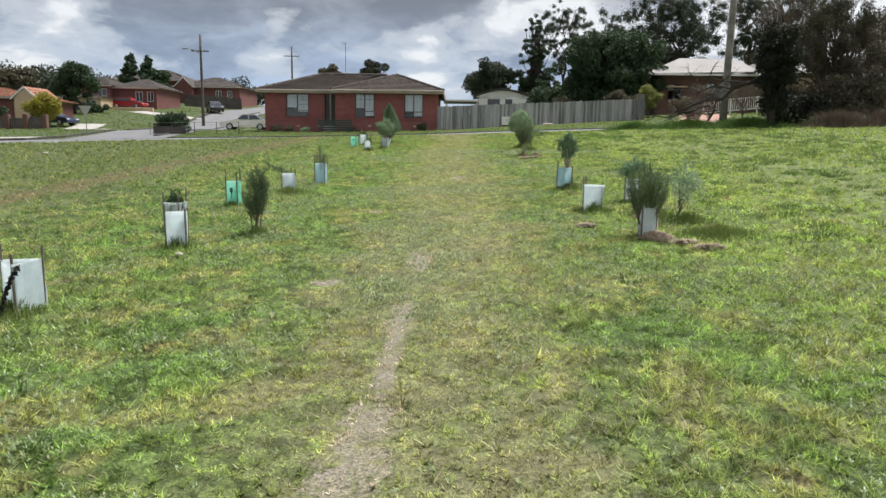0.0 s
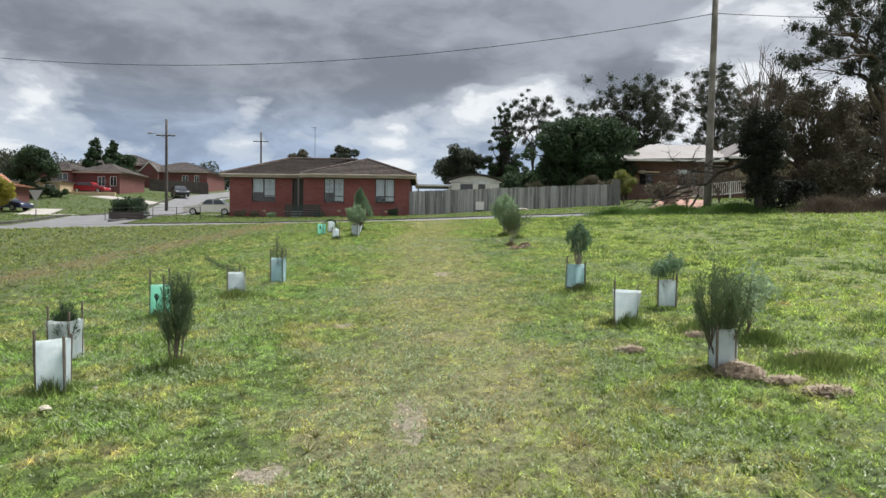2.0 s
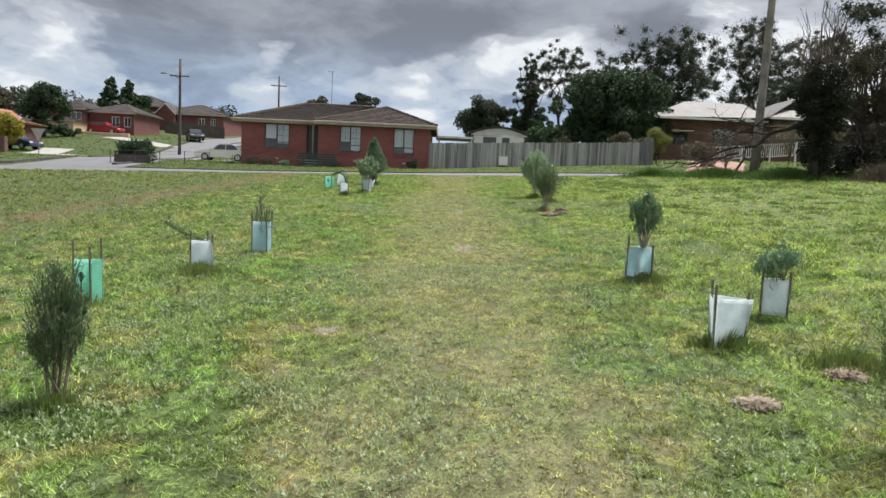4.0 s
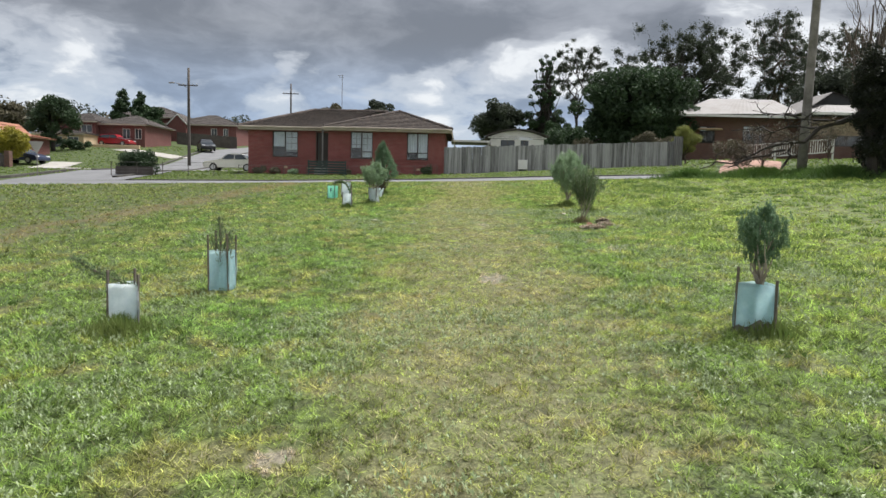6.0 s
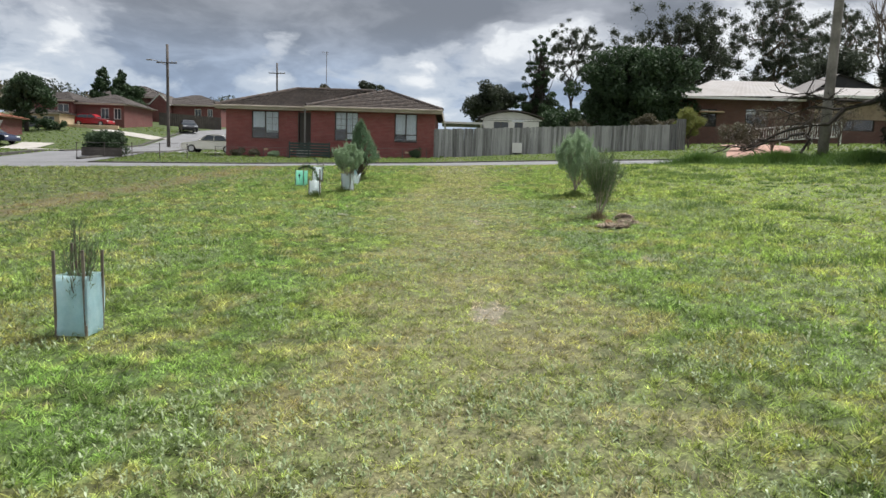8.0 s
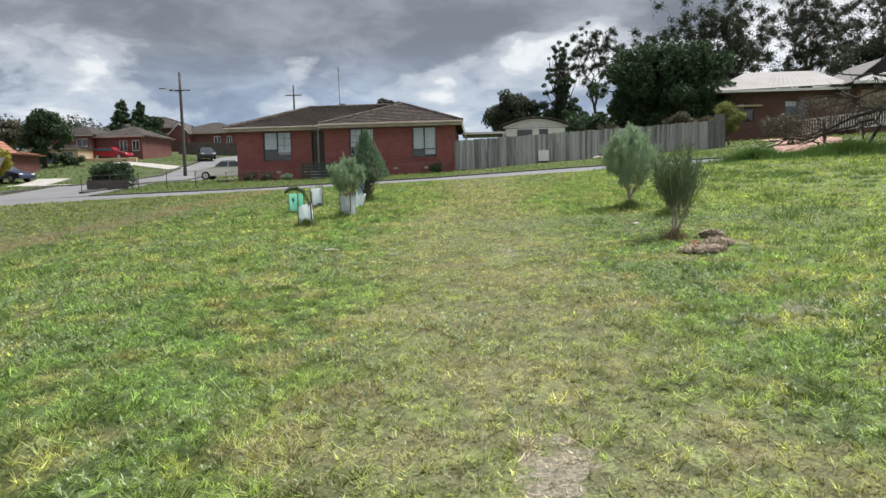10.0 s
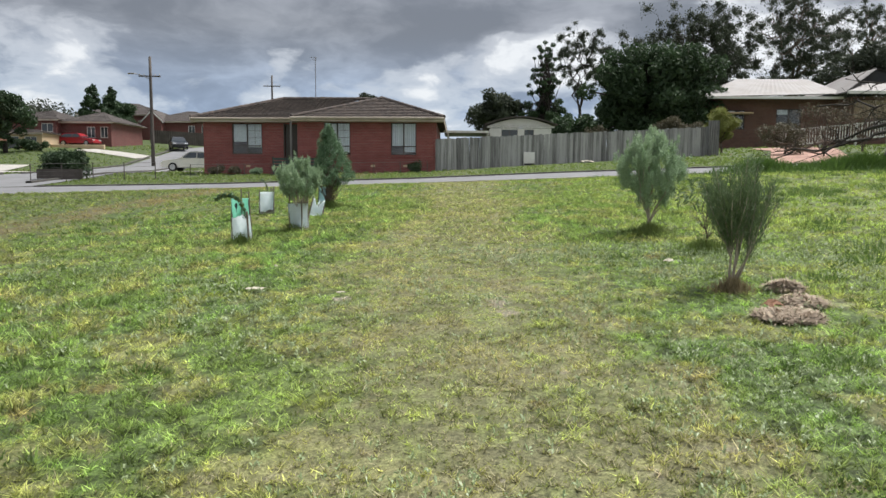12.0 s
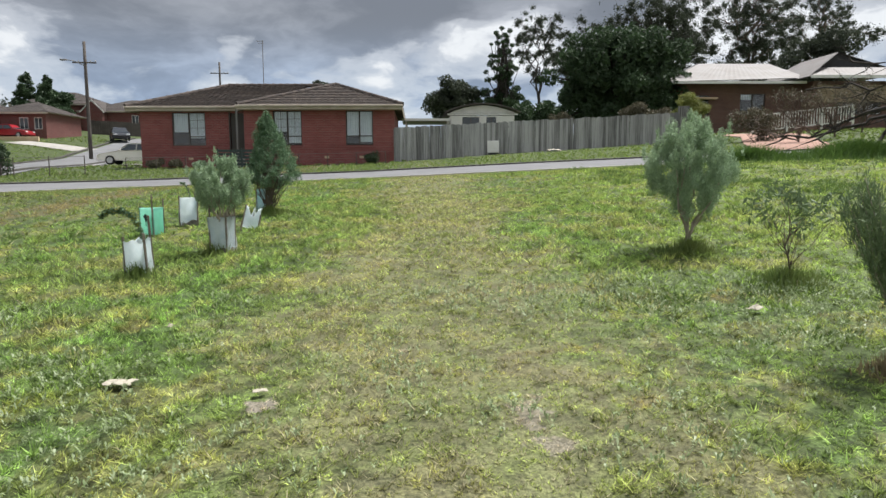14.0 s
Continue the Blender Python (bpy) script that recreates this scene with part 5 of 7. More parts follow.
gum((23.0, 112), "open-crowned eucalypt with dark limbs", 16.5, 3.8, 175, L_EUC, M_BARKDARK, 0.26, 0.45, groups=18, clump=0.85, leaves=40000, size=0.08)
gum((32.5, 106), "spreading dark eucalypt behind the house", 18.0, 7.6, 76, L_EUC, M_BARKDARK, 0.42, 0.26, groups=60, clump=1.15, leaves=80000, size=0.105)
gum((45.5, 108), "tall open eucalypt with pale branches", 21.5, 6.4, 77, L_EUC, M_BARK, 0.42, 0.36, groups=36, clump=1.15, leaves=64000, size=0.09)
gum((57.0, 110), "tall open eucalypt with pale branches", 20.5, 6.4, 78, L_EUC, M_BARK, 0.42, 0.34, groups=24, clump=0.95, leaves=36000, size=0.085)
tree((34, 116), "dense dark trees closing the far row", 11, blobs_in(0, 0, 6.6, 8.0, 4.0, 5.6, 60, 1.2, 79), 28000, 0.18, L_EUC, M_BARKDARK, 79, 0.36, fork=0.25)
tree((51, 116), "dense dark trees closing the far row", 11, blobs_in(0, 0, 5.6, 11.0, 4.0, 5.2, 70, 1.2, 88), 28000, 0.17, L_EUC, M_BARKDARK, 88, 0.36, fork=0.25)
tree((38, 78), "dark rounded tree behind the house", 8, blobs_in(0, 0, 5.4, 4.5, 4.0, 3.4, 30, 1.1, 80), 12000, 0.18, L_EUC, M_BARKDARK, 80, 0.3)
tree((-20.8, 175), "small dark tree beyond the roof", 13.5, blobs_in(0, 0, 13.2, 4.0, 3.2, 2.4, 22, 1.1, 81), 6000, 0.26, L_EUC, M_BARKDARK, 81, 0.3)
tree((-27.5, 150), "grey-green treetop beyond the roof", 9.0, blobs_in(0, 0, 9.2, 2.4, 2.0, 1.6, 12, 0.8, 82), 2600, 0.2, L_BROWN, M_BARK, 82, 0.2)
tree((14.5, 30.4), "dead tree smothered in dark ivy", 6.4, blobs_in(0, 0, 2.4, 0.95, 0.9, 2.9, 60, 0.42, 83), 30000, 0.05, L_IVY, M_BARKDARK, 83, 0.2, twigs=1)
tree((20.0, 35.5), "dense scrubby tree of brown-olive leaves", 6.5, blobs_in(0, 0, 3.6, 3.6, 2.4, 3.4, 60, 0.5, 84), 36000, 0.05, L_BROWN, M_BARK, 84, 0.2, fork=0.2, twigs=4, hollow=0.15)
gum((23.8, 34.5), "leaning eucalypt with dark clumped leaves", 12.2, 3.6, 85, L_EUC, M_BARK, 0.28, 0.5, (-2.2, 0.0), groups=20, clump=0.7, leaves=50000, size=0.052)
tree((27, 40), "dense dark tree at the roadside", 8.5, blobs_in(0, 0, 4.2, 4.2, 3.5, 4.4, 60, 0.75, 86), 40000, 0.065, L_BROWN, M_BARKDARK, 86, 0.3)
tree((16.6, 34.5), "bare grey leafless branching tree", 8.6, blobs_in(0, 0, 6.6, 2.0, 1.6, 1.9, 22, 0.5, 87), 0, 0.1, L_BROWN, M_BARK, 87, 0.12, fork=0.3, twigs=7)

# left side
tree((-45.4, 81), "dense rounded dark green tree", 6.2, blobs_in(0, 0, 3.6, 2.7, 2.2, 3.0, 34, 0.8, 91), 14000, 0.14, L_DARK, M_BARKDARK, 91, 0.25)
tree((-39.0, 64), "golden-leaved garden shrub behind the fence", 3.2, blobs_in(0, 0, 2.0, 1.5, 1.4, 1.4, 20, 0.5, 92), 8000, 0.09, L_YELLOW, M_BARK, 92, 0.12, name="shrub", category="shrub")
for tx, ty, th in ((-53.3, 112.5, 7.9), (-50.2, 112, 7.6)):
    t = thing("conifer", (tx, ty, gz(tx, ty)), "dark narrow conifer beside the houses", "tree", "pair of conifers")
    bm = bmesh.new()
    tube(bm, [(0, 0, -0.1), (0, 0, th * 0.5), (0, 0, th)], [0.22, 0.14, 0.03], 8)
    part("trunk", bm, M_BARKDARK, t)
    bl = []
    rr = random.Random(int(-tx))
    for i in range(30):
        u = rr.uniform(0.05, 0.96)
        q = 2.5 * (1 - u) ** 0.75 + 0.2
        a = rr.uniform(0, 6.28)
        bl.append((q * 0.6 * math.cos(a), q * 0.6 * math.sin(a), th * u, 0.28 + q * 0.35, 0.28 + q * 0.35, 0.55))
    leaf_cloud("crown", bl, 9000, 0.18, L_DARK, t, int(ty - tx), 2.2, 0, 0.3)
for i, (tx, ty, rx, hh) in enumerate(((-68, 150, 9, 6), (-86, 150, 11, 7.5), (-104, 160, 12, 9), (-52, 165, 9, 6.5), (-34, 170, 8, 6), (-20, 180, 8, 6), (-70, 108, 4, 5.5), (-122, 150, 12, 10))):
    tree((tx, ty), "distant woodland tree on the hill", hh * 0.8, blobs_in(0, 0, hh * 0.6, rx, rx * 0.6, hh * 0.42, 26, rx * 0.22, 100 + i), 5000, 0.32, L_EUC if i % 2 else L_BROWN, M_BARKDARK, 100 + i, 0.3)
tree((10.5, 78), "dark garden shrubbery behind the fence", 3.5, blobs_in(0, 0, 2.2, 4.2, 2.0, 2.0, 30, 0.8, 123), 9000, 0.15, L_DARK, M_BARKDARK, 123, 0.12)
tree((9.5, 60), "reddish bare-twigged garden shrub", 2.4, blobs_in(0, 0, 1.6, 0.8, 0.8, 0.9, 12, 0.35, 124), 2200, 0.06, L_BROWN, M_BARK, 124, 0.06, name="shrub", category="shrub", twigs=2)
tree((14.6, 57.5), "dark rounded shrub above the fence", 2.4, blobs_in(0, 0, 1.5, 1.9, 1.0, 0.9, 16, 0.45, 125), 5000, 0.08, L_BROWN, M_BARK, 125, 0.08, name="shrub", category="shrub")
L_LIME = leaf_material("lime_leaves", (0.30, 0.32, 0.085), (0.15, 0.17, 0.05))
tree((14.75, 51.6), "rounded yellow-green shrub at the fence end", 2.5, blobs_in(0, 0, 1.7, 1.05, 0.9, 1.05, 40, 0.26, 126), 14000, 0.035, L_LIME, M_BARK, 126, 0.07, name="shrub", category="shrub")
tree((16.4, 47.5), "grey-brown twiggy shrub by the drive", 1.6, blobs_in(0, 0, 0.9, 1.4, 1.0, 0.8, 16, 0.4, 127), 3000, 0.06, L_BROWN, M_BARK, 127, 0.06, name="shrub", category="shrub", twigs=3)

# ---- house behind the drive ----
M_LIGHTWOOD = material("weathered_cream_board", (0.36, 0.28, 0.19), 0.8, (0.22, 0.16, 0.11), 2.0, 0.5, 0.1)
M_PAVE = brick_material("pink_clay_paving", (0.36, 0.20, 0.15), (0.42, 0.25, 0.19), (0.30, 0.22, 0.18), 0.23, 0.115)


def roof_slab(bm, pts, rib=0.0):
    """A metal roof plane with ribs running down the slope: eave left, eave right, top right, top left."""
    e0, e1, r1, r0 = map(Vector, pts)
    nrm = (e1 - e0).cross(r0 - e0).normalized()
    if nrm.z < 0:
        nrm = -nrm
    n = max(2, int((e1 - e0).length / 0.38))
    prev = None
    for i in range(n * 2 + 1):
        u = i / (n * 2)
        d = nrm * (0.012 if i % 2 else 0.0)
        cur = [bm.verts.new(p + o) for p in (e0.lerp(e1, u), r0.lerp(r1, u)) for o in (d, d - nrm * 0.05)]
        if prev:
            bm.faces.new((prev[0], cur[0], cur[2], prev[2]))
            bm.faces.new((prev[1], prev[3], cur[3], cur[1]))
            bm.faces.new((prev[0], prev[1], cur[1], cur[0]))
        prev = cur


def far_window(parent, x0, x1, y, z0, z1, frame_mat):
    w = part("window", boxes((x0 - 0.07, y - 0.05, z0 - 0.07, x0, y + 0.04, z1 + 0.07), (x1, y - 0.05, z0 - 0.07, x1 + 0.07, y + 0.04, z1 + 0.07), (x0, y - 0.05, z1, x1, y + 0.04, z1 + 0.07), (x0, y - 0.05, z0 - 0.07, x1, y + 0.04, z0),
                             ((x0 + x1) / 2 - 0.03, y - 0.04, z0, (x0 + x1) / 2 + 0.03, y + 0.03, z1)), frame_mat, parent)
    part("pane", boxes((x0, y - 0.02, z0, x1, y + 0.01, z1)), M_PANE, w, "dark reflecting window glass")
    return w





def metal_house():
    h = thing("house", (0, 0, 0), "low brown brick house with pale metal roof", "house")
    h.matrix_world = Matrix.Translation((0, 12.7, 2.2)) @ Matrix.Scale(1.10, 4) @ Matrix.Translation((0, -12.7, -2.2))
    zb, zt = 3.9, 7.95
    bm = bmesh.new()
    wall_x(bm, 17.2, 25.6, 60.0, 60.25, zb, zt, [(18.2, 19.4, 5.9, 7.2), (21.5, 23.2, 5.9, 7.3)])
    part("wall", bm, M_BRICK2, h)
    bm = bmesh.new()
    wall_x(bm, 25.6, 36.5, 58.6, 58.85, zb, zt, [(27.2, 30.2, 5.8, 7.2), (32.2, 34.2, 5.8, 7.2)])
    part("wall", bm, M_BRICK2, h)
    for row in ((17.2, 60.25, zb, 17.45, 68, zt), (25.6, 58.85, zb, 25.85, 60.0, zt), (36.25, 58.85, zb, 36.5, 68, zt), (17.45, 67.75, zb, 36.25, 68, zt)):
        part("wall", boxes(row), M_BRICK2, h)
    # added backing behind the windows, room shade put into its colour
    part("room_wall", boxes((17.5, 62.5, zb, 36.2, 62.6, zt - 0.02)), M_DARK, h)
    for x0, x1, y, z0, z1 in ((18.2, 19.4, 60.0, 5.9, 7.2), (21.5, 23.2, 60.0, 5.9, 7.3), (27.2, 30.2, 58.6, 5.8, 7.2), (32.2, 34.2, 58.6, 5.8, 7.2)):
        house_window(h, x0, x1, y, z0, z1, 0.3, 0.0, M_ALU, sill=False)
    bm = bmesh.new()
    roof_slab(bm, ((15.9, 58.9, 7.95), (25.4, 58.9, 8.2), (25.4, 64, 9.85), (20.3, 64, 9.85)))
    part("roof", bm, M_METALROOF, h)
    bm = bmesh.new()
    roof_slab(bm, ((15.9, 69, 7.95), (15.9, 58.9, 7.95), (20.3, 64, 9.85), (20.3, 64, 9.85)))
    part("roof", bm, M_METALROOF, h)
    bm = bmesh.new()
    roof_slab(bm, ((24.6, 57.4, 8.1), (37.5, 57.4, 8.3), (35.5, 60.6, 9.1), (26.8, 60.6, 9.1)))
    part("roof", bm, M_METALROOF, h)
    bm = bmesh.new()
    roof_slab(bm, ((24.6, 66, 8.1), (24.6, 57.4, 8.1), (28.9, 61.5, 10.25), (28.9, 66, 10.25)))
    part("roof", bm, M_METALROOF, h)
    bm = bmesh.new()
    roof_slab(bm, ((33.6, 61.4, 8.9), (33.6, 66, 8.9), (28.9, 66, 10.25), (28.9, 61.4, 10.25)))
    part("roof", bm, M_METALROOF, h)
    bm = bmesh.new()
    tri = [(26.6, 61.6, 9.0), (33.4, 61.6, 8.95), (28.9, 61.6, 10.18)]
    f0 = [bm.verts.new(p) for p in tri]
    f1 = [bm.verts.new((p[0], 61.75, p[2])) for p in tri]
    bm.faces.new(f0)
    bm.faces.new(f1[::-1])
    for i in range(3):
        bm.faces.new((f0[i], f1[i], f1[(i + 1) % 3], f0[(i + 1) % 3]))
    part("gable", bm, M_DARK, h, "dark timber gable end")
    part("fascia", boxes((15.9, 58.82, 7.82, 25.3, 58.9, 7.98)), M_WHITE, h, "white painted fascia board")
    part("fascia", boxes((24.7, 57.3, 7.98, 37.5, 57.38, 8.16)), M_WHITE, h, "white painted fascia board")
    part("awning", boxes((17.9, 59.3, 6.9, 19.7, 59.95, 7.0), bevel=0.02), M_CREAM, h, "pale canvas window awning")
    part("porch_screen", boxes((25.8, 58.45, 6.6, 31.5, 58.55, 7.7)), M_LIGHTWOOD, h, "weathered timber porch screen")
    return h


metal_house()


def balustrade():
    b = thing("balustrade", (0, 0, 0), "white timber balustrade along a sloping ramp", "balustrade")
    x0, x1 = 20.8, 27.2

    def top(x):
        return 5.62 + (x - x0) * 0.10
    for dz, nm in ((0.0, "handrail"), (-0.95, "bottom_rail")):
        bm = bmesh.new()
        vs = [bm.verts.new((x, y, top(x) + dz + z)) for x in (x0, x1) for y in (56.97, 57.05) for z in (-0.04, 0.04)]
        for q in ((0, 1, 3, 2), (4, 6, 7, 5), (0, 4, 5, 1), (2, 3, 7, 6), (1, 5, 7, 3), (0, 2, 6, 4)):
            bm.faces.new([vs[j] for j in q])
        part(nm, bm, M_WHITE, b)
    me = boxes((-0.022, -0.022, 0, 0.022, 0.022, 0.9))
    data = bpy.data.meshes.new("baluster")
    me.to_mesh(data)
    me.free()
    data.materials.append(M_WHITE)
    x = x0
    while x < x1:
        o = new("baluster", data)
        o.parent = b
        o.matrix_local = pose(x, 57.01, top(x) - 0.92)
        x += 0.17
    for x in (x0, 23.0, 25.2, x1):
        part("post", boxes((x - 0.05, 56.95, gz(x, 57) - 0.05, x + 0.05, 57.06, top(x) + 0.08)), M_WHITE, b)
    part("ramp", boxes((x0, 57.1, 4.0, x1, 58.4, 4.62), bevel=0.01), M_CONCRETE, b, "concrete ramp behind the rails")
    return b


balustrade()
strip("driveway", [(14.6, 40.6), (16.5, 45.5), (19.0, 51.0), (20.5, 57.5)], 3.2, 0.035, M_PAVE, "pink clay paved driveway", "driveway", n=5)


# ---- shed behind the fence ----
def shed():
    s = thing("shed", (0, 0, 0), "white weatherboard shed with a shallow arched roof", "shed")
    y = 58.0
    bm = bmesh.new()
    wall_x(bm, 2.1, 6.1, y, y + 0.12, 3.2, 5.75, [(2.85, 3.9, 5.18, 5.66), (4.35, 4.95, 5.18, 5.66)])
    part("wall", bm, M_WHITE, s)
    for row in ((2.1, y + 0.12, 3.2, 2.2, 63, 5.75), (6.0, y + 0.12, 3.2, 6.1, 63, 5.75), (2.2, 62.9, 3.2, 6.0, 63, 5.75)):
        part("wall", boxes(row), M_WHITE, s)
    far_window(s, 2.86, 3.89, y + 0.06, 5.19, 5.65, M_ALU)
    far_window(s, 4.36, 4.94, y + 0.06, 5.19, 5.65, M_ALU)
    part("trim", boxes((1.9, y - 0.06, 5.78, 6.3, y + 0.0, 5.88)), M_WHITE, s)
    bm = bmesh.new()
    rings = []
    for i in range(13):
        u = i / 12
        x, z = 1.75 + 4.7 * u, 5.92 + 0.52 * math.sin(math.pi * u) ** 0.9
        rings.append([bm.verts.new((x, yy, zz)) for yy, zz in ((y - 0.35, z), (y - 0.35, z + 0.07), (63.3, z + 0.07), (63.3, z))])
    for a, b in zip(rings, rings[1:]):
        for k in range(4):
            bm.faces.new((a[k], b[k], b[(k + 1) % 4], a[(k + 1) % 4]))
    part("roof", bm, M_TILE2, s)
    bm = bmesh.new()
    fr = [bm.verts.new((2.0 + 4.2 * i / 12, y + 0.03, 5.9 + 0.48 * math.sin(math.pi * i / 12) ** 0.9)) for i in range(13)]
    bm.faces.new(fr)
    part("gable", bm, M_WHITE, s)
    return s


shed()
l = thing("carport", (0, 0, 0), "low carport with a white edged flat roof", "carport")
part("roof", boxes((-0.9, 57.2, 5.42, 2.0, 61.5, 5.5)), M_METALROOF, l)
part("fascia", boxes((-0.9, 57.12, 5.38, 2.0, 57.19, 5.52)), M_WHITE, l)
for px in (-0.7, 1.85):
    for py in (57.4, 61.2):
        part("post", boxes((px, py, gz(px, py) - 0.05, px + 0.09, py + 0.09, 5.415)), M_WHITE, l)


# ---- houses up the side street ----
def small_house(name_label, x0, x1, y0, y1, zb, zt, rise, wall_mat, roof_mat, windows, over=0.5, gable=None):
    h = thing("house", (0, 0, 0), name_label, "house")
    holes = [(w[0], w[1], w[2], w[3]) for w in windows]
    bm = bmesh.new()
    wall_x(bm, x0, x1, y0, y0 + 0.25, zb, zt, holes)
    part("wall", bm, wall_mat, h)
    for row in ((x0, y0 + 0.25, zb, x0 + 0.25, y1, zt), (x1 - 0.25, y0 + 0.25, zb, x1, y1, zt), (x0 + 0.25, y1 - 0.25, zb, x1 - 0.25, y1, zt)):
        part("wall", boxes(row), wall_mat, h)
    for w in holes:
        far_window(h, w[0] + 0.07, w[1] - 0.07, y0 + 0.1, w[2] + 0.07, w[3] - 0.07, M_WHITE)
    X0, X1, Y0, Y1 = x0 - over, x1 + over, y0 - over, y1 + over
    half = min(X1 - X0, Y1 - Y0) / 2
    ym = (Y0 + Y1) / 2
    if X1 - X0 > Y1 - Y0:
        ra, rb = (X0 + half, ym, zt + rise), (X1 - half, ym, zt + rise)
    else:
        ra = rb = ((X0 + X1) / 2, ym, zt + rise)
    for e0, e1, a, b in (((X0, Y0, zt), (X1, Y0, zt), ra, rb), ((X1, Y0, zt), (X1, Y1, zt), rb, rb), ((X1, Y1, zt), (X0, Y1, zt), rb, ra), ((X0, Y1, zt), (X0, Y0, zt), ra, ra)):
        tiled_slope(h, roof_mat, e0, e1, a, b, 0.4, 0.9, 0.05)
    part("fascia", boxes((X0, Y0 - 0.05, zt - 0.2, X1, Y0, zt)), M_FASCIA, h)
    part("soffit", boxes((X0 + 0.02, Y0 + 0.01, zt - 0.06, X1 - 0.02, Y1, zt - 0.02)), M_FASCIA, h)
    if gable:
        gx0, gx1, gy, grise, gwall = gable
        gm = (gx0 + gx1) / 2
        part("gable_wall", boxes((gx0 + 0.3, gy + 0.05, zb, gx1 - 0.3, y0 - 0.01, zt - 0.21)), gwall, h)
        bm = bmesh.new()
        f0 = [bm.verts.new(p) for p in ((gx0 + 0.2, gy + 0.06, zt - 0.2), (gx1 - 0.2, gy + 0.06, zt - 0.2), (gm, gy + 0.06, zt + grise - 0.15))]
        f1 = [bm.verts.new((v.co.x, gy + 0.2, v.co.z)) for v in f0]
        bm.faces.new(f0)
        bm.faces.new(f1[::-1])
        part("gable", bm, gwall, h)
        for a, b in ((gx0, gm), (gx1, gm)):
            tiled_slope(h, roof_mat, (a, gy, zt - 0.2), (a, y0 + 3, zt - 0.2), (b, gy, zt + grise), (b, y0 + 3, zt + grise), 0.4, 0.9, 0.05)
            bm = bmesh.new()
            vs = [(a, zt - 0.36), (a, zt - 0.16), (b, zt + grise + 0.04), (b, zt + grise - 0.18)]
            q0 = [bm.verts.new((p[0], gy - 0.06, p[1])) for p in vs]
            q1 = [bm.verts.new((p[0], gy - 0.01, p[1])) for p in vs]
            bm.faces.new(q0)
            bm.faces.new(q1[::-1])
            for i in range(4):
                bm.faces.new((q0[i], q1[i], q1[(i + 1) % 4], q0[(i + 1) % 4]))
            part("barge_board", bm, M_WHITE, h, "white barge board of the gable")
    return h


small_house("terracotta-roofed brick house with a cream gable", -54, -43.4, 67, 77, 2.6, 5.9, 1.3, M_BRICK3, M_TILE3, [(-50, -48, 3.8, 5.2)], gable=(-43.4, -40.7, 66, 0.95, M_CREAM))
small_house("red brick house with a brown hip roof", -46.6, -40.7, 93, 101, 5.5, 8.95, 1.5, M_BRICK3, M_TILE2, [(-43.6, -42.6, 7.1, 8.4), (-42.0, -41.1, 7.1, 8.4)])
small_house("two-storey brick house wing with a brown hip roof", -53, -46.62, 92, 102, 4.8, 9.15, 1.5, M_BRICK3, M_TILE2, [(-48.4, -47.0, 7.7, 8.7)])
small_house("cream rendered garage below the brick house", -51.5, -45.6, 87.5, 91.4, 4.4, 7.3, 0.5, M_CREAM, M_TILE2, [(-50.6, -48.2, 4.9, 6.9), (-47.6, -46.2, 4.9, 6.9)], over=0.25)
small_house("brick house with a grey-brown roof higher up", -58, -46.5, 118, 128, 8.0, 12.2, 2.2, M_BRICK3, M_TILE2, [])
small_house("dark brick house with a white-edged gable", -47.5, -36.5, 116, 126, 7.0, 11.0, 2.0, M_BRICK3, M_TILE2, [(-40.6, -39.6, 9.2, 10.4), (-38.6, -37.8, 9.2, 10.4)], gable=(-47.2, -43.8, 114.6, 1.5, M_BRICK3))
small_house("brown low house at the end of the street", -30, -22, 140, 150, 6.0, 9.6, 1.4, M_BRICK2, M_TILE2, [(-28, -26, 7.4, 8.8)])
part_wall = tagged(part("retaining_wall", boxes((-46.2, 88.9, 4.2, -39.5, 89.2, 6.1), bevel=0.02), M_CREAM), "low cream rendered retaining wall", "wall")
dark_fence = thing("fence", (0, 0, 0), "dark stained timber front fence", "fence")
for i in range(30):
    fx = -42.4 + i * 0.3
    part("paling", boxes((fx, 107.0, gz(fx, 107) - 0.05, fx + 0.28, 107.05, gz(fx, 107) + 1.75)), M_POLE2, dark_fence)
tree((-47.6, 109), "dark shrub mass below the conifers", 5.0, blobs_in(0, 0, 2.9, 2.8, 1.4, 2.7, 26, 0.9, 134), 9000, 0.17, L_DARK, M_BARKDARK, 134, 0.14, name="shrub", category="shrub")
tree((-46.0, 106), "dark hedge between the houses", 3.0, blobs_in(0, 0, 2.2, 2.6, 1.2, 1.7, 18, 0.8, 131), 6000, 0.14, L_DARK, M_BARKDARK, 131, 0.12, name="hedge", category="hedge")
tree((-45.0, 83.5), "low dark clipped hedge by the garage", 0.9, blobs_in(0, 0, 0.6, 3.4, 0.6, 0.5, 18, 0.4, 132), 4000, 0.10, L_DARK, M_BARKDARK, 132, 0.06, name="hedge", category="hedge")
tree((-42.5, 61.6), "dark green shrub behind the pillar fence", 1.8, blobs_in(0, 0, 1.3, 1.8, 0.9, 0.8, 14, 0.45, 133), 4000, 0.09, L_DARK, M_BARKDARK, 133, 0.07, name="shrub", category="shrub")

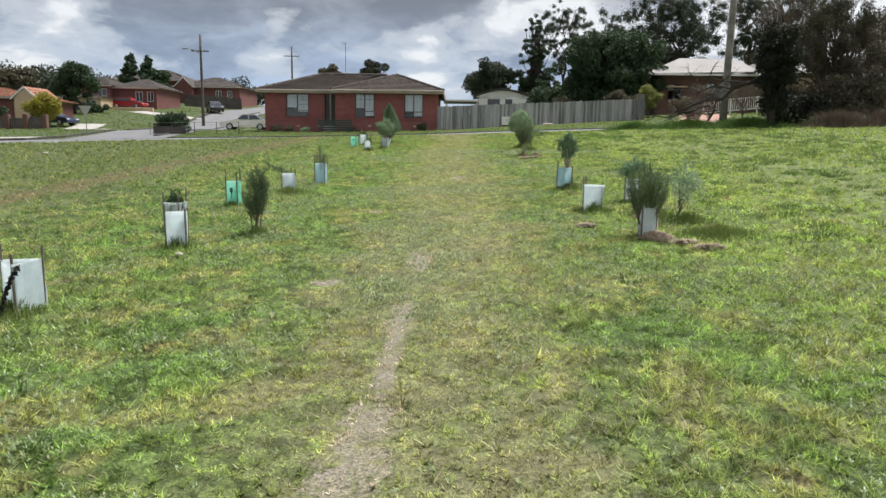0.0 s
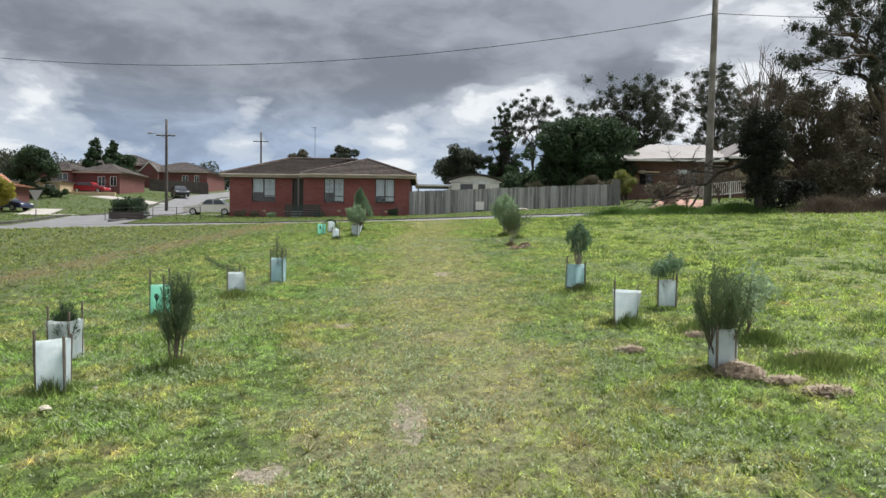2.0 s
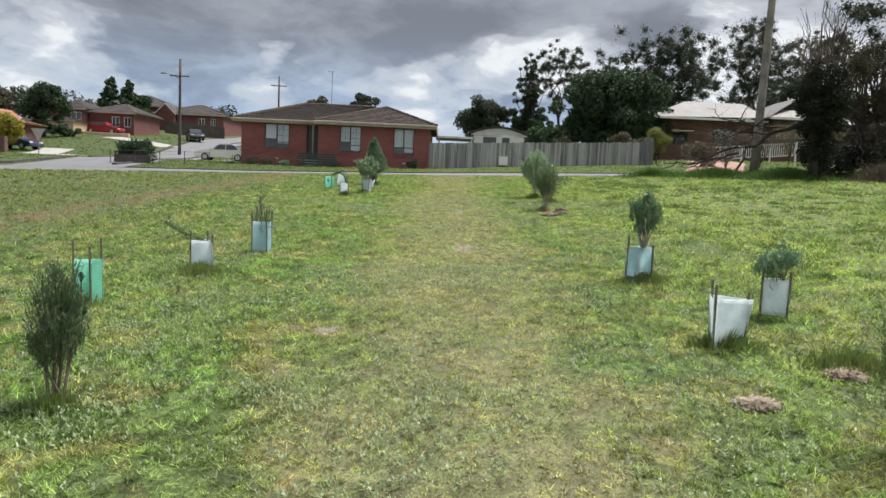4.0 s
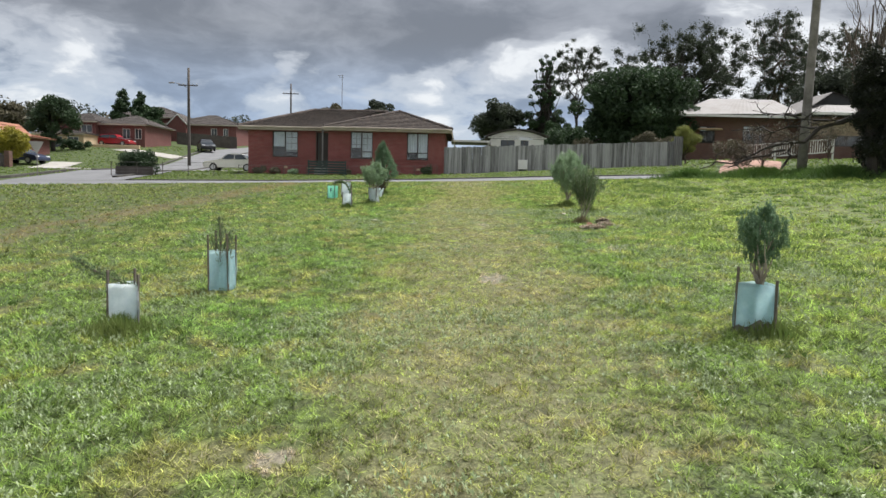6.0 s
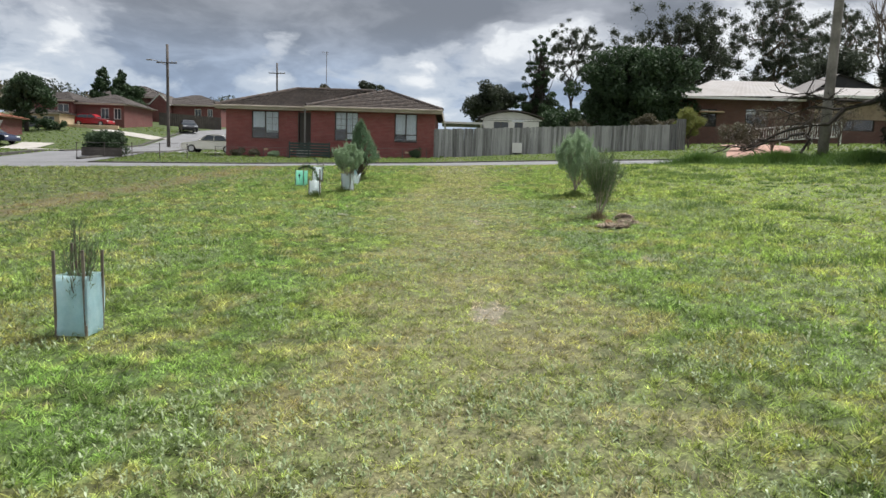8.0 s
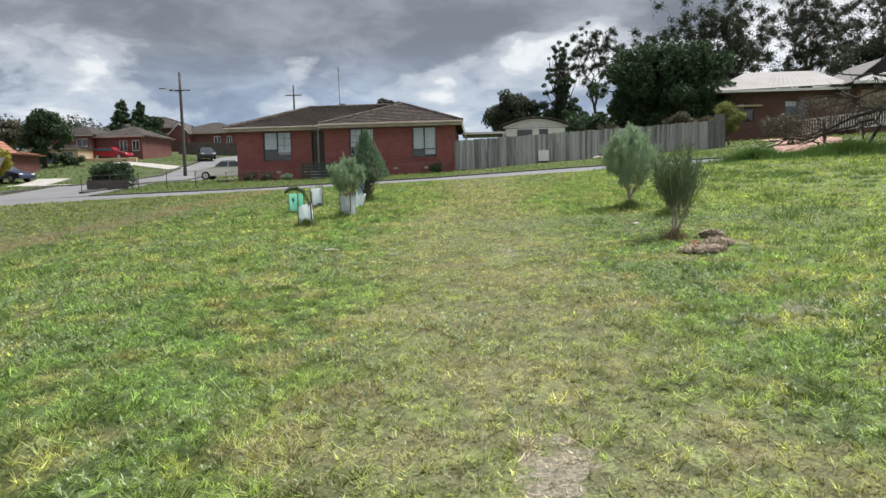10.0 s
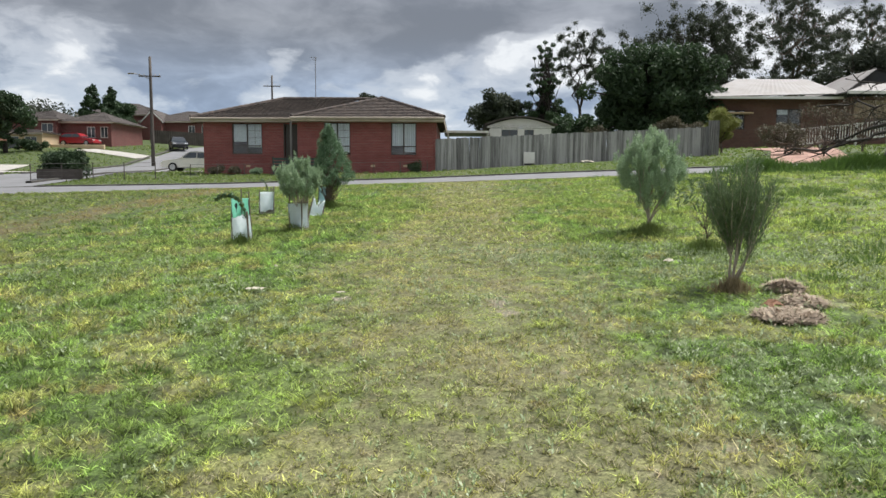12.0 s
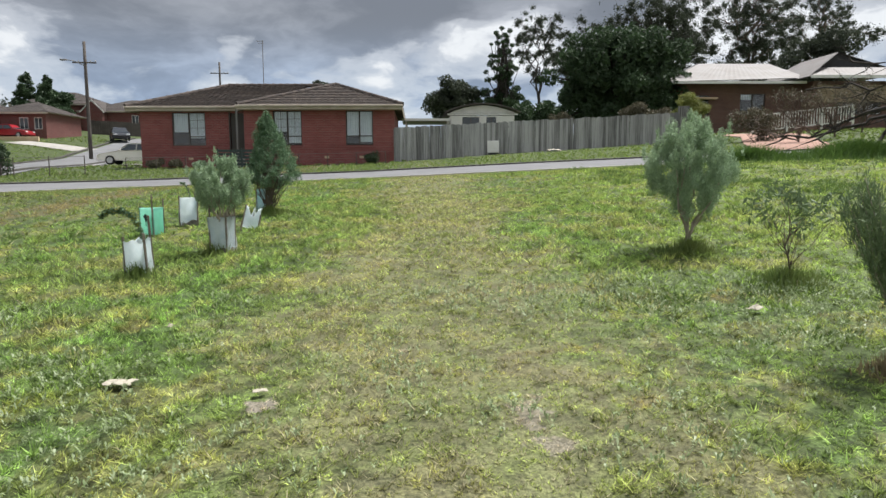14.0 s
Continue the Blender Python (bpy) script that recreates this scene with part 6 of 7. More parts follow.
# brick pillars with timber infill
pf = thing("fence", (0, 0, 0), "low timber fence between brick pillars", "fence")
for i in range(9):
    px = -50.6 + i * 1.72
    zg = gz(px, 60.5)
    part("pillar", boxes((px - 0.22, 60.3, zg - 0.1, px + 0.22, 60.74, zg + 1.32), bevel=0.015), M_BRICK2, pf)
    if i < 8:
        for k in range(8):
            sx = px + 0.24 + k * 0.158
            part("paling", boxes((sx, 60.48, zg + 0.05, sx + 0.13, 60.52, zg + 1.0)), M_POLE2, pf)

# footpath, crossings and verge strips
strip("footpath", [(-60, 43.2), (-27.0, 43.2)], 1.3, 0.03, M_CONCRETE, "pale concrete footpath", "footpath")
strip("driveway", [(-29.5, 58.0), (-34.0, 60.5), (-37.5, 70)], 2.6, 0.035, M_CONCRETE, "pale concrete driveway crossing", "driveway")
strip("driveway", [(-31.5, 82.0), (-36.0, 85.0), (-41.0, 87.6)], 2.6, 0.035, M_CONCRETE, "pale concrete driveway climbing to the garage", "driveway")
strip("driveway", [(-24.0, 62.0), (-18.5, 63.2), (-15.2, 63.0)], 2.8, 0.035, M_CONCRETE, "pale concrete driveway beside the brick house", "driveway")
strip("kerb", [(-19.2, 43.0), (-20.2, 52), (-22.5, 62), (-25.8, 78), (-28.6, 100)], 0.25, 0.12, M_KERB, "concrete kerb of the side street", "kerb", thick=1)
strip("kerb", [(-25.5, 52.5), (-27.8, 61), (-31.0, 78), (-34.0, 100)], 0.25, 0.12, M_KERB, "concrete kerb of the side street", "kerb", thick=1)


# ---- cars ----
M_TYRE = material("black_rubber", (0.02, 0.02, 0.02), 0.85, None, 8.0, 0.3, 0.0)
M_RIM = material("alloy_rim", (0.45, 0.45, 0.46), 0.35, None, 8.0, 0.2, 0.0, metal=0.7)
M_LAMP = material("clear_lamp_lens", (0.75, 0.77, 0.78), 0.1, (0.5, 0.5, 0.5), 8.0, 0.2, 0.0)
M_TAIL = material("red_lamp_lens", (0.4, 0.02, 0.02), 0.15, None, 8.0, 0.2, 0.0)


def paint(name, c):
    return material(name, c, 0.28, tuple(v * 0.8 for v in c), 1.5, 0.3, 0.0, metal=0.1)


def loft(profile, half, taper_z, tuck):
    """A body from a side profile (x, z): full width low down, drawn in above taper_z."""
    bm = bmesh.new()
    rows = []
    for s, inset in ((-1, 0.10), (-1, 0.0), (1, 0.0), (1, 0.10)):
        row = []
        for x, z in profile:
            w = half - inset * 0.6 - max(0, z - taper_z) * tuck
            mx = 1 - inset * 0.25
            row.append(bm.verts.new((x * (mx if inset else 1), s * w, z if not inset else z * 0.97 + 0.015)))
        rows.append(row)
    n = len(profile)
    for a, b in zip(rows, rows[1:]):
        for i in range(n):
            bm.faces.new((a[i], b[i], b[(i + 1) % n], a[(i + 1) % n]))
    bm.faces.new(rows[0])
    bm.faces.new(rows[-1][::-1])
    bmesh.ops.recalc_face_normals(bm, faces=bm.faces)
    return bm


def car(at, turn, mat, label, wagon=False, pitch=0.0):
    x, y = at
    c = thing("car", (x, y, gz(x, y)), label, "car", "parked cars")
    c.matrix_world = pose(x, y, gz(x, y) + 0.03, 0, pitch, turn)
    hood = [(-2.2, 0.28), (-2.25, 0.55), (-2.12, 0.72), (-1.2, 0.88), (-0.9, 0.93)]
    tail = [(1.55, 0.97), (2.1, 0.95), (2.22, 0.75), (2.2, 0.30)] if not wagon else [(1.9, 0.98), (2.15, 0.92), (2.2, 0.60), (2.15, 0.30)]
    body = part("body", loft(hood + tail, 0.86, 0.75, 0.1), mat, c, smooth=False)
    roof = [(-0.95, 0.92), (-0.25, 1.40), (0.2, 1.45), (0.85, 1.43), (1.6, 0.96)] if not wagon else [(-0.95, 0.92), (-0.3, 1.42), (0.3, 1.50), (1.5, 1.47), (2.0, 0.98)]
    part("cabin", loft(roof, 0.80, 0.9, 0.35), mat, c)
    end = 1.42 if not wagon else 1.78
    for s in (-1, 1):
        for x0, x1, x2, x3 in ((-0.72, -0.22, 0.28, 0.28), (0.36, 0.36, end - 0.5, end)):
            bm = bmesh.new()
            ya, yb = s * 0.80, s * (0.80 - 0.42 * 0.35)
            q = [(x0, ya + s * 0.012, 0.96), (x3, ya + s * 0.012, 0.98), (x2, yb + s * 0.02, 1.36), (x1, yb + s * 0.02, 1.36)]
            f0 = [bm.verts.new(p) for p in q]
            f1 = [bm.verts.new((p[0], p[1] - s * 0.02, p[2])) for p in q]
            bm.faces.new(f0)
            bm.faces.new(f1[::-1])
            for i in range(4):
                bm.faces.new((f0[i], f1[i], f1[(i + 1) % 4], f0[(i + 1) % 4]))
            part("side_window", bm, M_PANE, c, "dark car glass")
    for xb, xt, zb, zt in ((-0.93, -0.28, 0.95, 1.38), ((1.58, 0.90, 0.99, 1.39) if not wagon else (1.99, 1.55, 1.02, 1.42))):
        bm = bmesh.new()
        d = -0.015 if xb < 0 else 0.015
        q = [(xb + d, -0.72, zb), (xb + d, 0.72, zb), (xt + d, 0.60, zt), (xt + d, -0.60, zt)]
        f0 = [bm.verts.new(p) for p in q]
        f1 = [bm.verts.new((p[0] - d * 2, p[1], p[2] - 0.01)) for p in q]
        bm.faces.new(f0)
        bm.faces.new(f1[::-1])
        for i in range(4):
            bm.faces.new((f0[i], f1[i], f1[(i + 1) % 4], f0[(i + 1) % 4]))
        part("windscreen", bm, M_PANE, c, "dark car glass")
    for wx in (-1.4, 1.35):
        for s in (-1, 1):
            bm = bmesh.new()
            tube(bm, [(wx, s * 0.68, 0.31), (wx, s * 0.70, 0.31), (wx, s * 0.86, 0.31), (wx, s * 0.88, 0.31)], [0.27, 0.31, 0.31, 0.27], 20)
            w = part("wheel", bm, M_TYRE, c, "black tyre")
            bm = bmesh.new()
            tube(bm, [(wx, s * 0.82, 0.31), (wx, s * 0.89, 0.31), (wx, s * 0.885, 0.31)], [0.20, 0.20, 0.06], 16)
            part("rim", bm, M_RIM, w, "silver wheel rim")
    for s in (-1, 1):
        part("headlight", boxes((-2.24, s * 0.62 - 0.18, 0.58, -2.08, s * 0.62 + 0.18, 0.70), bevel=0.02), M_LAMP, c, "clear headlight")
        xe = 2.18
        part("tail_light", boxes((xe - 0.1, s * 0.66 - 0.14, 0.68, xe + 0.03, s * 0.66 + 0.14, 0.84), bevel=0.02), M_TAIL, c, "red tail light")
        part("wing_mirror", boxes((-0.78, s * 0.86 - 0.07, 0.93, -0.66, s * 0.86 + 0.07, 1.03), bevel=0.02), mat, c)
    for xe, nm in ((-2.27, "front_bumper"), (2.15, "rear_bumper")):
        part(nm, boxes((xe, -0.78, 0.32, xe + 0.12, 0.78, 0.50), bevel=0.03), M_TYRE if mat is M_CARDARK else mat, c)
    part("number_plate", boxes((2.275, -0.2, 0.42, 2.285, 0.2, 0.52)), M_WHITE, c)
    return c


M_CARWHITE = paint("white_car_paint", (0.72, 0.70, 0.64))
M_CARDARK = paint("black_car_paint", (0.03, 0.035, 0.045))
M_CARRED = paint("red_car_paint", (0.36, 0.018, 0.028))
M_CARBLUE = paint("navy_car_paint", (0.03, 0.04, 0.08))
car((-19.3, 63.0), 4, M_CARWHITE, "off-white sedan parked beside the brick house")
car((-32.4, 92.0), 118, M_CARDARK, "black hatchback parked on the side street", wagon=True)
car((-43.7, 91.4), 176, M_CARRED, "bright red station wagon on the lawn bank", wagon=True)
car((-39.6, 66.5), 170, M_CARBLUE, "navy blue car parked in a driveway")


# ---- verge clutter ----
def chain_fence(pts, h, label):
    f = thing("fence", (0, 0, 0), label, "fence")
    bm0 = []
    for a, b in zip(pts, pts[1:]):
        n = max(1, int(math.dist(a, b) / 1.4))
        for i in range(n + 1):
            x, y = a[0] + (b[0] - a[0]) * i / n, a[1] + (b[1] - a[1]) * i / n
            bm0.append((x, y, gz(x, y)))
    for x, y, z in bm0:
        bm = bmesh.new()
        tube(bm, [(x, y, z - 0.1), (x, y, z + h)], 0.022, 6)
        part("post", bm, M_POLE2, f)
    for k in range(5):
        bm = bmesh.new()
        tube(bm, [(x, y, z + h * (0.08 + 0.22 * k)) for x, y, z in bm0], 0.012 if k == 4 else 0.004, 4)
        part("strand", bm, M_METALROOF, f, "thin galvanised wire")
    return f


chain_fence([(-20.6, 45.4), (-14.6, 45.6)], 0.85, "low wire fence on thin steel posts")
chain_fence([(-14.3, 49.2), (-9.95, 49.2)], 0.62, "low sagging wire fence before the house")
chain_fence([(-7.26, 49.0), (-1.6, 48.8)], 0.62, "low sagging wire fence before the house")
hd = thing("hedge", (-19.45, 46.6, gz(-19.45, 46.6)), "dark clipped hedge inside a wire fence", "hedge")
bm = bmesh.new()
for i in range(7):
    limbs(bm, (-0.9 + i * 0.3, 0, -0.05), (-0.95 + i * 0.32, 0.1, 0.9), 0.03, 0.008, 300 + i, 0.1, 4, 5)
part("stem", bm, M_BARKDARK, hd)
leaf_cloud("foliage", [(-0.85 + 0.28 * i, 0.1 * (i % 2), 0.45 + 0.35 * (i % 3), 0.36, 0.5, 0.38) for i in range(7)] + blobs_in(0, 0, 0.85, 1.25, 0.6, 0.62, 30, 0.30, 140), 9000, 0.06, L_DARK, hd, 141)
part("panel", boxes((-1.15, -0.72, 0.02, 1.1, -0.68, 0.5)), M_POLE2, hd, "dark mesh panel along the hedge")

GATE_L, GATE_R = -9.85, -7.46
gt = thing("gate", (0, 0, 0), "dark green slatted metal garden gate", "gate")
M_GATE = material("dark_green_steel", (0.03, 0.05, 0.045), 0.5, None, 4.0, 0.3, 0.0)
for k in range(5):
    part("slat", boxes((GATE_L + 0.08, 49.1, 2.66 + k * 0.165, GATE_R - 0.01, 49.13, 2.78 + k * 0.165)), M_GATE, gt)
for gx in (GATE_L, (GATE_L + GATE_R) / 2 - 0.035, GATE_R):
    part("post", boxes((gx, 49.07, 2.3, gx + 0.07, 49.15, 3.50)), M_GATE, gt)

for i, (sx, sy, rr_, hh, lm) in enumerate(((-13.3, 50.4, 0.5, 0.45, L_BROWN), (-12.2, 50.2, 0.45, 0.4, L_BROWN), (-11.1, 50.3, 0.4, 0.35, L_SAGE), (-7.6, 49.6, 0.5, 0.35, L_BROWN), (-2.2, 49.8, 0.6, 0.6, L_DARK))):
    tree((sx, sy), "low scruffy garden shrub by the house", hh, blobs_in(0, 0, hh * 0.6, rr_, rr_ * 0.6, hh * 0.45, 10, rr_ * 0.35, 150 + i), 1500, 0.05, lm, M_BARK, 150 + i, 0.02, name="shrub", category="shrub")

sg = thing("road_sign", (-24.75, 45.0, gz(-24.75, 45)), "back of a triangular give-way sign on a post", "road sign")
bm = bmesh.new()
tube(bm, [(0, 0, -0.2), (0, 0, 1.95)], 0.03, 8)
part("post", bm, M_METALROOF, sg)
bm = bmesh.new()
q = [(-0.45, 1.98), (0.45, 1.98), (0.03, 1.28), (-0.03, 1.28)]
f0, f1 = [bm.verts.new((p[0], -0.04, p[1])) for p in q], [bm.verts.new((p[0], -0.035, p[1])) for p in q]
bm.faces.new(f0)
bm.faces.new(f1[::-1])
for i in range(4):
    bm.faces.new((f0[i], f1[i], f1[(i + 1) % 4], f0[(i + 1) % 4]))
part("plate", bm, M_CONCRETE, sg, "plain grey-white sign plate")

pn = thing("panel", (3.9, 50.32, gz(3.9, 50.3)), "pale discarded panel leaning on the fence", "panel")
b0 = boxes((-0.30, -0.03, 0.1, 0.30, 0.03, 0.72), bevel=0.01)
bmesh.ops.rotate(b0, verts=b0.verts, cent=(0, 0, 0), matrix=Matrix.Rotation(radians(-8), 3, "X"))
part("sheet", b0, M_WHITE, pn)
part("foot", boxes((-0.26, -0.06, 0.0, 0.26, 0.05, 0.09)), M_DARK, pn)


def litter(at, sx, sy, sz, turn, label, mat, seed):
    """A crumpled scrap of plastic or paper."""
    r = random.Random(seed)
    bm = bmesh.new()
    bmesh.ops.create_grid(bm, x_segments=6, y_segments=6, size=0.5)
    for v in bm.verts:
        v.co = Vector((v.co.x * sx * r.uniform(0.8, 1.1), v.co.y * sy * r.uniform(0.7, 1.2), sz * (0.3 + r.uniform(0, 1) * (1 - 3 * v.co.length ** 2))))
    bmesh.ops.solidify(bm, geom=bm.faces[:], thickness=0.003)
    ob = part("litter", bm, mat)
    ob.matrix_world = pose(at[0], at[1], gz(*at) + 0.02, 0, 0, turn)
    return tagged(ob, label, "litter")


M_SCRAP = material("dirty_white_scrap", (0.40, 0.36, 0.29), 0.7, (0.42, 0.38, 0.3), 20.0, 0.5, 0.2)
M_LEAF = material("dead_brown_leaf", (0.28, 0.14, 0.08), 0.8, None, 30.0, 0.4, 0.2)
LITTER = [(-1.65, 18.18, 0.15, 0.012), (1.94, 18.91, 0.11, 0.03), (-1.73, 19.14, 0.05, 0.02), (-2.76, 5.9, 0.12, 0.02), (-2.62, 6.36, 0.05, 0.02), (-0.91, 17.98, 0.07, 0.006), (-14.19, 22.57, 0.2, 0.05)]
for i, (a, b, c, d) in enumerate(LITTER):
    litter((a, b), c, c * 0.6, d, i * 40, "scrap of pale rubbish lying in the grass", M_SCRAP, 200 + i)
litter((6.9, 49.6), 0.7, 0.4, 0.12, 10, "white rubbish dumped beside the fence", M_SCRAP, 230)
litter((2.14, 17.25), 0.12, 0.1, 0.05, 10, "curled brown dead leaf in grass", M_LEAF, 231)


# ---- fallen limbs and scrub by the drive ----
def fallen(at, label, tips, seed, mat, r0):
    x, y = at
    t = thing("fallen_branch", (x, y, gz(x, y)), label, "branch")
    r = random.Random(seed)
    bm = bmesh.new()
    for i, (a, b) in enumerate(tips):
        pts = limbs(bm, a, b, r0 * (1 if i == 0 else 0.5), r0 * 0.15, seed + i, 0.16, 8, 6)
        for j in range(9):
            p = pts[2 + j % 6]
            e = p + Vector((r.uniform(-1, 1) * 1.1, r.uniform(-0.6, 0.6), r.uniform(-0.5, 0.9)))
            sub = limbs(bm, p, e, r0 * 0.22, r0 * 0.05, seed * 3 + i * 20 + j, 0.2, 4, 4)
            for k in range(3):
                limbs(bm, sub[1 + k], sub[1 + k] + Vector((r.uniform(-0.5, 0.5), r.uniform(-0.3, 0.3), r.uniform(-0.3, 0.5))), r0 * 0.1, r0 * 0.03, seed + j * 7 + k, 0.2, 3, 3)
    part("limb", bm, mat, t)
    return t


fallen((12.2, 33.6), "long dark fallen limb with bare twigs", [((2.0, -2.9, 2.3), (-1.9, 0.3, 0.2)), ((1.2, -1.6, 1.9), (-1.3, 0.5, 1.9)), ((0.4, -0.6, 1.1), (-2.6, 0.2, 0.3)), ((1.6, -2.2, 2.1), (-0.6, 0.2, 2.7)), ((0.6, 0, 0.4), (2.0, 0.6, 2.3))], 160, M_BARKDARK, 0.11)
fallen((15.2, 41.8), "tangle of pale bare fallen twigs", [((0.8, 0, 0.9), (-2.2, 0.3, 0.3)), ((0.4, 0, 0.6), (-1.4, -0.8, 1.5)), ((0, 0, 0.3), (-1.9, 0.8, 1.0))], 161, M_BARK, 0.07)
tree((17.0, 45.0), "bare reddish twiggy shrub by the drive", 2.6, blobs_in(0, 0, 1.8, 1.5, 1.0, 0.9, 16, 0.35, 162), 700, 0.05, L_BROWN, M_BARK, 162, 0.05, name="shrub", category="shrub", fork=0.1, twigs=8)
M_BRACKEN = material("dead_bracken", (0.20, 0.155, 0.115), 0.9, (0.09, 0.068, 0.052), 2.0, 0.5, 0.0, island=0.8, transl=0.15)
M_RANK = material("rank_green_weeds", (0.13, 0.22, 0.045), 0.65, (0.06, 0.12, 0.025), 1.5, 0.5, 0.0, island=0.6, transl=0.35)
tuft("tall_weeds", [(11.5, 32.6, 2.6, 0.9), (15.0, 33.4, 2.8, 1.0), (9.0, 33.2, 1.5, 0.5), (18.5, 33.0, 2.0, 1.2), (13.4, 33.0, 0.8, 0.5), (13.5, 30.6, 2.0, 0.9)], 36000, 0.5, M_RANK, "rank green weeds along the road verge", "weeds", 170, width=0.018, lean=0.8)
tuft("dry_scrub", [(17.2, 29.8, 1.4, 1.0), (19.8, 29.8, 2.0, 1.2), (23, 30.2, 2.2, 1.4)], 20000, 0.8, M_BRACKEN, "dead brown bracken and dry stalks", "scrub", 171, width=0.012, lean=1.0)
tree((16.4, 31.8), "low dark bramble clump by the trees", 1.4, blobs_in(0, 0, 0.9, 1.6, 0.9, 0.7, 16, 0.42, 172), 5000, 0.07, L_IVY, M_BARKDARK, 172, 0.04, name="shrub", category="shrub")
tree((20.5, 33.0), "tangled dark undergrowth below the trees", 2.2, blobs_in(0, 0, 1.3, 4.0, 1.4, 1.1, 26, 0.6, 173), 8000, 0.09, L_BROWN, M_BARKDARK, 173, 0.05, name="shrub", category="shrub", twigs=2)
for i, (sx, sy) in enumerate(((20.2, 47.5), (23.5, 50.5), (26.5, 48.0))):
    tree((sx, sy), "bare reddish-brown twiggy shrub by the drive", 3.0, blobs_in(0, 0, 1.9, 1.8, 1.0, 1.1, 16, 0.4, 180 + i), 900, 0.05, L_BROWN, M_BARK, 180 + i, 0.05, name="shrub", category="shrub", fork=0.1, twigs=8)


# ---- turf ----
def field(name, boxes_, width, seed, hmean, lean, feather=0.7, mat=None):
    """Mown turf: single blades, in clumps of uneven height, thin on bare earth."""
    r = np.random.RandomState(seed)
    xs, ys, us, vs = [], [], [], []
    for x0, x1, y0, y1, dens in boxes_:
        # tussocks with soft borders between one density and the next, each of ten blades that fan out
        n = int((x1 - x0) * (y1 - y0) * dens / 10)
        cx, cy = r.uniform(x0, x1, n) + r.normal(0, feather, n), r.uniform(y0, y1, n) + r.normal(0, feather, n)
        a, q = r.uniform(0, 6.283, (n, 10)), np.abs(r.normal(0, 0.5, (n, 10)))
        reach = r.uniform(0.6, 1.5, (n, 1)) * (0.016 + width * 1.2)
        xs.append((cx[:, None] + np.cos(a) * q * reach).ravel())
        ys.append((cy[:, None] + np.sin(a) * q * reach).ravel())
        us.append(a.ravel())
        vs.append(np.repeat(r.uniform(0.55, 1.5, n), 10))
    x, y, out, tall = (np.concatenate(v) for v in (xs, ys, us, vs))
    clump = wavy(x, y, seed + 1, 9.0) * 0.5 + wavy(x, y, seed + 2, 28.0) * 0.5
    broad = wavy(x, y, seed + 3, 1.6)
    keep = r.uniform(0, 1, len(x)) < np.clip(0.72 + 0.35 * clump, 0.15, 1)
    for bx, by, rx, ry in EARTH:
        d = ((x - bx) / rx) ** 2 + ((y - by) / ry) ** 2 + 0.9 * wavy(x, y, 71, 22.0)
        keep &= ~((d < 0.85) & (r.uniform(0, 1, len(x)) < 0.8))
    keep &= ~((y > ROAD_Y0 - 0.3) & (y < ROAD_Y1 + 0.25))
    for line, half in PAVED:
        for (ax, ay), (bx, by) in zip(line, line[1:]):
            dx, dy = bx - ax, by - ay
            u = np.clip(((x - ax) * dx + (y - ay) * dy) / (dx * dx + dy * dy), 0, 1)
            keep &= np.hypot(x - ax - u * dx, y - ay - u * dy) > half
    rut = np.abs(x + 0.6 - TRACK[0] * y - TRACK[1])
    keep &= ~((rut < 0.7) & (r.uniform(0, 1, len(x)) < 0.35) & (x < -4))
    x, y, clump, broad, out, tall = x[keep], y[keep], clump[keep], broad[keep], out[keep], tall[keep]
    path = np.exp(-(x / 1.1) ** 2)
    h = hmean * (1 + 0.35 * clump + 0.35 * broad) * (1 - 0.35 * path) * r.uniform(0.5, 1.3, len(x)) * tall
    h *= 1 + 0.9 * np.clip(wavy(x, y, seed + 5, 13.0) - 0.35, 0, 1)
    h = np.clip(h, 0.008, 0.12)
    return tagged(blades(name, x, y, h, width, lean, r, mat or M_BLADE, out=out), "short rough mown grass, green and straw", "grass", kind="stuff")


PAVED = [(STREET, 3.1), ([(-60, 43.2), (-27.0, 43.2)], 0.75), ([(-29.5, 58.0), (-34.0, 60.5), (-37.5, 70)], 1.4), ([(-31.5, 82.0), (-36.0, 85.0), (-41.0, 87.6)], 1.4),
         ([(-24.0, 62.0), (-18.5, 63.2), (-15.2, 63.0)], 1.5), ([(14.6, 40.6), (16.5, 45.5), (19.0, 51.0), (20.5, 57.5)], 1.7)]
field("grass", [(-2.7, 2.7, -0.3, 20.0, 7800)], 0.0030, 301, 0.024, 1.5)
field("grass", [(-5.5, -2.7, 1.0, 22.0, 3000), (2.7, 5.5, 1.0, 22.0, 3000), (-2.7, 2.7, 20.0, 27.0, 3000), (-3.5, 3.5, -5.0, -0.3, 900)], 0.0048, 302, 0.034, 1.3)
field("grass", [(-12, -5.5, 5.0, 34.0, 600), (5.5, 13, 5.0, 33.5, 600), (-5.5, 5.5, 22.0, 34.2, 900), (-12, 13, -8.0, 5.0, 200)], 0.0085, 303, 0.036, 1.2, mat=M_BLADEFAR)
field("grass", [(-19, 14, 40.6, 48.8, 160), (-28, -12, 18.0, 34.2, 150), (13, 22, 18.0, 31.0, 200)], 0.018, 304, 0.06, 1.0, mat=M_BLADEFAR)
field("grass", [(-60, -14, 44.0, 100.0, 22), (-14, 0, 48.8, 50.5, 60), (11, 34, 40.8, 62, 28)], 0.05, 305, 0.10, 0.8, mat=M_BLADEFAR)


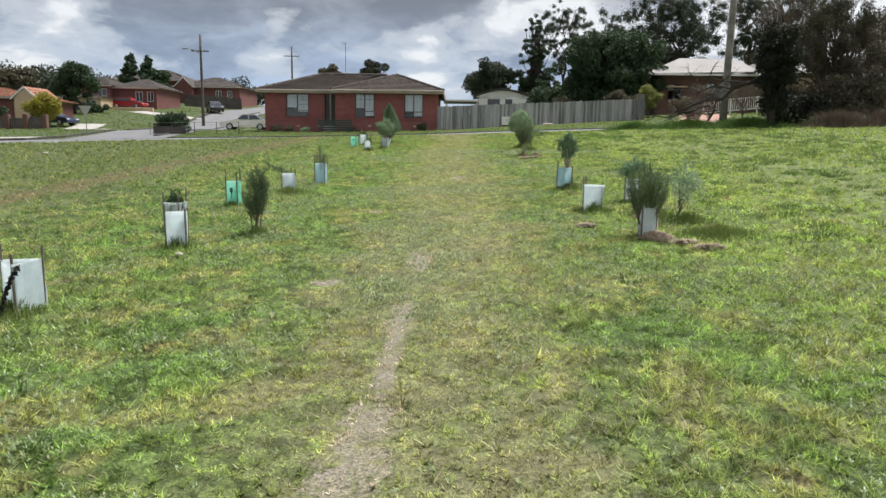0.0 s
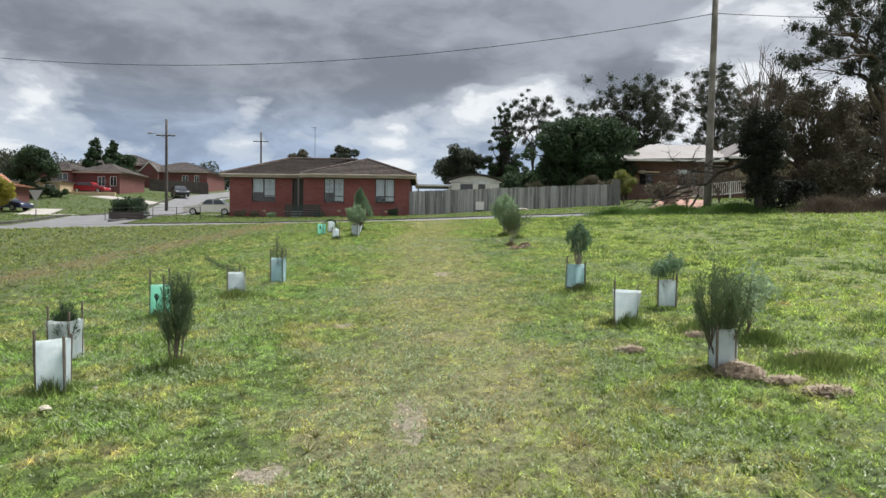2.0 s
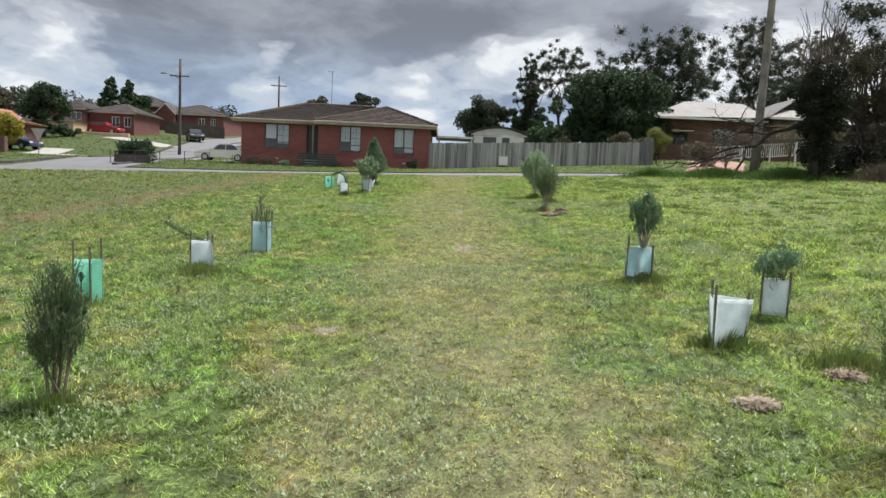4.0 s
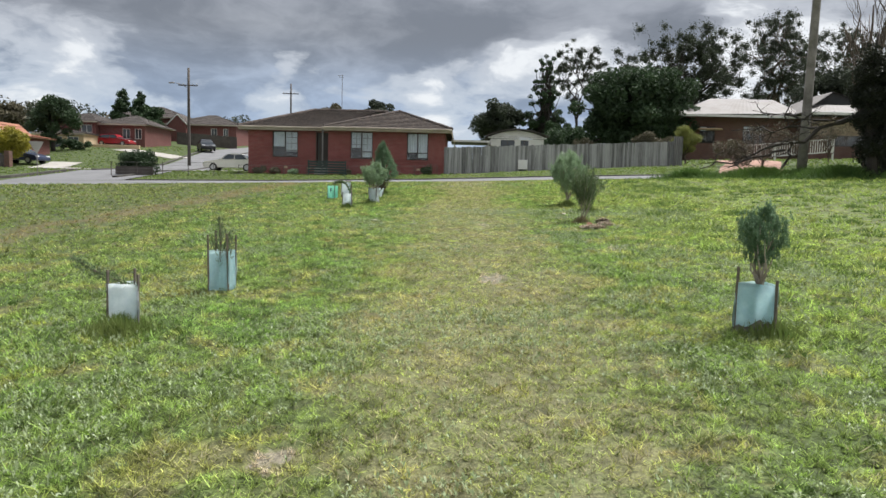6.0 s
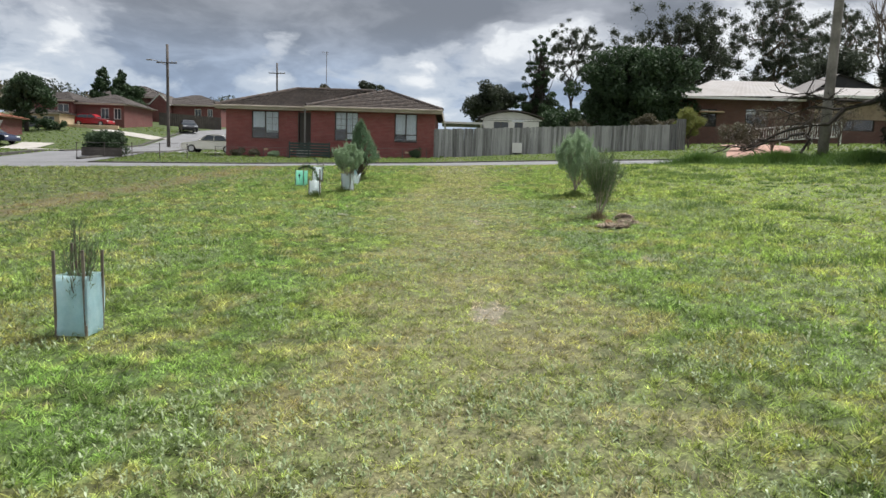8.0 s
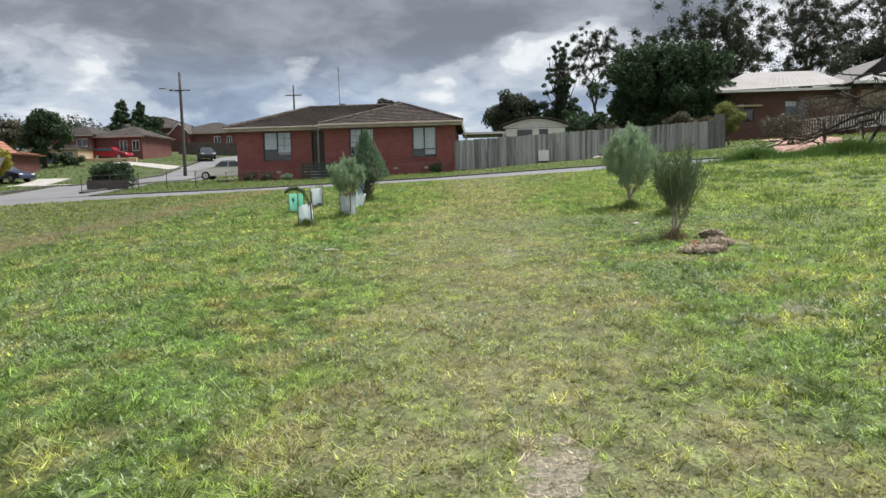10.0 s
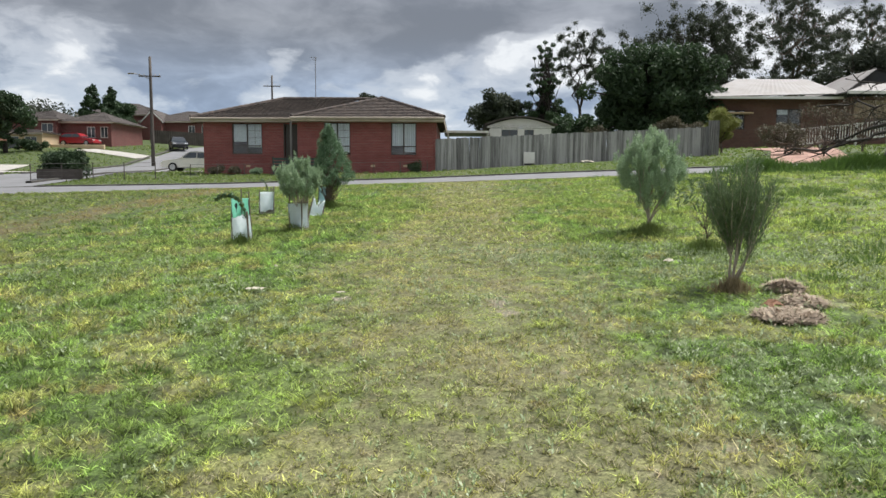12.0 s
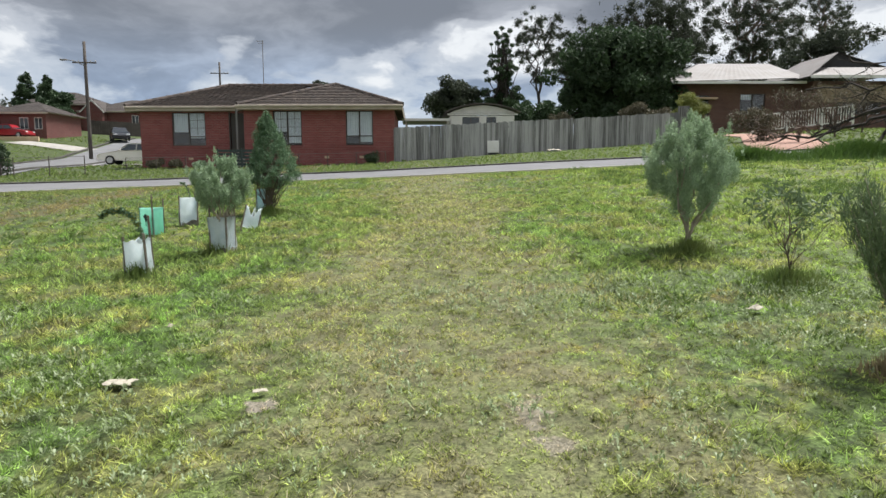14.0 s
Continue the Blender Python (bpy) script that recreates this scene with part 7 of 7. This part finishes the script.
def tussocks(name, areas, seed, label):
    """Uncut clumps that stand above the mown turf."""
    r = np.random.RandomState(seed)
    xs, ys, hs, us = [], [], [], []
    for x0, x1, y0, y1, n, rad, height, k in areas:
        cx, cy = r.uniform(x0, x1, n), r.uniform(y0, y1, n)
        size = r.uniform(0.4, 1.4, n)[:, None]
        a, q = r.uniform(0, 6.283, (n, k)), np.sqrt(r.uniform(0, 1, (n, k)))
        xs.append((cx[:, None] + np.cos(a) * q * rad * size * 1.4).ravel())
        ys.append((cy[:, None] + np.sin(a) * q * rad * size).ravel())
        hs.append((height * size * (1.1 - 0.75 * q) * r.uniform(0.5, 1.2, (n, k))).ravel())
        us.append(a.ravel())
    x, y, h, u = (np.concatenate(v) for v in (xs, ys, hs, us))
    return tagged(blades(name, x, y, h, 0.007, 0.9, r, M_TUSSOCK, out=u), label, "grass", kind="stuff")


M_TUSSOCK = material("uncut_clumps", (0.16, 0.25, 0.055), 0.7, (0.09, 0.15, 0.04), 1.2, 0.5, 0.0, island=0.7, transl=0.35)
tussocks("long_grass", [(3.4, 13.5, 6.0, 33.0, 560, 0.17, 0.13, 90), (-6.5, -1.5, 1.5, 24.0, 240, 0.10, 0.06, 60), (1.3, 3.4, 3.0, 24.0, 110, 0.10, 0.06, 60)], 310, "rank green clumps left uncut in the grass")


def weeds(name, n, seed):
    """Flat rosettes of small grey-green leaves between the blades."""
    r = np.random.RandomState(seed)
    x, y = r.uniform(-4.5, 4.5, n * 5), r.uniform(0.2, 20, n * 5)
    m = 1.3 * wavy(x, y, 401, 3.4) + 0.8 * wavy(x, y, 402, 9.0)
    ok = np.argsort(-m + r.normal(0, 0.9, len(m)))[:n]
    x, y = x[ok], y[ok]
    V = []
    for k in range(5):
        a = r.uniform(0, 6.283, n)
        L, w = r.uniform(0.010, 0.028, n), r.uniform(0.0025, 0.0055, n)
        cx, cy = np.cos(a), np.sin(a)
        z = ground_z(x, y)
        z0, z1 = z + r.uniform(0.005, 0.028, n), z + r.uniform(0.012, 0.05, n)
        base = np.stack([x, y, z0], -1)
        mid = np.stack([x + cx * L * 0.55, y + cy * L * 0.55, (z0 + z1) * 0.5 + 0.006], -1)
        tip = np.stack([x + cx * L, y + cy * L, z1], -1)
        side = np.stack([-cy * w, cx * w, r.uniform(-0.4, 0.4, n) * w], -1)
        V.append(np.stack([base, mid + side, tip, mid - side], 1).reshape(-1, 3))
    V = np.concatenate(V)
    ob = part(name, fast_mesh(name, V, np.arange(len(V)).reshape(-1, 4)), M_WEED)
    return tagged(ob, "small grey-green broadleaf weeds in the lawn", "weeds", kind="stuff")


M_WEED = material("grey_green_weed_leaves", (0.15, 0.22, 0.075), 0.45, (0.36, 0.42, 0.24), 3.0, 0.35, 0.0, island=0.7, transl=0.2)
weeds("weeds", 25000, 400)
